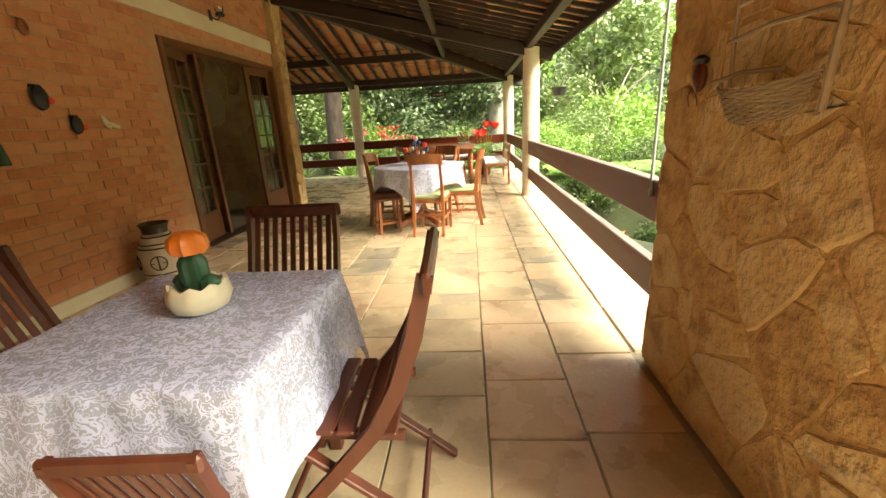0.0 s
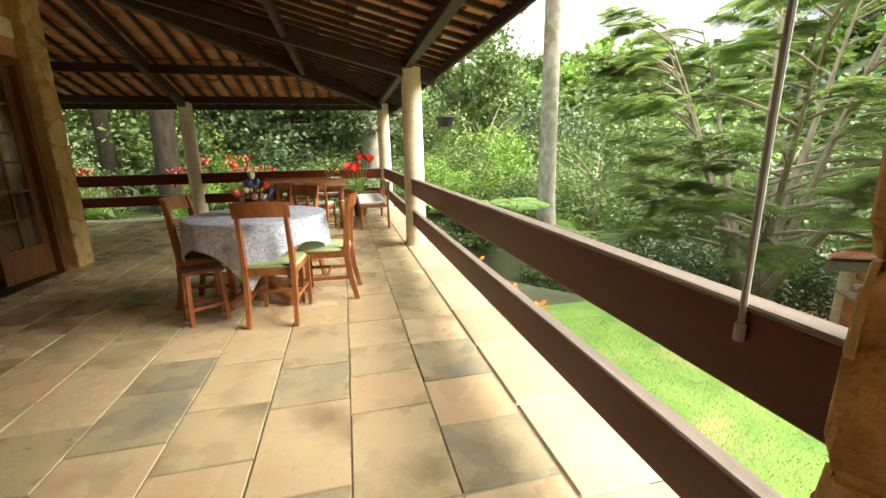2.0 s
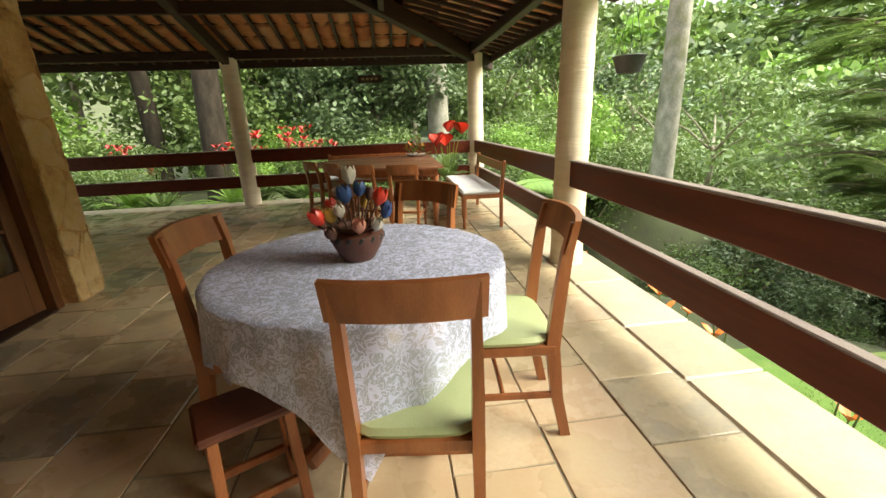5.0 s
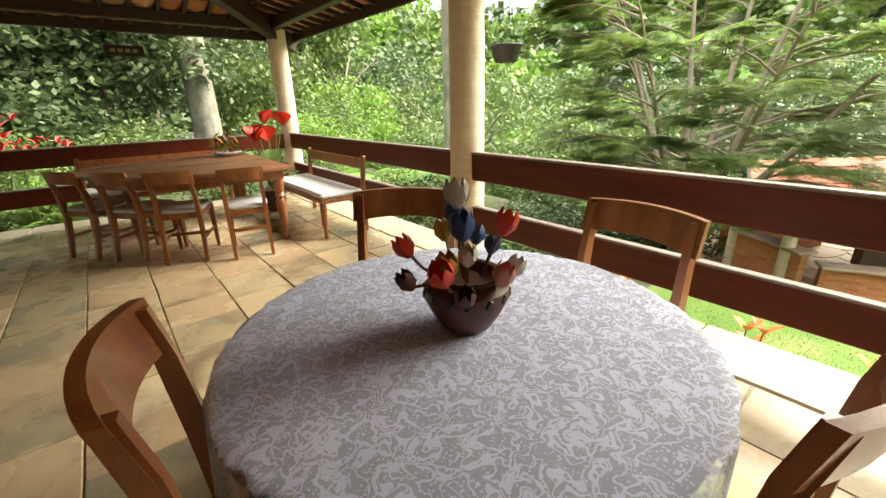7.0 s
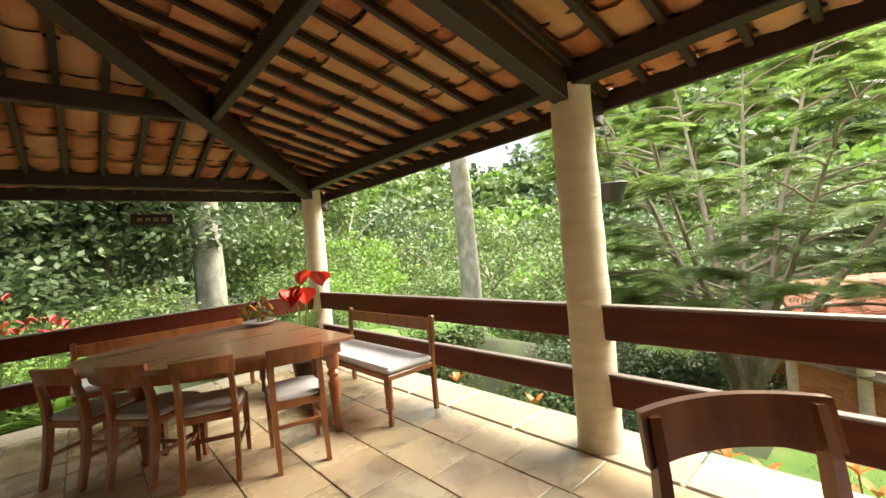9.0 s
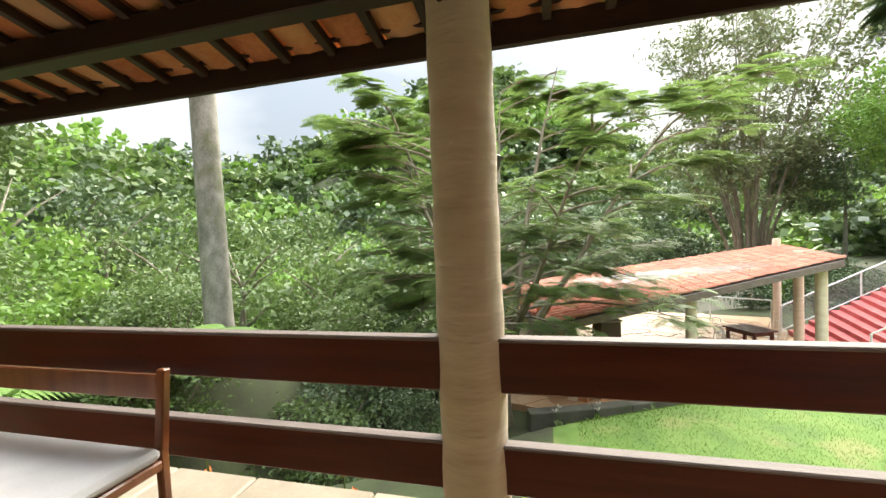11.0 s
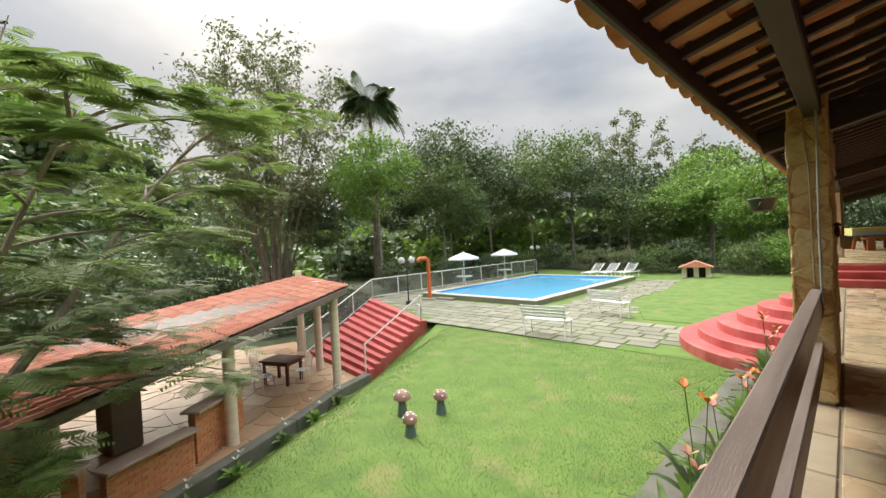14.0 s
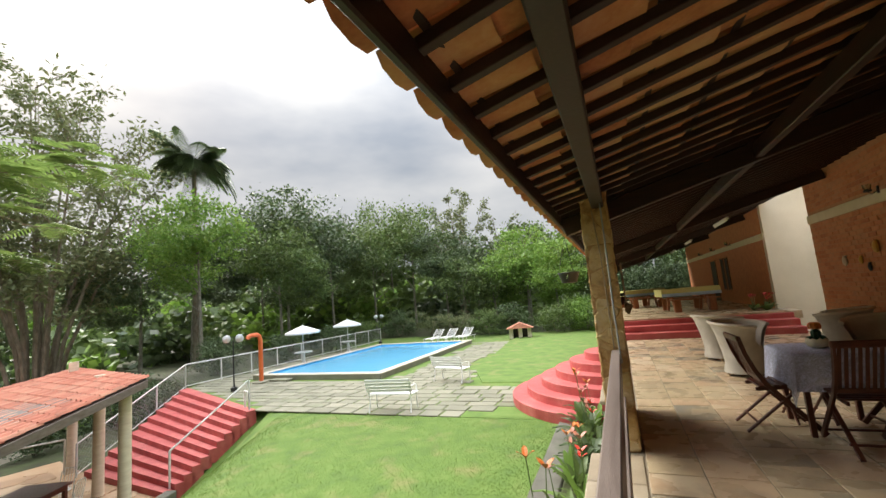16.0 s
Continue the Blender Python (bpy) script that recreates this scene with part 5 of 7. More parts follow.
structure("lawn_island", Shape().prism([(2.0, -6.4), (5.3, -6.3), (6.2, -8.4), (7.2, -17.6), (7.2, -22), (2.0, -22)], -1.2, -1.108, 0.02), "lawn", "mown lawn between paving and veranda", category="lawn")


# ---- pool ----
def pool():
    ob = thing("swimming_pool", "rectangular pool of bright blue water with stone coping", "pool", at(12.6, -12.1, -1.12))
    hx, hy = 2.85, 4.75
    c = Shape()
    for lo, hi in (((-hx - 0.35, -hy - 0.35), (-hx, hy + 0.35)), ((hx, -hy - 0.35), (hx + 0.35, hy + 0.35)), ((-hx, -hy - 0.35), (hx, -hy)), ((-hx, hy), (hx, hy + 0.35))):
        part("coping", Shape().box((lo[0], lo[1], -0.02), (hi[0], hi[1], 0.17), 0.012), "paving_i", ob)
        part("coping_edge", Shape().box((lo[0] - 0.01, lo[1] - 0.01, 0.171), (hi[0] + 0.01, hi[1] + 0.01, 0.205), 0.012), "coping_top", ob)
    part("water", Shape().box((-hx, -hy, 0.0), (hx, hy, 0.11), 0.001), "water", ob, "bright blue water")
    part("blue_lining", Shape().box((-hx - 0.004, hy - 0.02, 0.0), (hx, hy - 0.001, 0.172), 0.001), "pool_blue", ob)
    part("blue_lining", Shape().box((-hx, -hy + 0.001, 0.0), (hx, -hy + 0.02, 0.172), 0.001), "pool_blue", ob)
    part("blue_lining", Shape().box((hx - 0.02, -hy + 0.03, 0.0), (hx - 0.001, hy - 0.03, 0.172), 0.001), "pool_blue", ob)
    part("entry_step", Shape().box((0.9, hy + 0.36, 0.0), (1.9, hy + 0.75, 0.08), 0.01), "paving_i", ob)


MAT["coping_top"] = material("coping_top", [(0.42, 0.38, 0.30), (0.56, 0.52, 0.43)], 3, 0.8, 0.3)
pool()


def parasol(x, y):
    ob = thing("parasol", "white pool parasol standing through a round white table", "parasol", at(x, y, -1.12), group="parasols")
    part("pole", Shape().tube([(0, 0, 0.0), (0, 0, 1.95)], 0.022, 10), "white_paint", ob)
    part("foot", Shape().lathe([(0.26, 0), (0.26, 0.05), (0.1, 0.12), (0.06, 0.62), (0.10, 0.66)], 20), "white_paint", ob, smooth=True)
    part("tabletop", Shape().lathe([(0.42, 0.66), (0.44, 0.67), (0.44, 0.70), (0.42, 0.71)], 28), "white_paint", ob)
    s = Shape()
    n = 8
    vs = [(0, 0, 2.02)]
    for rr, z in ((0.25, 1.93), (0.75, 1.74), (0.86, 1.68), (0.86, 1.60)):
        for k in range(2 * n):
            a = math.pi * k / n
            q = rr * (1 if k % 2 == 0 else 0.93)
            vs.append((q * math.cos(a), q * math.sin(a), z - (0 if k % 2 == 0 else 0.012)))
    m = 2 * n
    fs = [(0, 1 + k, 1 + (k + 1) % m) for k in range(m)]
    for j in range(3):
        fs += [(1 + j * m + k, 1 + (j + 1) * m + k, 1 + (j + 1) * m + (k + 1) % m, 1 + j * m + (k + 1) % m) for k in range(m)]
    s.add(vs, fs)
    part("canopy", s, "white_paint", ob)
    part("finial", Shape().lathe([(0.015, 2.0), (0.02, 2.04), (0.004, 2.09)], 8), "white_paint", ob)


parasol(16.05, -10.4)
parasol(16.6, -14.9)


def lounger(x, y, turn):
    ob = thing("sun_lounger", "white slatted sun lounger with raised back by the pool", "sun lounger", at(x, y, -1.12, turn), group="sun loungers")
    for sx in (-1, 1):
        part("side_rail", Shape().bar((sx * 0.3, -0.9, 0.3), (sx * 0.3, 0.9, 0.3), 0.035, 0.05), "white_paint", ob)
        for yy in (-0.75, 0.7):
            part("leg", Shape().bar((sx * 0.3, yy, 0), (sx * 0.3, yy, 0.29), 0.04, 0.04), "white_paint", ob)
        part("back_frame", Shape().bar((sx * 0.29, 0.15, 0.33), (sx * 0.29, 0.75, 0.8), 0.035, 0.04), "white_paint", ob)
    for i in range(12):
        part("slat", Shape().box((-0.3, -0.88 + i * 0.086, 0.326), (0.3, -0.81 + i * 0.086, 0.345), 0.004), "white_paint", ob)
    for i in range(8):
        y0, z0 = 0.18 + i * 0.073, 0.365 + i * 0.057
        part("back_slat", Shape().bar((-0.29, y0, z0), (0.29, y0, z0), 0.075, 0.016), "white_paint", ob)


for x, y in ((12.3, -18.3), (11.4, -18.5), (10.4, -18.7)):
    lounger(x, y, 170)


def garden_bench(x, y, turn):
    ob = thing("garden_bench", "white slatted garden bench with curled iron ends", "bench", at(x, y, -1.115, turn), group="garden benches")
    for sx in (-0.56, 0.56):
        s = Shape()
        s.tube([(sx, 0.24, 0), (sx, 0.2, 0.2), (sx, 0.22, 0.38), (sx, -0.2, 0.4), (sx, -0.2, 0.18), (sx, -0.28, 0.0)], 0.016, 8)
        s.tube([(sx, -0.2, 0.38), (sx, -0.25, 0.6), (sx, -0.33, 0.82)], 0.016, 8)
        s.tube([(sx, -0.27, 0.6), (sx, 0.1, 0.61), (sx, 0.23, 0.56), (sx, 0.2, 0.4)], 0.014, 8)
        part("iron_end", s, "white_paint", ob, smooth=True)
    for i in range(4):
        part("seat_slat", Shape().box((-0.62, -0.17 + i * 0.1, 0.41), (0.62, -0.095 + i * 0.1, 0.432), 0.004), "white_paint", ob)
    for i in range(4):
        part("back_slat", Shape().bar((-0.62, -0.245 - i * 0.03, 0.53 + i * 0.085), (0.62, -0.245 - i * 0.03, 0.53 + i * 0.085), 0.02, 0.062, 0.004), "white_paint", ob)


garden_bench(6.62, -3.12, 187)
garden_bench(6.42, -6.62, 166)


def shower():
    ob = thing("pool_shower", "orange painted pipe shower beside the pool", "shower", at(14.75, -6.5, -1.12))
    part("pipe", Shape().tube([(0, 0, 0), (0, 0, 1.7), (0.0, 0.06, 1.86), (0.0, 0.14, 1.92), (0.0, 0.5, 1.92), (0.0, 0.58, 1.88), (0.0, 0.62, 1.8)], 0.085, 14), "orange", ob, smooth=True)
    part("base", Shape().lathe([(0.35, 0), (0.35, 0.05), (0.12, 0.07)], 20), "paving_i", ob)


shower()


def globe_lamp(x, y, z=-1.12, h=1.85):
    ob = thing("garden_lamp", "black garden lamp post with two clear globes", "lamp", at(x, y, z, 40), group="garden lamps")
    part("post", Shape().lathe([(0.12, 0), (0.12, 0.14), (0.04, 0.16), (0.025, 0.3), (0.022, h)], 12), "iron", ob, smooth=True)
    part("arm", Shape().tube([(-0.22, 0, h - 0.08), (-0.15, 0, h - 0.12), (0, 0, h - 0.03), (0.15, 0, h - 0.12), (0.22, 0, h - 0.08)], 0.015, 8), "iron", ob)
    for sx in (-1, 1):
        g = Shape().lathe([(0.05, h - 0.08), (0.1, h - 0.05), (0.145, h + 0.04), (0.145, h + 0.1), (0.1, h + 0.18), (0.02, h + 0.21)], 18, Matrix.Translation((sx * 0.22, 0, 0)))
        part("globe", g, "globe", ob, "pale glass globe", True)


MAT["globe"] = material("globe", [(0.5, 0.55, 0.55), (0.62, 0.66, 0.66)], 4, 0.12, 0)
globe_lamp(14.5, -5.0)
globe_lamp(17.2, -19.5)


def mushroom(x, y, h, rr):
    ob = thing("mushroom_ornament", "garden mushroom with spotted brown cap and green stem", "ornament", at(x, y, ground_z(x, y) - 0.01), group="garden mushrooms")
    part("stem", Shape().lathe([(0.085, 0), (0.07, 0.1), (0.055, h * 0.8), (0.06, h)], 16), "mush_stem", ob, "grey-green stem", True)
    cap = part("cap", Shape().lathe([(0.06, h - 0.01), (rr, h), (rr * 0.98, h + 0.04), (rr * 0.7, h + 0.1), (rr * 0.3, h + 0.125), (0.01, h + 0.13)], 20), "mush_cap", ob, "brown-pink cap", True)
    for k in range(7):
        a, q = k * 0.9, rr * (0.45 + 0.35 * (k % 2))
        part("spot", Shape().lathe([(0.022, -0.004), (0.02, 0.006), (0.004, 0.01)], 8, Matrix.Translation((q * math.cos(a), q * math.sin(a), h + 0.128 - 0.1 * (q / rr) ** 2))), "white_paint", cap)


MAT["mush_stem"] = material("mush_stem", [(0.08, 0.12, 0.11), (0.15, 0.2, 0.18)], 6, 0.7, 0.2)
MAT["mush_cap"] = material("mush_cap", [(0.28, 0.14, 0.11), (0.4, 0.22, 0.18)], 6, 0.6, 0.2)
mushroom(5.77, 2.54, 0.27, 0.13)
mushroom(5.37, 2.12, 0.24, 0.105)
mushroom(5.18, 2.89, 0.20, 0.10)


# ---- red stairs between pool terrace and barbecue place ----
TL, TR, BL, BR = Vector((17.65, -5.35)), Vector((11.0, -2.72)), Vector((16.2, -1.22)), Vector((11.8, -0.75))
stairs = thing("red_stairs", "broad flight of red painted concrete steps down to the barbecue", "stairs")
NS = 11
for i in range(NS):
    a0, a1 = i / NS, (i + 1) / NS
    l0, l1, r0, r1 = BL.lerp(TL, a0), BL.lerp(TL, a1 + 0.03), BR.lerp(TR, a0), BR.lerp(TR, a1 + 0.03)
    top = -2.7 + (i + 1) * 1.6 / NS
    part("step", Shape().prism([tuple(r0), tuple(l0), tuple(l1), tuple(r1)][::-1], -3.0 if i < 4 else -2.7 + i * 0.1, top, 0.012), "red_paint", stairs)


def white_rail(pts, h, name, label, mesh=False, posts=None):
    ob = thing(name, label, "railing" if not mesh else "fence")
    for a, b in zip(pts, pts[1:]):
        a, b = Vector(a), Vector(b)
        up = Vector((0, 0, h))
        part("top_rail", Shape().tube([a + up, b + up], 0.025, 8), "white_paint", ob)
        n = max(1, round((b - a).length / 1.6))
        for k in range(n):
            p = a.lerp(b, k / n)
            part("post", Shape().tube([p - Vector((0, 0, 0.15)), p + up], 0.028, 8), "white_paint", ob)
        if mesh:
            part("bottom_rail", Shape().tube([a + Vector((0, 0, 0.08)), b + Vector((0, 0, 0.08))], 0.018, 6), "white_paint", ob)
            w = Shape()
            ln = (b - a).length
            d = 0.16
            k = -h
            while k < ln:
                for s0 in (1, -1):
                    u0, u1 = (k, k + h) if s0 > 0 else (k + h, k)
                    z0, z1 = 0.08, h
                    f0, f1 = max(0, min(1, u0 / ln)), max(0, min(1, u1 / ln))
                    if f0 != f1:
                        def zz(u):
                            t = (u - u0) / (u1 - u0)
                            return z0 + (z1 - z0) * t
                        w.tube([a.lerp(b, f0) + Vector((0, 0, zz(f0 * ln))), a.lerp(b, f1) + Vector((0, 0, zz(f1 * ln)))], 0.005, 3, False)
                k += d
            tagged(part("wire_mesh", w, "mesh_wire", ob, "grey chain-link mesh"), kind="stuff")
    p = Vector(pts[-1])
    part("post", Shape().tube([p - Vector((0, 0, 0.15)), p + Vector((0, 0, h))], 0.028, 8), "white_paint", ob)
    return ob


white_rail([(17.8, -5.45, -1.12), (17.9, -10.5, -1.12), (18.0, -16.0, -1.12), (18.1, -21.0, -1.12)], 0.95, "fence", "white tube fence with chain-link mesh along the pool terrace", True)
white_rail([(16.35, -1.1, -2.7), (17.8, -5.45, -1.12)], 0.95, "stair_railing", "white tube railing with mesh beside the red steps", True)
white_rail([(11.95, -0.95, -2.5), (11.15, -2.7, -1.12)], 0.85, "handrail", "white tube handrail on the lawn side of the steps")
white_rail([(11.15, -2.7, -1.12), (11.6, -2.95, -1.12)], 0.5, "handrail", "short white handrail return at the stair head")


# ---- barbecue place ----
KZ = -2.7
P1, P3, P5 = Vector((9.45, 6.33)), Vector((11.84, 0.14)), Vector((17.1, -1.33))
kfl = Shape()
r = random.Random(6)
KPOLY = [(8.75, 6.9), (9.0, 5.4), (10.35, 2.45), (11.25, 0.75), (11.8, -0.85), (16.0, -1.3), (19.0, -1.9), (20.5, 4.0), (16.5, 9.5), (9.4, 9.0)]
kbase = structure("floor_barbecue", Shape().prism(KPOLY, -3.3, KZ - 0.012), "kfloor", "slab of the covered barbecue place", category="floor")
def inside_poly(x, y, poly):
    c = False
    for i in range(len(poly)):
        (x0, y0), (x1, y1) = poly[i - 1], poly[i]
        if (y0 > y) != (y1 > y) and x < (x1 - x0) * (y - y0) / (y1 - y0) + x0:
            c = not c
    return c
for cell in voronoi_cells(12.0, 11.5, 330, r):
    cx, cy = sum(p[0] for p in cell) / len(cell) + 8.7, sum(p[1] for p in cell) / len(cell) - 2.0
    if inside_poly(cx, cy, [(9.0, 6.6), (9.2, 5.4), (10.55, 2.5), (11.45, 0.8), (12.0, -0.6), (16, -1.0), (18.6, -1.6), (19.8, 4.0), (16.3, 9), (9.6, 8.6)]):
        kfl.prism([(x + 8.7, y - 2.0) for x, y in shrink(cell, 0.02, r, 0.02)], KZ - 0.02, KZ + 0.004, 0.004)
tagged(part("flagstones", kfl, "kfloor", kbase, "wet reddish flagstones"), kind="stuff")


def kroof_z(x, y):
    u = ((Vector((x, y)) - P1).dot(P3 - P1)) / (P3 - P1).length_squared
    return -0.78 + 0.93 * u


def kitchen_post(x, y):
    z = kroof_z(x, y)
    thing("post", "round pale concrete post of the barbecue shelter", "post", None, Shape().lathe([(0.135, KZ - 0.05), (0.13, KZ + 0.1), (0.125, z - 0.1), (0.12, z)], 18, Matrix.Translation((x, y, 0)), 0.01), "stucco", True, group="shelter posts")


back_off = Vector((5.2, 1.6))
for p in (P1, P1.lerp(P3, 0.46), P3, P3.lerp(P5, 0.42), P5, P1 + Vector((0.75, 1.15)), P1 + back_off, P1.lerp(P3, 0.5) + back_off):
    kitchen_post(p.x, p.y)


def shelter_roof():
    ob = thing("shelter_roof", "sloping roof of reddish clay tiles over the barbecue", "roof")
    o = P1 - (P3 - P1).normalized() * 0.75 - Vector((0.5, 0.1))
    e = P3 + (P3 - P1).normalized() * 0.35 - Vector((0.35, 0.0))
    far0, far1 = P1 + Vector((5.6, 2.4)), P5 + Vector((1.1, -0.5))
    s = Shape()
    r = random.Random(77)
    rows, cols = 24, 26
    def pt(i, j, h):
        a = o.lerp(e, i)
        b = far0.lerp(far1, i)
        p = a.lerp(b, j)
        return (p.x, p.y, kroof_z(*o.lerp(e, i)) + 0.12 + h)
    for c in range(cols):
        for k in range(rows):
            i0, i1 = k / rows, (k + 1) / rows + 0.012
            for kind in (0, 1):
                j0, j1 = (c + 0.5 * kind) / cols, (c + 0.5 * kind + 0.5) / cols
                vs = []
                l = r.uniform(-0.006, 0.006)
                for i, hh in ((i0, 0.0), (i1, 0.03)):
                    for q in range(4):
                        t = q / 3
                        bow = math.sin(math.pi * t) * 0.055 * (1 if kind == 0 else -0.6)
                        vs.append(pt(i, j0 + (j1 - j0) * t, bow - hh + l + 0.03))
                s.add(vs, [(q, q + 1, q + 5, q + 4) for q in range(3)])
    tagged(part("clay_tiles", s, "clay_out", ob, "weathered reddish clay tiles"), kind="stuff")
    under = Shape()
    pts = [pt(0, 0, -0.05), pt(1, 0, -0.05), pt(1, 1, -0.05), pt(0, 1, -0.05)]
    under.add(pts + [(x, y, z + 0.03) for x, y, z in pts], [(0, 1, 2, 3), (7, 6, 5, 4), (0, 4, 5, 1), (1, 5, 6, 2), (2, 6, 7, 3), (3, 7, 4, 0)])
    part("boarding", under, "beam", ob)
    for a, b in ((pt(0, 0, -0.13), pt(1, 0, -0.13)), (pt(0, 0.02, -0.16), pt(0, 1, -0.16)), (pt(1, 0.0, -0.13), pt(1, 1, -0.13)), (pt(0.0, 0.45, -0.16), pt(1, 0.45, -0.16))):
        part("edge_beam", Shape().bar(a, b, 0.07, 0.17, 0.006), "weathered", ob)
    # smaller hipped roof behind
    top = Vector((27.0, -2.9, -0.72))
    s2 = Shape()
    q = [(25.2, -4.4, -1.7), (28.8, -4.2, -1.7), (28.8, -0.6, -1.7), (25.2, -0.8, -1.7)]
    s2.add(q + [tuple(top), tuple(top + Vector((0, 0.8, 0)))], [(0, 1, 4), (1, 2, 5, 4), (2, 3, 5), (3, 0, 4, 5), (3, 2, 1, 0)])
    part("rear_hip", s2, "clay_out", ob)
    part("rear_walls", Shape().box((25.5, -4.1, -6), (28.5, -0.9, -1.69), 0.02), "plaster", ob)


shelter_roof()


def brick_wall_run(a, b, h, name, label, thick=0.16, top="concrete", over=0.06):
    a, b = Vector((*a, KZ)), Vector((*b, KZ))
    ob = thing(name, label, "counter")
    part("core", Shape().bar(a + Vector((0, 0, h / 2)), b + Vector((0, 0, h / 2)), thick - 0.02, h, 0.004), "mortar", ob)
    d = (b - a).normalized()
    n = Vector((-d.y, d.x, 0))
    ln = (b - a).length
    s = Shape()
    k = 0
    z = 0.01
    while z < h - 0.05:
        u = -0.1 if k % 2 else 0.0
        while u < ln:
            u0, u1 = max(0, u), min(ln, u + 0.205)
            if u1 - u0 > 0.03:
                s.bar(a + d * u0 + Vector((0, 0, z + 0.032)), a + d * u1 + Vector((0, 0, z + 0.032)), thick, 0.062, 0.004)
            u += 0.215
        z += 0.072
        k += 1
    tagged(part("bricks", s, "brick_i", ob, "red bricks with pale joints"), kind="stuff")
    part("worktop", Shape().bar(a - d * 0.05 + Vector((0, 0, h + 0.03)), b + d * 0.05 + Vector((0, 0, h + 0.03)), thick + 2 * over + 0.14, 0.055, 0.008), top, ob, "smooth pinkish stone worktop")


MAT["worktop"] = material("worktop", [(0.38, 0.26, 0.2), (0.5, 0.38, 0.3)], 3, 0.4, 0.1)
brick_wall_run((9.45, 5.75), (10.15, 4.35), 0.72, "bar_counter", "brick bar counter with pink stone top under the shelter", top="worktop")
brick_wall_run((10.25, 4.3), (11.3, 3.05), 1.0, "bar_counter", "taller brick counter wall with stone top", top="worktop")
brick_wall_run((9.3, 6.0), (10.2, 7.4), 0.95, "bar_counter", "brick counter wall at the shelter end", top="worktop")
brick_wall_run((10.3, 7.45), (13.8, 6.4), 1.0, "bar_counter", "rear brick counter with grill openings", top="worktop")
ob = thing("barbecue_oven", "brick barbecue with dark openings and layered stone chimney breast", "barbecue", at(11.6, 6.9, KZ, -17))
part("body", Shape().box((-0.9, 0.1, 0), (0.9, 0.9, 1.05), 0.01), "brick_i", ob)
for i in range(9):
    part("stone_course", Shape().box((-0.85, 0.14, 1.06 + i * 0.09), (0.85, 0.86, 1.145 + i * 0.09), 0.012), "stone_i", ob)
# solid black block paints the shade of the fire opening; nothing is cut
part("opening_shade", Shape().box((-0.55, 0.06, 1.2), (0.15, 0.16, 1.62), 0.01), "iron", ob)
part("grill_shelf", Shape().box((-0.6, -0.1, 1.08), (0.3, 0.1, 1.12), 0.006), "concrete", ob)
ob = thing("chimney_cap", "small dark vented chimney cap on the shelter roof", "chimney", at(9.75, 6.95, -0.75))
part("shaft", Shape().box((-0.16, -0.16, -0.2), (0.16, 0.16, 0.2), 0.01), "brick_i", ob)
part("lid", Shape().box((-0.22, -0.22, 0.26), (0.22, 0.22, 0.31), 0.01), "concrete", ob)
for sx in (-1, 1):
    for sy in (-1, 1):
        part("stub", Shape().box((sx * 0.13 - 0.03, sy * 0.13 - 0.03, 0.2), (sx * 0.13 + 0.03, sy * 0.13 + 0.03, 0.26), 0.004), "brick_i", ob)
ob = thing("fridge", "pale cabinet appliance standing in the shelter", "fridge", at(12.3, 5.2, KZ + 0.004, 20))
part("body", Shape().box((-0.3, -0.3, 0.02), (0.3, 0.3, 1.25), 0.02), "grey_wall", ob)
part("lid", Shape().box((-0.34, -0.34, 1.255), (0.34, 0.34, 1.3), 0.015), "white_paint", ob)


def bar_table(x, y, turn):
    ob = thing("wooden_table", "dark wooden table with square legs in the shelter", "table", at(x, y, KZ + 0.004, turn))
    part("tabletop", Shape().box((-0.55, -0.42, 0.70), (0.55, 0.42, 0.75), 0.01), "teak", ob)
    part("apron", Shape().box((-0.48, -0.35, 0.60), (0.48, 0.35, 0.699), 0.006), "teak", ob)
    for sx in (-1, 1):
        for sy in (-1, 1):
            part("leg", Shape().box((sx * 0.44 - 0.04, sy * 0.31 - 0.04, 0), (sx * 0.44 + 0.04, sy * 0.31 + 0.04, 0.598), 0.006), "teak", ob)


def iron_chair(x, y, turn):
    ob = thing("iron_chair", "white wrought-iron chair at the shelter table", "chair", at(x, y, KZ + 0.004, turn), group="iron chairs")
    for sx in (-1, 1):
        part("front_leg", Shape().tube([(sx * 0.2, 0.2, 0), (sx * 0.17, 0.17, 0.43)], 0.01, 6), "white_paint", ob)
        part("back_leg", Shape().tube([(sx * 0.2, -0.22, 0), (sx * 0.17, -0.18, 0.43), (sx * 0.17, -0.26, 0.82)], 0.01, 6), "white_paint", ob)
    part("seat", Shape().lathe([(0.21, 0.425), (0.22, 0.432), (0.21, 0.44)], 18), "white_paint", ob)
    part("back_hoop", Shape().tube([(-0.17, -0.26, 0.8), (-0.1, -0.28, 0.88), (0.1, -0.28, 0.88), (0.17, -0.26, 0.8)], 0.01, 6), "white_paint", ob)
    for i in range(4):
        part("back_bar", Shape().tube([(-0.1 + i * 0.067, -0.19, 0.44), (-0.1 + i * 0.067, -0.275, 0.87)], 0.006, 5), "white_paint", ob)


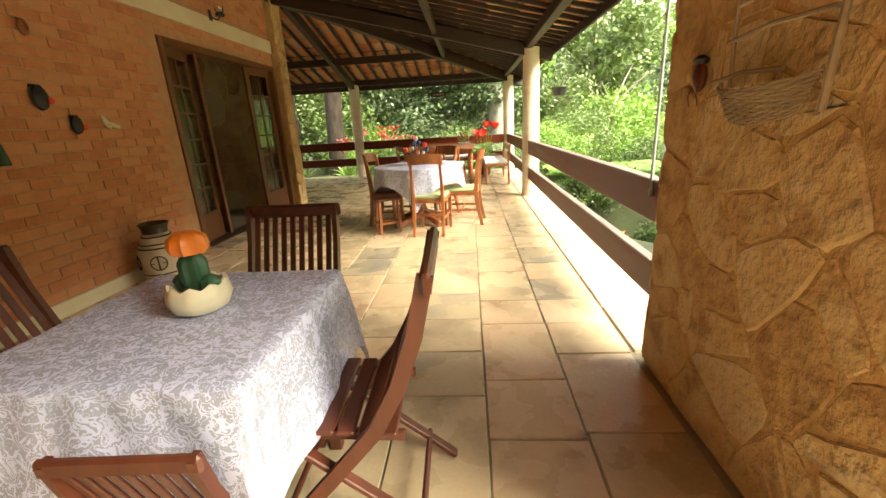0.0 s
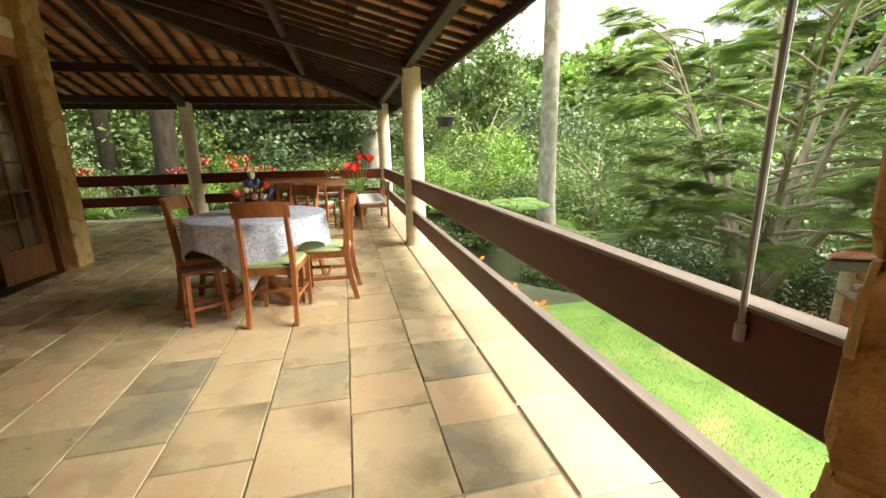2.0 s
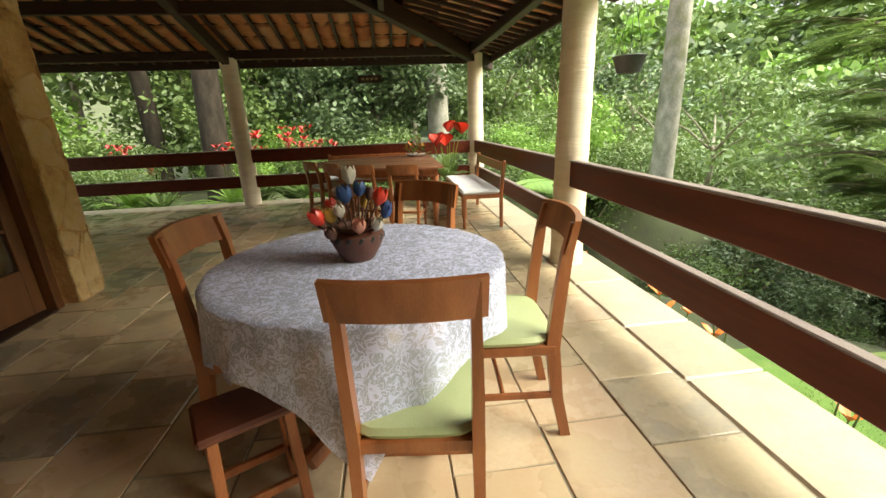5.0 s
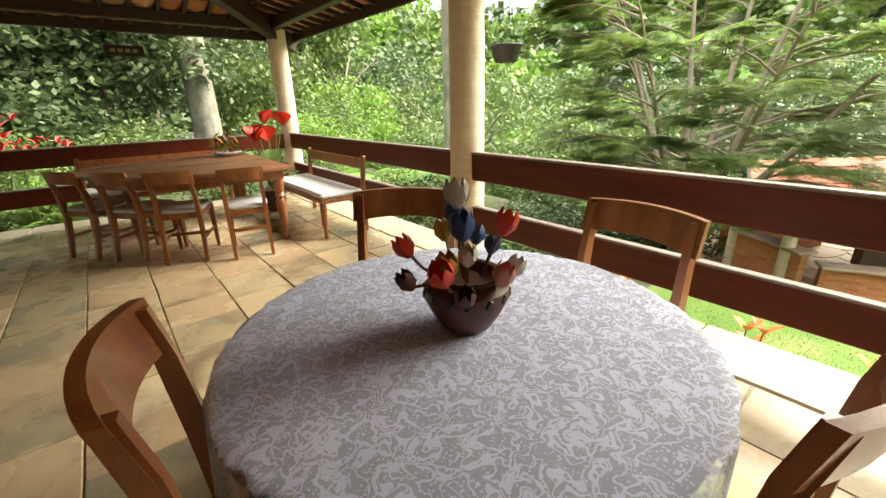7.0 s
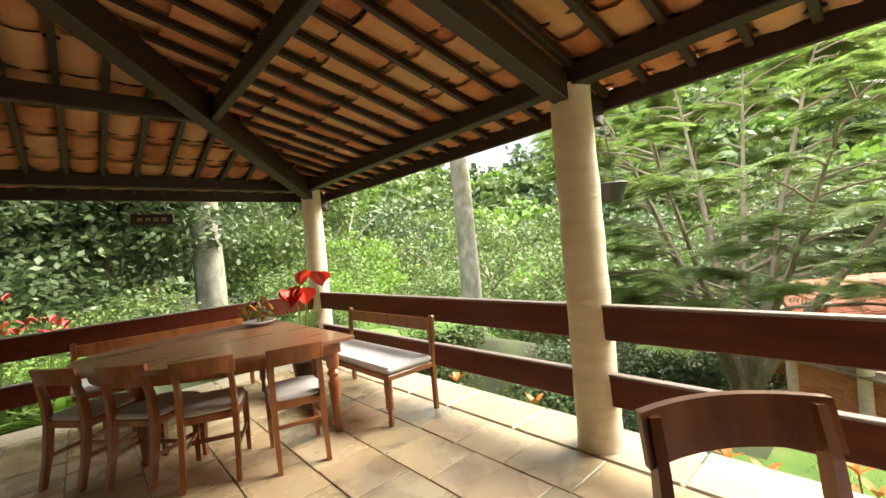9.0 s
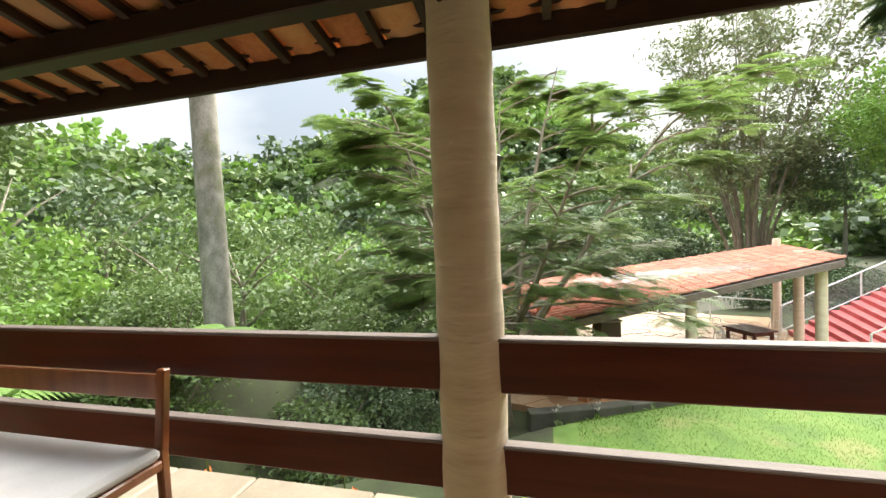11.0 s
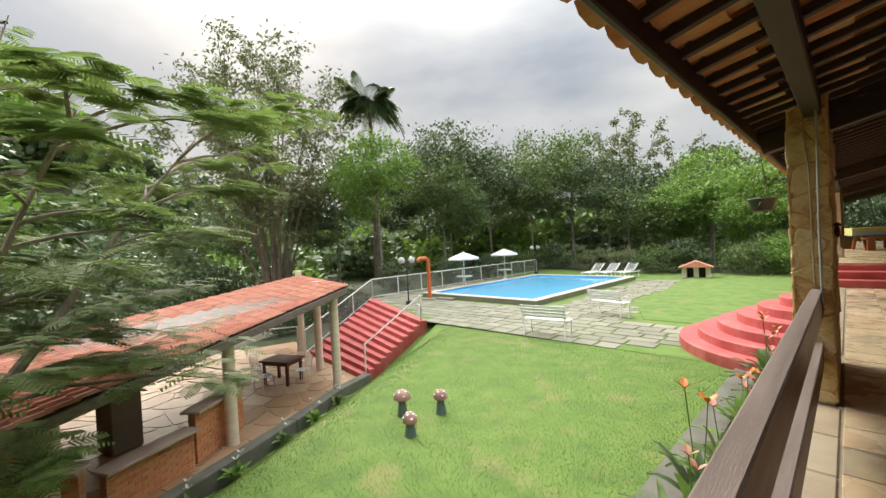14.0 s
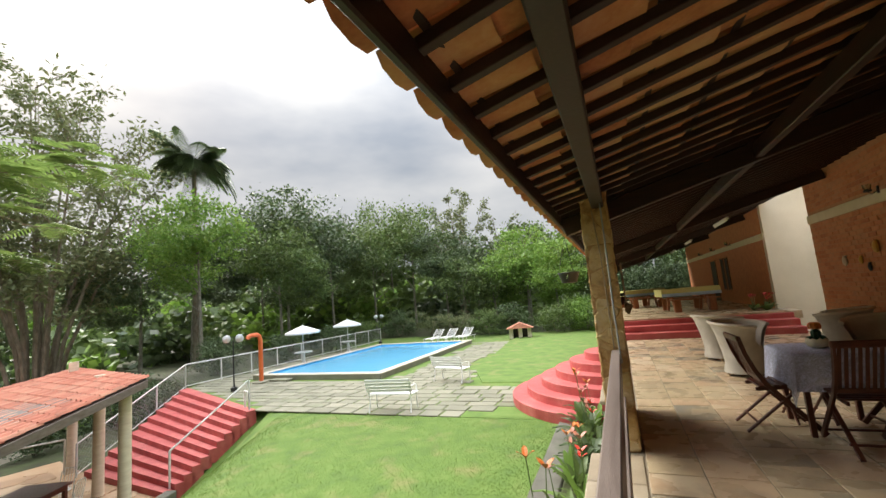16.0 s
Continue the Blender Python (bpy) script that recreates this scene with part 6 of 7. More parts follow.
bar_table(13.75, 0.95, 25)
for x, y, a in ((13.1, 0.6, -60), (14.4, 1.4, 120), (13.45, 1.65, 200), (14.1, 0.3, 25)):
    iron_chair(x, y, a)
white_rail([(17.2, -1.2, KZ), (19.2, 2.2, KZ)], 1.0, "wire_fence", "low railing at the far side of the shelter")
MAT["kerb"] = MAT["concrete"]
kerb = thing("kerb", "dark mossy concrete kerb between lawn and barbecue place", "kerb")
kp = [(8.0, 7.3), (8.45, 6.0), (8.75, 5.25), (10.1, 2.35), (11.05, 0.65), (11.5, -0.7)]
for a, b in zip(kp, kp[1:]):
    part("kerb_stone", Shape().bar((*a, KZ + 0.02), (*b, KZ + 0.02), 0.28, 0.5, 0.02), "mossy", kerb)


# ---- curved red steps to the veranda and the steps to the upper terrace ----
cs = thing("curved_steps", "fan of curved red painted steps from lawn to veranda", "stairs")
for i in range(6):
    rr = 2.55 - i * 0.37
    cx, cy = 1.3, -4.75
    poly = [(cx + rr * math.cos(a), cy + rr * 1.0 * math.sin(a)) for a in [(-math.pi / 2 + math.pi * k / 22) for k in range(23)]]
    part("step", Shape().prism(poly, -1.4 if i == 0 else -1.3 + i * 0.12, -1.1 + (i + 1) * 0.18, 0.012), "red_paint", cs)
us = thing("terrace_steps", "three long red painted steps up to the upper terrace", "stairs")
for i in range(3):
    part("step", Shape().box((-3.0, -16, -0.02), (1.25, -6.25 - i * 0.33, 0.165 * (i + 1) if i < 2 else 0.46), 0.012), "red_paint", us)
structure("floor_upper", Shape().box((-3.2, -22, 0.3), (1.2, -6.98, 0.5), 0.006), "stone_tile_i", "stone floor of the upper terrace", category="floor")
structure("floor_south", Shape().box((-4.5, SOUTH - 2, -0.05), (1.28, SOUTH - 0.003, -0.004), 0.004), "stone_tile_i", "floor below the red steps", category="floor")


# ---- house walls to the south ----
structure("wall_plaster", Shape().box((-5.2, -11.0, -0.05), (-5.0, -5.0, 4.2), 0.004), "plaster", "cream plastered courtyard wall", category="wall")
structure("wall_plaster_side", Shape().box((-5.0, -8.2, -0.05), (WALL_X - 0.01, -8.0, 4.2), 0.004), "plaster", "cream plastered wall beside the courtyard", category="wall")
ws = structure("wall_south_house", Shape().box((WALL_X - 0.2, -22, -0.05), (WALL_X, -8.205, 3.4), 0.004), "brick_i", "brick house wall along the upper terrace", category="wall")
structure("trim_band_south", Shape().box((WALL_X + 0.002, -22, 2.46), (WALL_X + 0.03, -8.01, 2.64), 0.006), "cream", "cream painted band on the brick wall")
structure("wall_north_return", Shape().box((-5.0, -5.0, -0.05), (WALL_X - 0.205, -4.82, 3.4), 0.004), "plaster", "cream plastered wall end")
for i, (a, b) in enumerate(((-15.5, -14.6), (-13.6, -13.2), (-12.9, -12.5))):
    s = Shape().box((WALL_X - 0.01, a, 1.0 if i else 0.5), (WALL_X + 0.015, b, 2.2), 0.004)
    w = tagged(new("window_%d" % (i + 1), s.mesh("window", "iron")), "dark shuttered window in the brick wall", "window", kind="structure")
    f = Shape()
    f.box((WALL_X + 0.016, a - 0.04, 0.96 if i else 0.5), (WALL_X + 0.03, a + 0.03, 2.24), 0.003)
    f.box((WALL_X + 0.016, b - 0.03, 0.96 if i else 0.5), (WALL_X + 0.03, b + 0.04, 2.24), 0.003)
    part("window_frame", f, "door_wood", w)
for y in (-17, -14.2, -11.6):
    wall_lamp(y, 2.66)
aw = thing("tiled_awning", "small clay-tiled awning on the plastered wall", "awning", at(-4.98, -7.4, 2.3))
s = Shape()
for k in range(6):
    s.lathe([(0.11, 0), (0.10, 0.55)], 8, Matrix.Translation((0.0, -0.5 + k * 0.2, 0.25)) @ Matrix.Rotation(radians(112), 4, "Y"))
part("tiles", s, "clay_out", aw, smooth=True)
part("bracket", Shape().bar((0, 0, -0.2), (0.45, 0, 0.0), 0.06, 0.06), "beam", aw)


def wicker_chair(x, y, turn):
    ob = thing("wicker_chair", "white wicker tub chair on the veranda", "chair", at(x, y, 0.002, turn), group="wicker chairs")
    n = 28
    s = Shape()
    vs, fs = [], []
    rows = [(0.30, 0.05), (0.27, 0.2), (0.29, 0.38), (0.33, 0.55), (0.37, 0.7), (0.40, 0.78), (0.415, 0.80), (0.40, 0.815), (0.36, 0.79), (0.31, 0.68), (0.27, 0.5), (0.25, 0.42)]
    for j, (rr, z) in enumerate(rows):
        for k in range(n + 1):
            a = -math.pi * 0.5 + (k / n - 0.5) * math.pi * (1.55 if z > 0.42 else 2.0)
            f = 1.0 if z < 0.43 else 0.78 + 0.22 * math.cos((k / n - 0.5) * math.pi * 0.95)
            zz = z if z < 0.43 else 0.43 + (z - 0.43) * f
            vs.append((rr * math.cos(a), rr * math.sin(a) * 0.95, zz))
    m = n + 1
    for j in range(len(rows) - 1):
        for k in range(n):
            fs.append((j * m + k, j * m + k + 1, (j + 1) * m + k + 1, (j + 1) * m + k))
    s.add(vs, fs)
    part("woven_shell", s, "weave", ob, smooth=True)
    part("seat", Shape().lathe([(0.27, 0.36), (0.28, 0.38), (0.26, 0.42), (0.1, 0.425)], 24), "weave", ob, smooth=True)
    rim = [(0.41 * math.cos(-math.pi / 2 + (k / 16 - 0.5) * math.pi * 1.55), 0.39 * math.sin(-math.pi / 2 + (k / 16 - 0.5) * math.pi * 1.55), 0.43 + 0.385 * (0.78 + 0.22 * math.cos((k / 16 - 0.5) * math.pi * 0.95))) for k in range(17)]
    part("braided_rim", Shape().tube(rim, 0.024, 8), "wicker", ob, smooth=True)
    for k in range(4):
        a = math.pi / 4 + k * math.pi / 2
        part("foot", Shape().tube([(0.25 * math.cos(a), 0.25 * math.sin(a), 0), (0.25 * math.cos(a), 0.25 * math.sin(a), 0.07)], 0.02, 8), "twig", ob)


def weave_material():
    m = material("weave", [(0.46, 0.42, 0.35), (0.64, 0.6, 0.52)], 6, 0.7, 0.3, 120)
    n, l = m.node_tree.nodes, m.node_tree.links
    tc = n.new("ShaderNodeTexCoord")
    w = n.new("ShaderNodeTexWave")
    w.bands_direction = "Z"
    w.inputs["Scale"].default_value, w.inputs["Distortion"].default_value = 26, 1.5
    l.new(tc.outputs["Object"], w.inputs["Vector"])
    b = n.new("ShaderNodeBump")
    b.inputs["Strength"].default_value, b.inputs["Distance"].default_value = 0.9, 0.01
    l.new(w.outputs["Fac"], b.inputs["Height"])
    l.new(b.outputs["Normal"], n["Principled BSDF"].inputs["Normal"])
    return m


MAT["weave"] = weave_material()
wicker_chair(-0.62, -1.45, 60)
wicker_chair(-0.60, -2.9, 120)
wicker_chair(-2.1, -1.0, -60)
wicker_chair(-2.3, -2.6, -120)


def picnic_table(x, y, z, turn):
    ob = thing("picnic_table", "wooden picnic table with benches on the upper terrace", "table", at(x, y, z, turn))
    part("tabletop", Shape().box((-0.75, -0.4, 0.70), (0.75, 0.4, 0.74), 0.008), "chair_wood", ob)
    for sx in (-0.5, 0.5):
        for sy in (-1, 1):
            part("leg", Shape().bar((sx, sy * 0.45, 0), (sx, sy * 0.15, 0.7), 0.06, 0.08, 0.006, (1, 0, 0)), "chair_wood", ob)
    for sy in (-0.75, 0.75):
        part("bench_seat", Shape().box((-0.7, sy - 0.14, 0.38), (0.7, sy + 0.14, 0.42), 0.008), "chair_wood", ob)
        for sx in (-0.5, 0.5):
            part("bench_leg", Shape().bar((sx, sy, 0), (sx, sy, 0.379), 0.05, 0.2, 0.006, (1, 0, 0)), "chair_wood", ob)
    c = Shape()
    c.box((-0.85, -0.5, 0.742), (0.85, 0.5, 0.75), 0.003)
    c.box((-0.86, -0.508, 0.5), (0.86, -0.5, 0.749), 0.003)
    c.box((-0.86, 0.5, 0.5), (0.86, 0.508, 0.749), 0.003)
    c.box((0.852, -0.5, 0.5), (0.86, 0.5, 0.749), 0.003)
    c.box((-0.86, -0.5, 0.5), (-0.852, 0.5, 0.749), 0.003)
    cl = thing("tablecloth", "yellow and pale blue cloth over the picnic table", "tablecloth", at(x, y, z, turn), c, "cloth_yellow")
    part("blue_border", Shape().box((-0.864, -0.511, 0.5), (0.864, -0.5085, 0.6), 0.001), "cloth_blue", cl)
    part("blue_border", Shape().box((-0.864, 0.5085, 0.5), (0.864, 0.511, 0.6), 0.001), "cloth_blue", cl)


MAT["cloth_yellow"] = material("cloth_yellow", [(0.5, 0.46, 0.16), (0.6, 0.56, 0.24)], 3, 0.8, 0.1)
MAT["cloth_blue"] = material("cloth_blue", [(0.3, 0.45, 0.6), (0.45, 0.6, 0.72)], 3, 0.8, 0.1)
picnic_table(-1.05, -9.6, 0.5, 8)
picnic_table(0.2, -13.5, 0.5, 20)


def fluorescent(x, y):
    z = roof_z(x, y) - 0.36
    ob = thing("tube_lamp", "unlit white fluorescent tube fixed under the roof", "lamp", at(x, y, z), group="tube lamps")
    part("housing", Shape().box((-0.03, -0.6, 0.02), (0.03, 0.6, 0.06), 0.006), "white_paint", ob)
    part("tube", Shape().tube([(0, -0.58, 0.0), (0, 0.58, 0.0)], 0.014, 10), "white_paint", ob)


for x, y in ((-1.2, -4.2), (-1.2, -8.6), (-1.2, -12.5)):
    fluorescent(x, y)

# small tiled house behind the pool
ob = thing("garden_house", "small white hut with red tiled roof at the wood's edge", "hut", at(6.9, -19.2, -1.15, 12) @ Matrix.Scale(0.74, 4))
for sx in (-0.75, 0.0, 0.75):
    part("wall_pier", Shape().box((sx - 0.16, -0.35, 0), (sx + 0.16, 0.35, 0.85), 0.01), "plaster", ob)
part("back_wall", Shape().box((-0.9, -0.5, 0), (0.9, -0.36, 0.85), 0.01), "plaster", ob)
# black panel before the back wall paints the shade inside the hut
part("recess_shade", Shape().box((-0.6, -0.355, 0.0), (0.6, -0.3, 0.85), 0.002), "iron", ob)
s = Shape()
s.add([(-1.1, -0.7, 0.82), (1.1, -0.7, 0.82), (1.1, 0.7, 0.82), (-1.1, 0.7, 0.82), (0, -0.6, 1.28), (0, 0.6, 1.28)], [(0, 1, 2, 3), (1, 4, 5, 2), (3, 5, 4, 0), (0, 4, 1), (2, 5, 3)])
part("roof", s, "clay_out", ob, "red clay roof")


# ---- trees and plants ----
def leaf_cloud(name, mat, clumps, per, size, seed, shape=(1, 1, 1), clump_r=0.28, hollow=0.35, flat=0.0, aspect=0.5, umbrella=False):
    """A crown of small leaf blades in uneven clumps inside a unit ball."""
    g = np.random.default_rng(seed)
    d = g.normal(size=(clumps, 3))
    d /= np.linalg.norm(d, axis=1)[:, None]
    if umbrella:
        d[:, 2] = d[:, 2] * 0.72 + 0.22
    rad = hollow + (1 - hollow) * g.random(clumps) ** 0.6
    c = d * rad[:, None] * (0.78 + 0.22 * g.random(clumps))[:, None]
    cc = np.repeat(c, per, axis=0)
    n = len(cc)
    off = g.normal(size=(n, 3)) * clump_r * 0.5 * np.repeat(0.6 + 0.8 * g.random(clumps), per)[:, None]
    off[:, 2] *= 0.5 if umbrella else 0.6
    p = (cc + off) * np.array(shape)
    u = g.normal(size=(n, 3))
    u[:, 2] = u[:, 2] * (1 - flat) - 0.25
    u /= np.linalg.norm(u, axis=1)[:, None]
    w = np.cross(u, g.normal(size=(n, 3)) * (1 - flat) + np.array([0, 0, 1.0]) * (0.6 + flat))
    w /= np.linalg.norm(w, axis=1)[:, None] + 1e-9
    s = size * (0.6 + 0.8 * g.random(n))[:, None]
    v = np.empty((n, 4, 3))
    v[:, 0], v[:, 1], v[:, 2], v[:, 3] = p, p + u * s * 0.5 + w * s * aspect * 0.5, p + u * s, p + u * s * 0.5 - w * s * aspect * 0.5
    me = bpy.data.meshes.new(name)
    me.from_pydata(v.reshape(-1, 3).tolist(), [], np.arange(n * 4).reshape(n, 4).tolist())
    me.materials.append(MAT[mat])
    return me


CROWN = {
    "dark": [leaf_cloud("crown", "leaf_dark", 60, 72, 0.082, 100 + i, clump_r=0.30, aspect=0.55) for i in range(3)],
    "mid": [leaf_cloud("crown", "leaf", 60, 72, 0.082, 200 + i, clump_r=0.30, aspect=0.55) for i in range(3)],
    "lime": [leaf_cloud("crown", "leaf_lime", 58, 72, 0.082, 300 + i, clump_r=0.30, aspect=0.55) for i in range(2)],
    "grey": [leaf_cloud("crown", "leaf_grey", 46, 70, 0.075, 400 + i, clump_r=0.26, hollow=0.3, aspect=0.35, umbrella=True) for i in range(3)],
    "wood_dark": [leaf_cloud("crown", "leaf_dark", 40, 105, 0.072, 600 + i, clump_r=0.34, hollow=0.45, aspect=0.6, umbrella=True) for i in range(4)],
    "wood_mid": [leaf_cloud("crown", "leaf", 40, 105, 0.072, 700 + i, clump_r=0.34, hollow=0.45, aspect=0.6, umbrella=True) for i in range(4)],
    "wood_lime": [leaf_cloud("crown", "leaf_lime", 42, 105, 0.072, 800 + i, clump_r=0.34, hollow=0.4, aspect=0.6, umbrella=True) for i in range(2)],
    "far": [leaf_cloud("crown", m, 44, 15, 0.24, 500 + i, hollow=0.6, aspect=0.7, clump_r=0.26) for i, m in enumerate(("leaf", "leaf_dark", "leaf", "leaf_lime"))],
}
vr = random.Random(17)


def tree(x, y, h, rad, kind="mid", bark="bark", trunk=0.16, label="leafy green tree", zs=1.0, low=0.35, name="tree", ground=None, airy=False):
    """A tapered trunk with limbs and a leafy crown."""
    z0 = (ground_z(x, y) if ground is None else ground) - 0.1
    ob = thing(name, label, "tree", at(x, y, z0))
    H = h - z0
    s = Shape()
    lean = (vr.uniform(-0.04, 0.04), vr.uniform(-0.04, 0.04))
    tp = [(lean[0] * H * t + 0.06 * math.sin(5 * t + x), lean[1] * H * t, H * 0.8 * t) for t in (0, 0.15, 0.4, 0.7, 1.0)]
    s.tube(tp, [trunk * k for k in (1.25, 1.0, 0.8, 0.5, 0.15)], 9)
    for i in range(7):
        t = vr.uniform(low, 0.8)
        a = vr.uniform(0, 6.28)
        b = Vector((lean[0] * H * t, lean[1] * H * t, H * t))
        e = b + Vector((math.cos(a) * rad * 0.7, math.sin(a) * rad * 0.7, rad * vr.uniform(0.3, 0.8)))
        s.tube([b, b.lerp(e, 0.5) + Vector((0, 0, 0.1)), e], [trunk * 0.4, trunk * 0.25, trunk * 0.08], 6, False)
    part("trunk", s, bark, ob, smooth=True)
    crown = part("crown", vr.choice(CROWN[kind]), None, ob)
    crown.location = (lean[0] * H * 0.8, lean[1] * H * 0.8, H - rad * zs * 0.95)
    crown.scale = (rad, rad, rad * zs)
    crown.rotation_euler = (0, 0, vr.uniform(0, 6.28))
    if H > 2.4 * rad:
        for k in range(2):
            c2 = part("crown", vr.choice(CROWN[kind]), None, ob)
            a = vr.uniform(0, 6.28)
            c2.location = (math.cos(a) * rad * 0.55, math.sin(a) * rad * 0.55, H - rad * zs * ((1.25 + 0.5 * k) if airy else (1.5 + 0.5 * k)))
            c2.scale = (rad * 0.75, rad * 0.75, rad * 0.6 * zs)
            c2.rotation_euler = (0, 0, vr.uniform(0, 6.28))
    return ob


def bush(x, y, rad, kind="mid", zs=0.8, z=None, label="dense green leafy garden shrub"):
    z0 = (ground_z(x, y) if z is None else z)
    ob = thing("shrub", label, "shrub", at(x, y, z0 - 0.05))
    s = Shape()
    for i in range(4):
        a = vr.uniform(0, 6.28)
        s.tube([(0, 0, 0), (math.cos(a) * rad * 0.4, math.sin(a) * rad * 0.4, rad * zs * 1.0)], [0.04, 0.012], 5)
    part("stem", s, "bark", ob)
    c = part("foliage", vr.choice(CROWN[kind]), None, ob)
    c.location = (0, 0, rad * zs * 0.85)
    c.scale = (rad, rad, rad * zs)
    c.rotation_euler = (0, 0, vr.uniform(0, 6.28))


# woods round the garden
vr = random.Random(18)
for x, y, h, rad, kind, lab in (
        (24.8, -18.6, 10.5, 3.6, "dark", "tall dark green tree behind the pool fence"), (22.0, -15.0, 8.5, 3.0, "mid", "dark green tree behind the pool fence"),
        (22.8, -21.5, 9.8, 3.4, "dark", "dark green tree behind the pool fence"), (20.5, -24.5, 9.0, 3.2, "mid", "green tree at the wood's edge"),
        (18.0, -27.0, 8.6, 3.2, "mid", "dark green tree at the wood's edge"), (15.0, -27.5, 7.0, 3.0, "dark", "dark tree behind the loungers"),
        (12.6, -25.5, 5.2, 2.6, "mid", "green tree behind the loungers"), (10.2, -26.0, 5.6, 2.7, "mid", "green tree behind the loungers"),
        (7.8, -27.0, 7.6, 3.3, "lime", "bright green spreading tree"), (5.2, -25.5, 6.8, 2.9, "lime", "bright green spreading tree"),
        (3.0, -27.5, 8.4, 3.3, "mid", "green tree at the wood's edge"), (0.5, -28.5, 8.5, 3.6, "dark", "dark green tree beyond the terrace"),
        (-3.0, -27.0, 7.5, 3.4, "mid", "green tree beyond the terrace"), (22.9, -9.9, 9.7, 2.9, "lime", "bright green tree below the palm"),
        (28.5, -10.0, 8.0, 3.0, "dark", "dark green tree beyond the fence"), (31.5, -15.5, 9.5, 3.8, "dark", "dark green tree beyond the fence"),
        (30.5, -21.5, 11.0, 4.0, "dark", "dark green tree beyond the fence"), (26.5, -26.5, 10.5, 3.8, "dark", "dark green tree beyond the fence"),
        (22.0, -30.0, 10.5, 3.8, "mid", "green tree beyond the fence"), (14.0, -33.0, 9.0, 3.6, "dark", "dark tree in the wood"), (9.0, -34.0, 9.5, 3.6, "mid", "tree in the wood")):
    h += 1.2 * math.sin(x * 2.3 + y) + (0.6 if x > 17 else 0.2)
    tree(x, y, h, rad, "wood_" + kind, "bark_moss", label=lab, trunk=0.11, low=0.3, airy=True, zs=1.0)
for x, y, rad, k in ((19.8, -13, 1.3, "dark"), (19.6, -17, 1.4, "dark"), (19.5, -20.5, 1.5, "mid"), (17.5, -23, 1.5, "dark"), (14.6, -22.5, 1.5, "grey"), (12.0, -21.6, 1.5, "grey"), (9.6, -21.8, 1.4, "mid"),
                     (8.2, -22.6, 1.5, "dark"), (5.0, -21.6, 1.6, "mid"), (3.2, -22.2, 1.7, "lime"), (1.9, -21.5, 1.5, "mid"), (20.4, -9, 1.4, "dark"), (20.5, -6, 1.4, "dark"), (22, -2.5, 1.6, "dark"), (23.5, -6, 1.8, "dark")):
    bush(x, y, rad, k)

for x, y, rad in ((-2.4, -24.6, 2.0), (-0.6, -24.2, 1.9), (1.0, -24.0, 1.8), (-4.2, -25.0, 2.2)):
    bush(x, y, rad, "dark", 1.25)


def blade_mesh(name, mat, at_points, along, size, aspect, seed, droop=0.5):
    """Small leaf blades at the given points, hanging from twigs that run along."""
    g = np.random.default_rng(seed)
    p, u = np.array(at_points), np.array(along)
    n = len(p)
    u = u / (np.linalg.norm(u, axis=1)[:, None] + 1e-9) * 0.6 + g.normal(size=(n, 3)) * 0.7 + np.array([0, 0, -droop])
    u /= np.linalg.norm(u, axis=1)[:, None]
    w = np.cross(u, g.normal(size=(n, 3)))
    w /= np.linalg.norm(w, axis=1)[:, None] + 1e-9
    k = size * (0.6 + 0.8 * g.random(n))[:, None]
    v = np.empty((n, 4, 3))
    v[:, 0], v[:, 1], v[:, 2], v[:, 3] = p, p + u * k * 0.5 + w * k * aspect * 0.5, p + u * k, p + u * k * 0.5 - w * k * aspect * 0.5
    me = bpy.data.meshes.new(name)
    me.from_pydata(v.reshape(-1, 3).tolist(), [], np.arange(n * 4).reshape(n, 4).tolist())
    me.materials.append(MAT[mat])
    return me


def airy_tree(x, y, height, spread, stems, label, mat, seed, twigs=9, per=34, size=0.26, first=0.38):
    """A tall open tree of thin rising stems that fork into leafy twigs."""
    z0 = ground_z(x, y) - 0.2
    ob = thing("tall_tree", label, "tree", at(x, y, z0))
    r = random.Random(seed)
    H = height - z0
    pts, dirs = [], []
    for i in range(stems):
        a = i * 2.4 + r.uniform(-0.3, 0.3)
        sp = spread * (0.15 + 0.85 * ((i + 0.5) / stems) ** 0.7)
        hh = H * (1.0 - 0.28 * (sp / spread) ** 2) * r.uniform(0.93, 1.03)
        c, si = math.cos(a), math.sin(a)
        p = [Vector((0.2 * c, 0.2 * si, 0)), Vector((sp * 0.22 * c, sp * 0.22 * si, hh * 0.35)), Vector((sp * 0.6 * c, sp * 0.6 * si, hh * 0.7)), Vector((sp * c, sp * si, hh))]
        s = Shape()
        s.tube(p, [0.13, 0.09, 0.05, 0.012], 6)
        for k in range(twigs):
            t = first + (1 - first) * (k + r.random()) / twigs
            q = p[1].lerp(p[2], (t - 0.35) / 0.35) if t < 0.7 else p[2].lerp(p[3], (t - 0.7) / 0.3)
            b = a + r.uniform(-1.5, 1.5)
            ln = spread * r.uniform(0.16, 0.34)
            e = q + Vector((math.cos(b) * ln, math.sin(b) * ln, ln * r.uniform(0.3, 1.2)))
            m = q.lerp(e, 0.5) + Vector((0, 0, 0.08 * ln))
            s.tube([q, m, e], [0.03, 0.02, 0.006], 4, False)
            for _ in range(per):
                f = r.uniform(0.3, 1.05)
                o = q.lerp(m, f * 2) if f < 0.5 else m.lerp(e, f * 2 - 1)
                w = 0.075 * spread * (0.4 + f * 0.6)
                pts.append(tuple(o + Vector((r.gauss(0, w), r.gauss(0, w), r.gauss(0, w * 0.6)))))
                dirs.append(tuple(e - q))
        part("stem", s, "bark", ob, smooth=True)
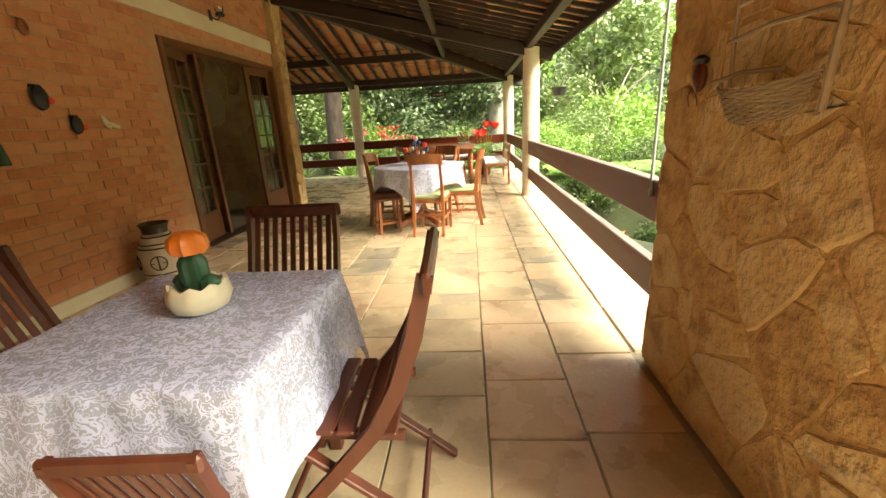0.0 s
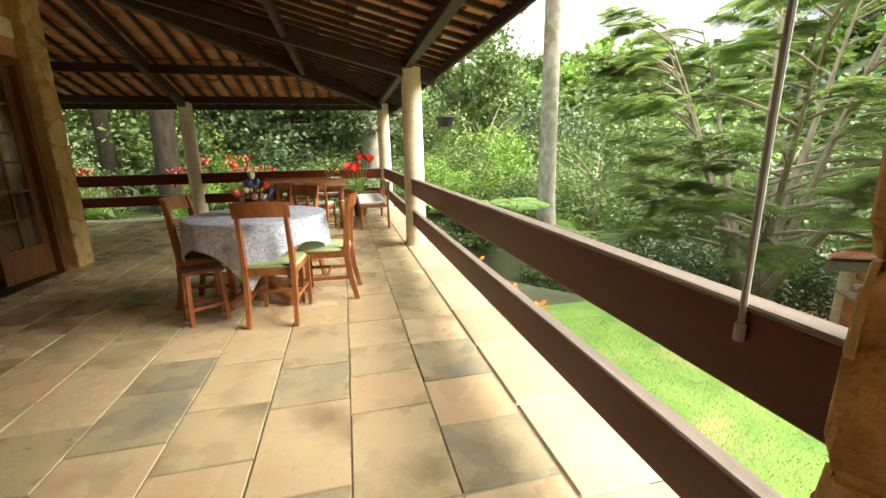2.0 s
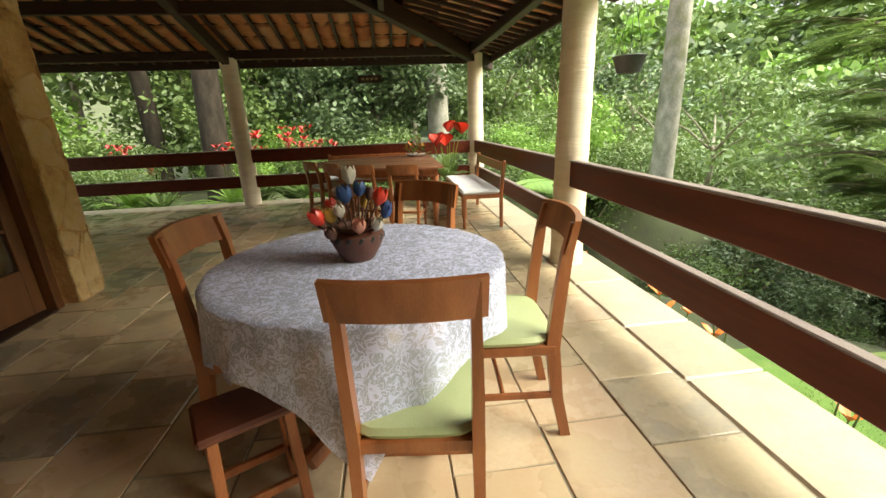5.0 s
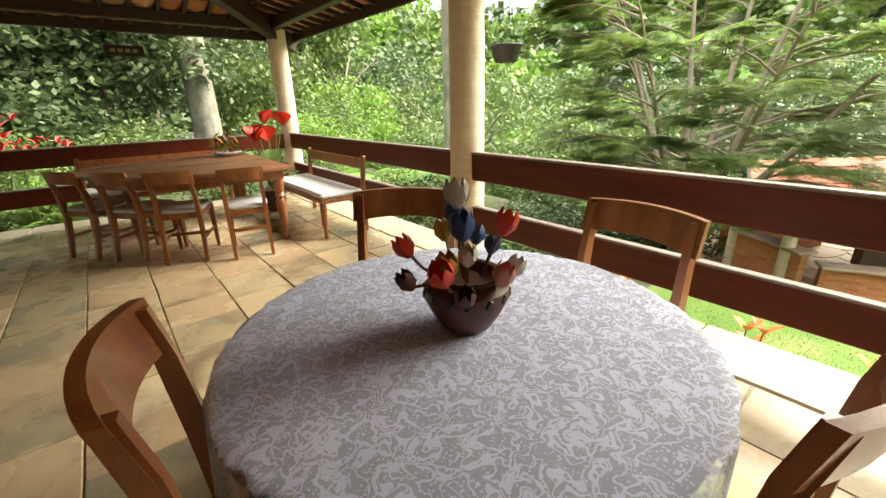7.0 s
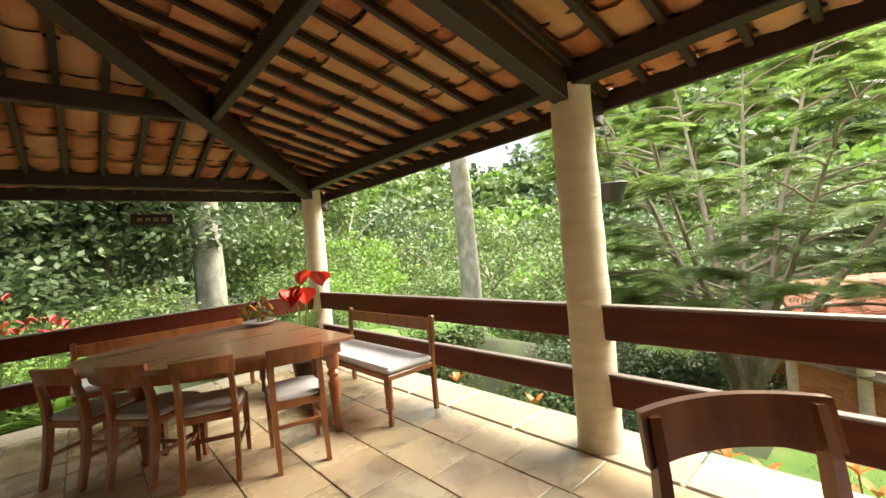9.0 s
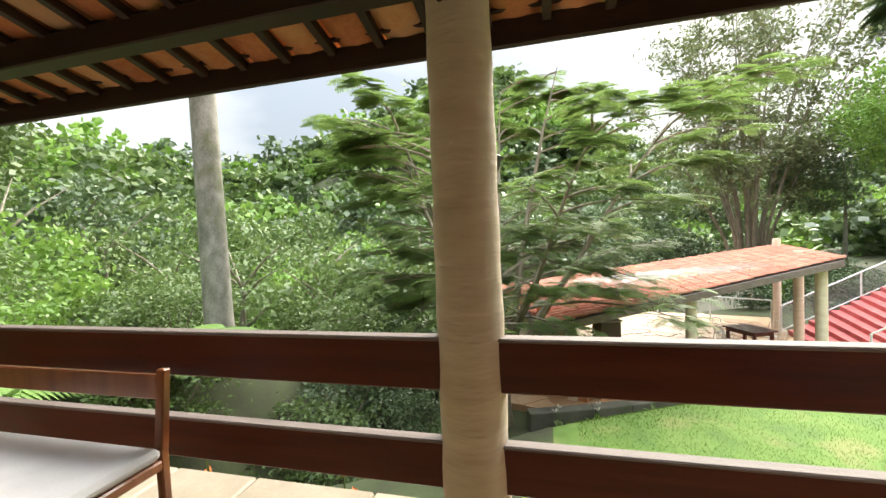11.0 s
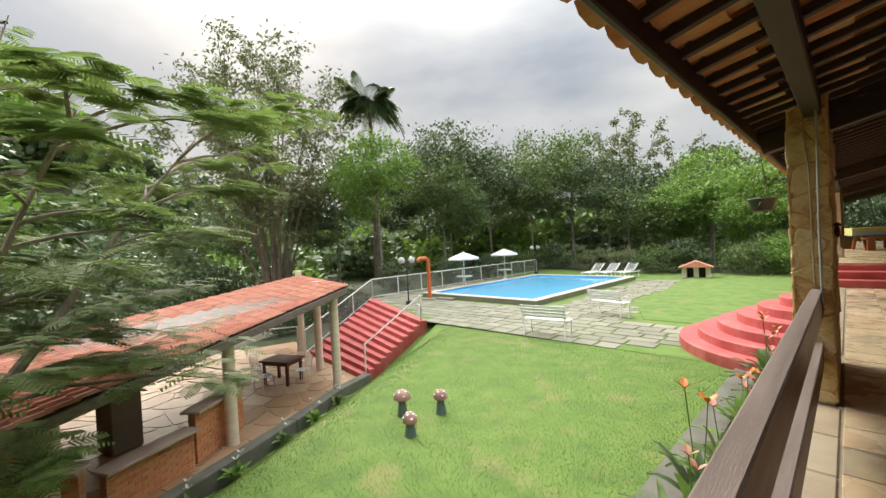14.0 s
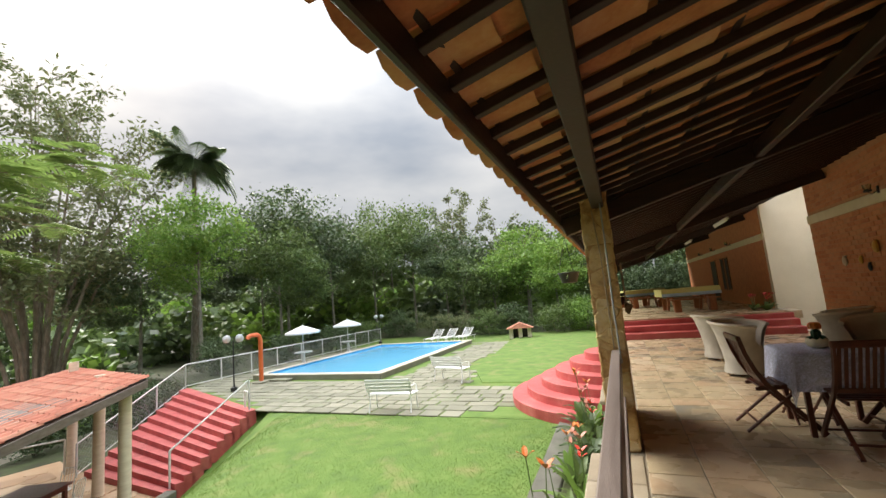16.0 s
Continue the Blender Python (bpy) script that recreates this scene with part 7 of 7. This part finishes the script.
    part("leaves", blade_mesh("leaves", mat, pts, dirs, size, 0.4, seed), None, ob, "thin grey-green foliage")


airy_tree(28.5, -5.2, 15.4, 5.8, 20, "tall airy tree with many thin rising stems", "leaf_grey", 44, 12, 84, 0.30, 0.42)
airy_tree(15.8, -34.0, 13.6, 3.4, 7, "slender pale eucalyptus above the wood", "leaf_grey", 45, 12, 60, 0.3, 0.45)
airy_tree(11.6, -36.0, 10.6, 2.6, 5, "slender pale eucalyptus above the wood", "leaf_grey", 46, 10, 50, 0.3, 0.5)


def frond(s, base, direction, length, droop, leaflets=22, width=0.5, lw=0.05, rise=0.55, hang=0.45):
    """A feather-shaped palm leaf."""
    d = Vector((math.cos(direction), math.sin(direction), 0))
    side = Vector((-d.y, d.x, 0))
    pts = []
    for i in range(9):
        t = i / 8
        pts.append(Vector(base) + d * length * (t - 0.15 * t * t) + Vector((0, 0, length * (rise * t - droop * t * t))))
    s.tube(pts, [0.02 * length * (1 - 0.8 * i / 8) * 0.4 + 0.003 for i in range(9)], 4, False)
    for i in range(leaflets):
        t = 0.12 + 0.86 * i / leaflets
        k = t * 8
        p = pts[int(k)].lerp(pts[min(8, int(k) + 1)], k - int(k))
        w = width * math.sin(math.pi * (0.15 + 0.8 * t)) * length * 0.5
        for sg in (-1, 1):
            e = p + side * sg * w + d * w * 0.5 - Vector((0, 0, w * hang))
            mid = p.lerp(e, 0.5) + Vector((0, 0, w * 0.08))
            o = d * lw
            s.add([p - o * 0.4, p + o * 0.4, mid + o * 0.5, e, mid - o * 0.5], [(0, 1, 2, 4), (4, 2, 3)])


def palm(x, y, h, n, length, label, mat="leaf", trunk=0.15, droop=0.75, lw=0.06, z=None, width=0.5, rises=(0.45, 0.65), hang=0.45, leaflets=26):
    z0 = (ground_z(x, y) if z is None else z) - 0.1
    ob = thing("palm", label, "palm", at(x, y, z0))
    H = h - z0
    if H > 0.6:
        part("trunk", Shape().tube([(0, 0, 0), (0.05, 0, H * 0.5), (0, 0.03, H)], [trunk * 1.1, trunk * 0.9, trunk * 0.8], 10), "bark", ob, smooth=True)
    r = random.Random(int(x * 10) + 5)
    for i in range(n):
        s = Shape()
        frond(s, (0, 0, H), i * 2.4 + r.uniform(-0.2, 0.2), length * r.uniform(0.8, 1.1), droop * r.uniform(0.6, 1.25), leaflets, width, lw, r.uniform(*rises), hang)
        part("frond", s, mat, ob)


palm(26.6, -12.3, 12.3, 46, 2.9, "tall palm with drooping crown above the trees", "leaf_dark", 0.17, 1.1, 0.10, width=0.5, rises=(0.1, 1.5), hang=0.7, leaflets=32)
palm(4.0, 12.9, -0.5, 16, 2.2, "low palm with bright arching fronds beyond the railing", "leaf_lime", 0.1, 0.55, 0.07)
palm(7.5, 16.0, -1.6, 14, 2.6, "low palm with bright arching fronds in the valley", "leaf_lime", 0.12, 0.6, 0.07)


def mossy_trunk(x, y, r, top, mat, label, lean=(0, 0)):
    z0 = ground_z(x, y) - 0.3
    ob = thing("forest_tree", label, "tree", at(x, y, z0))
    H = top - z0
    s = Shape()
    s.tube([(lean[0] * t, lean[1] * t, H * t) for t in (0, 0.08, 0.25, 0.5, 0.75, 1)], [r * k for k in (1.35, 1.08, 1.0, 0.95, 0.9, 0.8)], 16)
    part("trunk", s, mat, ob, smooth=True)
    c = part("crown", CROWN["dark"][0], None, ob)
    c.location, c.scale = (lean[0], lean[1], H + 1.5), (3.2, 3.2, 2.4)
    return ob


mossy_trunk(6.35, 13.3, 0.25, 13.0, "bark_moss", "straight pale tree trunk with dark moss patches", (0.1, 0.25))
mossy_trunk(1.33, 18.1, 0.34, 13.0, "bark_moss", "thick pale trunk behind the garden railing")
mossy_trunk(-4.4, 14.0, 0.27, 12.0, "bark_dark", "rough dark trunk in the flower garden", (0.5, 0.2))
mossy_trunk(-6.3, 15.5, 0.2, 12.0, "bark_dark", "rough dark trunk in the flower garden", (-0.4, 0.2))


# feathery tree beside the barbecue
def feathery_tree(x, y):
    z0 = ground_z(x, y) - 0.15
    ob = thing("feathery_tree", "spreading tree with flat layers of feathery leaves", "tree", at(x, y, z0))
    r = random.Random(23)
    s = Shape()
    s.tube([(0, 0, 0), (0.03, 0.0, 0.6), (0.0, 0.0, 1.3)], [0.34, 0.27, 0.25], 14)
    twigs = []

    def spray(q, b, ln, rise, width):
        """A thin arching branch that carries twigs towards its end."""
        d = Vector((math.cos(b), math.sin(b), 0))
        e = q + d * ln + Vector((0, 0, ln * rise))
        m = q.lerp(e, 0.5) + Vector((0, 0, 0.10 * ln))
        s.tube([q, q.lerp(m, 0.5) + Vector((0, 0, 0.02 * ln)), m, m.lerp(e, 0.5) + Vector((0, 0, 0.03 * ln)), e], [width, width * 0.8, width * 0.6, width * 0.4, 0.004], 5, False)
        for k in range(6):
            t = r.uniform(0.3, 1.0)
            o = q.lerp(m, t * 2) if t < 0.5 else m.lerp(e, t * 2 - 1)
            c = b + r.uniform(-1.1, 1.1)
            tl = ln * r.uniform(0.18, 0.36)
            f = o + Vector((math.cos(c) * tl, math.sin(c) * tl, tl * r.uniform(-0.05, 0.3)))
            s.tube([o, f], [0.008, 0.003], 4, False)
            twigs.extend([(o.lerp(f, 0.55), c), (f, c)])
        twigs.append((e, b))

    for i in range(9):
        a = i * 2.4 + 0.5
        sp = (2.4, 3.1, 1.6)[i % 3] * r.uniform(0.85, 1.1)
        hh = (7.0, 6.2, 8.2)[i % 3] * r.uniform(0.94, 1.05)
        d = Vector((math.cos(a) * (0.75 if math.cos(a) < 0 else 1), math.sin(a), 0))
        p = [Vector((0, 0, 1.1)) + d * 0.12, Vector((0, 0, 2.4)) + d * sp * 0.26, Vector((0, 0, hh * 0.58)) + d * sp * 0.52, Vector((0, 0, hh * 0.82)) + d * sp * 0.8, Vector((0, 0, hh)) + d * sp * 1.05]
        s.tube(p, [0.13, 0.09, 0.055, 0.028, 0.008], 7)
        for k in range(16):
            t = 1.2 + 2.8 * (k + r.random()) / 16
            q = p[int(t)].lerp(p[min(4, int(t) + 1)], t - int(t))
            spray(q, a + r.uniform(-1.4, 1.4), r.uniform(0.9, 1.9), r.uniform(0.0, 0.35), 0.026)
    for k in range(13):
        spray(Vector((0, 0, r.uniform(1.9, 3.8))), r.uniform(1.6, 5.9), r.uniform(2.2, 3.9), r.uniform(-0.1, 0.25), 0.045)
    part("limbwork", s, "bark_red", ob, "forking grey-brown trunk and branches", True)
    g = Shape()
    for p, a in twigs:
        for k in range(3):
            b = a + r.uniform(-1.6, 1.6)
            ln = r.uniform(0.24, 0.42)
            d = Vector((math.cos(b), math.sin(b), r.uniform(-0.25, 0.12)))
            side = Vector((-d.y, d.x, r.uniform(-0.15, 0.15)))
            base = p + Vector((r.uniform(-0.1, 0.1), r.uniform(-0.1, 0.1), r.uniform(-0.04, 0.07)))
            for j in range(9):
                t = (j + 0.7) / 9
                c = base + d * ln * t - Vector((0, 0, 0.16 * t * t * ln))
                w = 0.11 * math.sin(math.pi * (0.2 + 0.7 * t)) + 0.015
                for sg in (-1, 1):
                    e = c + side * sg * w + d * w * 0.4 - Vector((0, 0, 0.018))
                    o = d * 0.013
                    g.add([c - o, c + o, e + o * 0.8, e - o * 0.8], [(0, 1, 2, 3)])
    part("leaves", g, "leaf_feather", ob, "feathery green leaves")


MAT["leaf_feather"] = material("leaf_feather", [(0.09, 0.15, 0.035), (0.15, 0.225, 0.055), (0.24, 0.31, 0.09)], 0.6, 0.55, 0, 8, island=0.6, translucent=0.5)
feathery_tree(8.3, 7.95)

# dense wood on the valley side and round the garden
vr = random.Random(20)
for x, y, h, rad, kind in ((-9, 17, 7, 3.2, "mid"), (-6.5, 18.5, 8, 3.2, "mid"), (-3.5, 20, 9, 3.6, "dark"), (-0.8, 19.5, 8.0, 3.2, "dark"), (1.6, 21.5, 9.5, 3.4, "dark"), (-12, 14, 6, 3, "lime"), (4.2, 21, 3.4, 2.4, "mid"),
                           (7.0, 21.0, 2.6, 2.6, "lime"), (10.5, 19.0, 0.8, 2.4, "mid"), (12.0, 24.0, 2.6, 3.0, "mid"), (9.5, 15.5, 0.8, 2.2, "mid"), (12.0, 14.0, 1.2, 2.6, "mid"), (15.0, 17.5, 0.6, 2.6, "lime"),
                           (12.5, 11.0, 0.9, 2.3, "mid"), (15.5, 12.5, 1.6, 2.8, "dark"), (18.5, 14.5, 0.4, 2.8, "mid"), (19.0, 9.5, 1.4, 2.8, "dark"), (22.5, 12.0, 0.6, 3.0, "mid"), (23.0, 6.5, 1.6, 3.0, "dark"),
                           (27.0, 9.0, 3.0, 3.6, "dark"), (28.0, 3.0, 2.2, 3.2, "dark"), (18.0, 21.0, 2.0, 3.2, "mid"), (23.0, 18.5, 1.8, 3.4, "lime"), (28.0, 15.0, 2.0, 3.4, "mid"), (14.0, 28.0, 4.6, 3.6, "dark"),
                           (20.0, 27.0, 4.4, 3.8, "mid"), (26.0, 24.0, 3.6, 3.8, "mid"), (33.0, 20.0, 3.4, 3.8, "dark"), (34.0, 11.0, 5.0, 4.0, "mid"), (34.0, 3.0, 4.0, 3.8, "dark"), (7.5, 27.0, 10.0, 3.8, "mid"), (1.0, 27.0, 11.5, 4.2, "dark"), (-6, 26, 11, 4.2, "mid"), (36, -4, 5, 4, "dark")):
    tree(x, y, h, rad, kind, label={"dark": "dark leafy tree in the valley wood", "mid": "green leafy tree in the valley wood", "lime": "bright green tree in the valley wood", "grey": "pale tree"}[kind], trunk=0.13, low=0.2)
for x, y, rad, k in ((3.6, 11.6, 1.0, "mid"), (5.4, 10.8, 1.1, "mid"), (7.2, 11.0, 1.3, "dark"), (9.4, 10.6, 1.5, "dark"), (10.6, 8.9, 1.4, "dark"), (9.6, 12.6, 1.5, "mid"), (6.8, 15.0, 1.4, "mid"), (3.0, 14.6, 1.2, "lime"),
                     (8.6, 17.5, 1.7, "mid"), (2.4, 16.0, 1.2, "mid"), (4.6, 18.0, 1.6, "mid"), (12.6, 9.3, 1.6, "dark"), (-2.2, 15.6, 1.1, "mid"), (-0.4, 15.8, 1.2, "mid"), (-3.4, 17.2, 1.4, "lime"), (-6.2, 13.2, 0.8, "mid"),
                     (-8.4, 13.4, 1.0, "lime"), (-10.5, 12.5, 1.2, "mid"), (-1.6, 13.2, 0.7, "lime"), (0.6, 13.6, 0.8, "mid"), (2.0, 13.0, 0.8, "mid"), (-4.9, 16.6, 1.2, "mid"), (7.0, 9.4, 0.9, "dark"), (9.6, 9.4, 1.3, "dark"), (6.3, 8.6, 0.6, "mid")):
    bush(x, y, rad, k)

# wooded hills
hr = random.Random(99)
hill = []
for ring, (r0, r1, n, sc) in enumerate(((36, 55, 80, 3.6), (55, 85, 110, 4.6), (85, 130, 130, 6.2), (130, 190, 130, 8.5))):
    for i in range(n):
        az = -1.45 + (3.35) * (i + hr.uniform(-0.4, 0.4)) / n
        rr = hr.uniform(r0, r1)
        x, y = rr * math.cos(az), rr * math.sin(az)
        k = sc * hr.uniform(0.75, 1.3)
        hill.append((x, y, k))
def quad_mesh(name, v, mat):
    """A mesh of loose quads from an array of n x 4 x 3 points."""
    n = len(v)
    me = bpy.data.meshes.new(name)
    me.vertices.add(n * 4)
    me.vertices.foreach_set("co", v.reshape(-1).astype(np.float32))
    me.loops.add(n * 4)
    me.loops.foreach_set("vertex_index", np.arange(n * 4, dtype=np.int32))
    me.polygons.add(n)
    me.polygons.foreach_set("loop_start", np.arange(0, n * 4, 4, dtype=np.int32))
    me.update(calc_edges=True)
    me.materials.append(MAT[mat])
    return me


far_sets = {}
for i, (x, y, k) in enumerate(hill):
    m = Matrix.Translation((x, y, ground_z(x, y) + k * 0.55)) @ Matrix.Rotation(i * 1.7, 4, "Z") @ Matrix.Diagonal((k, k, k * 0.85, 1))
    far_sets.setdefault(i % 4, []).append(m)
for i, ms in far_sets.items():
    src = CROWN["far"][i]
    co = np.empty(len(src.vertices) * 3, dtype=np.float32)
    src.vertices.foreach_get("co", co)
    co = co.reshape(-1, 3)
    allv = np.concatenate([co @ np.array(m.to_3x3()).T + np.array(m.translation) for m in ms])
    tagged(new("far_woods", quad_mesh("far_woods", allv.reshape(-1, 4, 3), ("leaf", "leaf_dark", "leaf", "leaf_lime")[i])), "distant wooded hillside of rounded tree crowns", "woods", kind="stuff")

# short grass on the lawn by the veranda
g = np.random.default_rng(5)
n = 130000
px = 2.3 + 7.5 * g.random(n) ** 1.3
py = -3.0 + 9.5 * g.random(n)
ok = (-0.883 * (px - 8.6) - 0.468 * (py - 5.5) > 0.5)
px, py = px[ok], py[ok]
n = len(px)
pz = np.array([ground_z(float(a), float(b)) for a, b in zip(px, py)])
a = g.random(n) * 6.283
h = 0.010 + 0.014 * g.random(n)
w = 0.002 + 0.002 * g.random(n)
lx, ly = np.cos(a) * w, np.sin(a) * w
tx, ty = g.normal(size=n) * 0.007, g.normal(size=n) * 0.007
v = np.empty((n, 4, 3))
v[:, 0] = np.stack([px - lx, py - ly, pz - 0.005], 1)
v[:, 1] = np.stack([px + lx, py + ly, pz - 0.005], 1)
v[:, 2] = np.stack([px + tx + lx * 0.2, py + ty + ly * 0.2, pz + h], 1)
v[:, 3] = np.stack([px + tx - lx * 0.2, py + ty - ly * 0.2, pz + h], 1)
MAT["grass_blade"] = material("grass_blade", [(0.08, 0.15, 0.022), (0.13, 0.21, 0.035), (0.20, 0.27, 0.075)], 0.8, 0.7, 0, 8, island=0.6, translucent=0.3)
tagged(new("grass", quad_mesh("grass", v, "grass_blade")), "short mown bright green grass on the lawn", "grass", kind="stuff")


# flower bed below the railing
def bed_plant(x, y, z, n, length, width, mat, flowers=0, fmat="petal_red", name="bed_plant", label="strappy green plant in the flower bed", seed=0):
    ob = thing(name, label, "plant", at(x, y, z))
    r = random.Random(seed)
    for i in range(n):
        s = Shape()
        leafy(s, r.uniform(-0.05, 0.05), r.uniform(-0.05, 0.05), 0.02, length * r.uniform(0.6, 1.1), width * r.uniform(0.7, 1.2), i * 2.4, r.uniform(0.7, 1.4), 0.45)
        part("leaf", s, mat, ob, smooth=True)
    for i in range(flowers):
        a, q, h = r.uniform(0, 6.28), r.uniform(0.02, 0.14) * max(1, 2 * length - 1), length * r.uniform(0.8, 1.15)
        part("stalk", Shape().tube([(0, 0, 0), (q * math.cos(a), q * math.sin(a), h)], 0.005, 5), "leaf", ob)
        s = Shape()
        for k in range(3):
            leafy(s, q * math.cos(a), q * math.sin(a), h - 0.02, 0.1 + 0.05 * length, 0.04 + 0.02 * length, a + k * 2.1, 0.9, 0.3, 3)
        part("flower", s, fmat, ob)


structure("flower_bed", Shape().box((1.44, -2.9, -1.3), (2.05, 7.2, -1.08), 0.03), "soil", "dark soil of the flower bed along the veranda", category="flower bed")
structure("path", Shape().box((2.06, -3.0, -1.3), (2.45, 6.5, -1.085), 0.02), "mossy", "narrow mossy concrete strip beside the flower bed", category="path")
br = random.Random(61)
for i in range(34):
    y = -2.6 + i * 0.29
    t = br.random()
    hh = br.uniform(0.6, 1.05) if y < 4.2 else br.uniform(0.45, 0.62)
    bed_plant(1.75 + br.uniform(-0.18, 0.2), y, -1.09, 11, hh, br.uniform(0.07, 0.14), br.choice(("leaf", "leaf_lime", "leaf_dark", "leaf")), br.choice((0, 1, 2, 2)), br.choice(("petal_red", "petal_pink", "petal_orange")),
              "anthurium" if t < 0.5 else "bed_plant", "broad-leaved bedding plant with pink and orange flowers", i)
for i, (x, y) in enumerate(((1.72, 5.2), (1.8, 5.9), (1.78, 6.5), (1.75, 8.0), (1.8, 9.0), (1.8, 4.5))):
    bed_plant(x, y, -1.09 if y < 7.2 else ground_z(x, y), 9, 0.95, 0.11, "leaf_lime", 3, "petal_orange", "heliconia", "tall heliconia with orange flower spikes by the railing", 200 + i)
for i, (x, y) in enumerate(((-3.6, 12.6), (-3.2, 12.9), (-5.0, 12.5), (-1.6, 12.6), (-2.1, 12.8), (-1.2, 13.0), (-5.6, 12.7), (-2.6, 13.3), (-6.6, 12.4))):
    bed_plant(x, y, ground_z(x, y), 44, 1.25 + 0.25 * math.sin(i * 2.1), 0.10, "leaf_lime" if i % 3 == 0 else "leaf", 12, "petal_crimson", "flowering_shrub", "garden plant with red flowers behind the railing", 300 + i)
for x, y, rad, k in ((-4.2, 14.8, 0.9, "lime"), (-7.0, 14.6, 1.3, "mid"), (-8.9, 15.4, 1.7, "lime"), (-5.6, 17.6, 1.9, "mid"), (-10.6, 16.0, 2.0, "mid")):
    bush(x, y, rad, k)
for i in range(12):
    x = -6.6 + i * 0.55
    bed_plant(x, 11.75 + 0.12 * math.sin(i * 2), ground_z(x, 11.8), 22, 0.42, 0.03, "leaf_lime", 0, name="grass_clump", label="bright grassy clump at the veranda's edge", seed=400 + i)
for i, (x, y) in enumerate(((-2.55, -7.25), (-2.75, -7.75), (-2.35, -7.6))):
    bed_plant(x, y, 0.5, 16, 0.4, 0.09, "leaf", 5, "petal_crimson", "terrace_plant", "low leafy plant with red flowers above the steps", 600 + i)
for i, (x, y) in enumerate(((8.75, 4.9), (9.2, 4.1), (9.75, 2.95), (10.2, 2.0), (10.7, 1.1), (8.3, 6.1), (8.0, 6.8))):
    bed_plant(x - 0.25, y - 0.15, ground_z(x - 0.25, y - 0.15), 16, 0.5, 0.1, "leaf_lime" if i % 2 else "leaf", 2, "petal_white", "border_plant", "leafy border plant with pale flowers by the kerb", 500 + i)


# ---- floor stones ----
def floor_stones():
    r = random.Random(21)
    near, far = [], []
    xs = [-8.8]
    while xs[-1] < 0.9:
        xs.append(xs[-1] + 0.405)
    shift = 0.985 - xs[-1]
    xs = [x + shift for x in xs]
    for a, b in zip(xs, xs[1:]):
        y = SOUTH + 0.02
        while y < 11.15:
            l = r.choice((0.36, 0.40, 0.43, 0.47, 0.6))
            y1 = min(y + l, 11.2)
            if not (a < WALL_X - 0.3 and y1 < 7.2):
                (near if (a > -1.9 and 0.6 < y < 8.9) else far).append((a, b, y, y1))
            y = y1
    def stone(s, a, b, y0, y1):
        g, j = 0.0045, 0.003
        q = [(a + g + r.uniform(-j, j), y0 + g + r.uniform(-j, j)), (b - g + r.uniform(-j, j), y0 + g + r.uniform(-j, j)),
             (b - g + r.uniform(-j, j), y1 - g + r.uniform(-j, j)), (a + g + r.uniform(-j, j), y1 - g + r.uniform(-j, j))]
        s.prism(q, -0.03, r.uniform(-0.002, 0.002), 0.004)
    near.sort(key=lambda t: (t[0] + 0.4) ** 2 + ((t[2] - 3.9) / 1.6) ** 2)
    for t in near[:300]:
        s = Shape()
        stone(s, *t)
        part("flagstone", s, "stone_tile", floor)
    s = Shape()
    for t in near[300:] + far:
        stone(s, *t)
    tagged(part("flagstones", s, "stone_tile_i", floor), kind="stuff")
    y = SOUTH
    while y < 11.2:
        y1 = min(y + r.uniform(0.5, 0.75), 11.22)
        if not 0.5 < (y + y1) / 2 < 1.9:
            part("edge_stone", Shape().box((0.995, y + 0.004, -0.05), (1.44, y1 - 0.004, 0.004), 0.012), "edge_tile", floor)
        y = y1
    x = 0.98
    while x > -8.8:
        x1 = x - r.uniform(0.5, 0.75)
        part("edge_stone", Shape().box((x1 + 0.004, 10.93, -0.05), (x - 0.004, 11.36, 0.004), 0.012), "edge_tile", floor)
        x = x1


floor_stones()


# ---- bricks of the front wall ----
def bricks():
    r = random.Random(5)
    h, l, g = 0.083, 0.235, 0.012
    near, far = [], []
    k = 0
    z = 0.13
    while z < 3.35:
        y = -5.0 + (l / 2 if k % 2 else 0)
        while y < 7.0:
            y0, y1 = max(y, -4.99), min(y + l - g, 6.99)
            inside = y1 > DOOR_A - 0.1 and z < DOOR_Z + 0.06
            band = 2.40 < z < 2.64
            if not inside and not band and y1 - y0 > 0.04:
                (near if 1.6 < y < 4.4 and z < 2.4 else far).append((y0, y1, z))
            y += l
        z += h
        k += 1
    near.sort(key=lambda t: (t[0] - 3.1) ** 2 + (t[2] - 1.3) ** 2)
    def brick(s, y0, y1, z):
        d = r.uniform(0.004, 0.010)
        s.box((WALL_X - 0.03, y0, z), (WALL_X + d, y1, z + h - g), 0.003)
    for t in near[:300]:
        s = Shape()
        brick(s, *t)
        part("brick", s, "brick", wall_front)
    s = Shape()
    for t in near[300:] + far:
        brick(s, *t)
    tagged(part("bricks", s, "brick_i", wall_front), kind="stuff")


bricks()
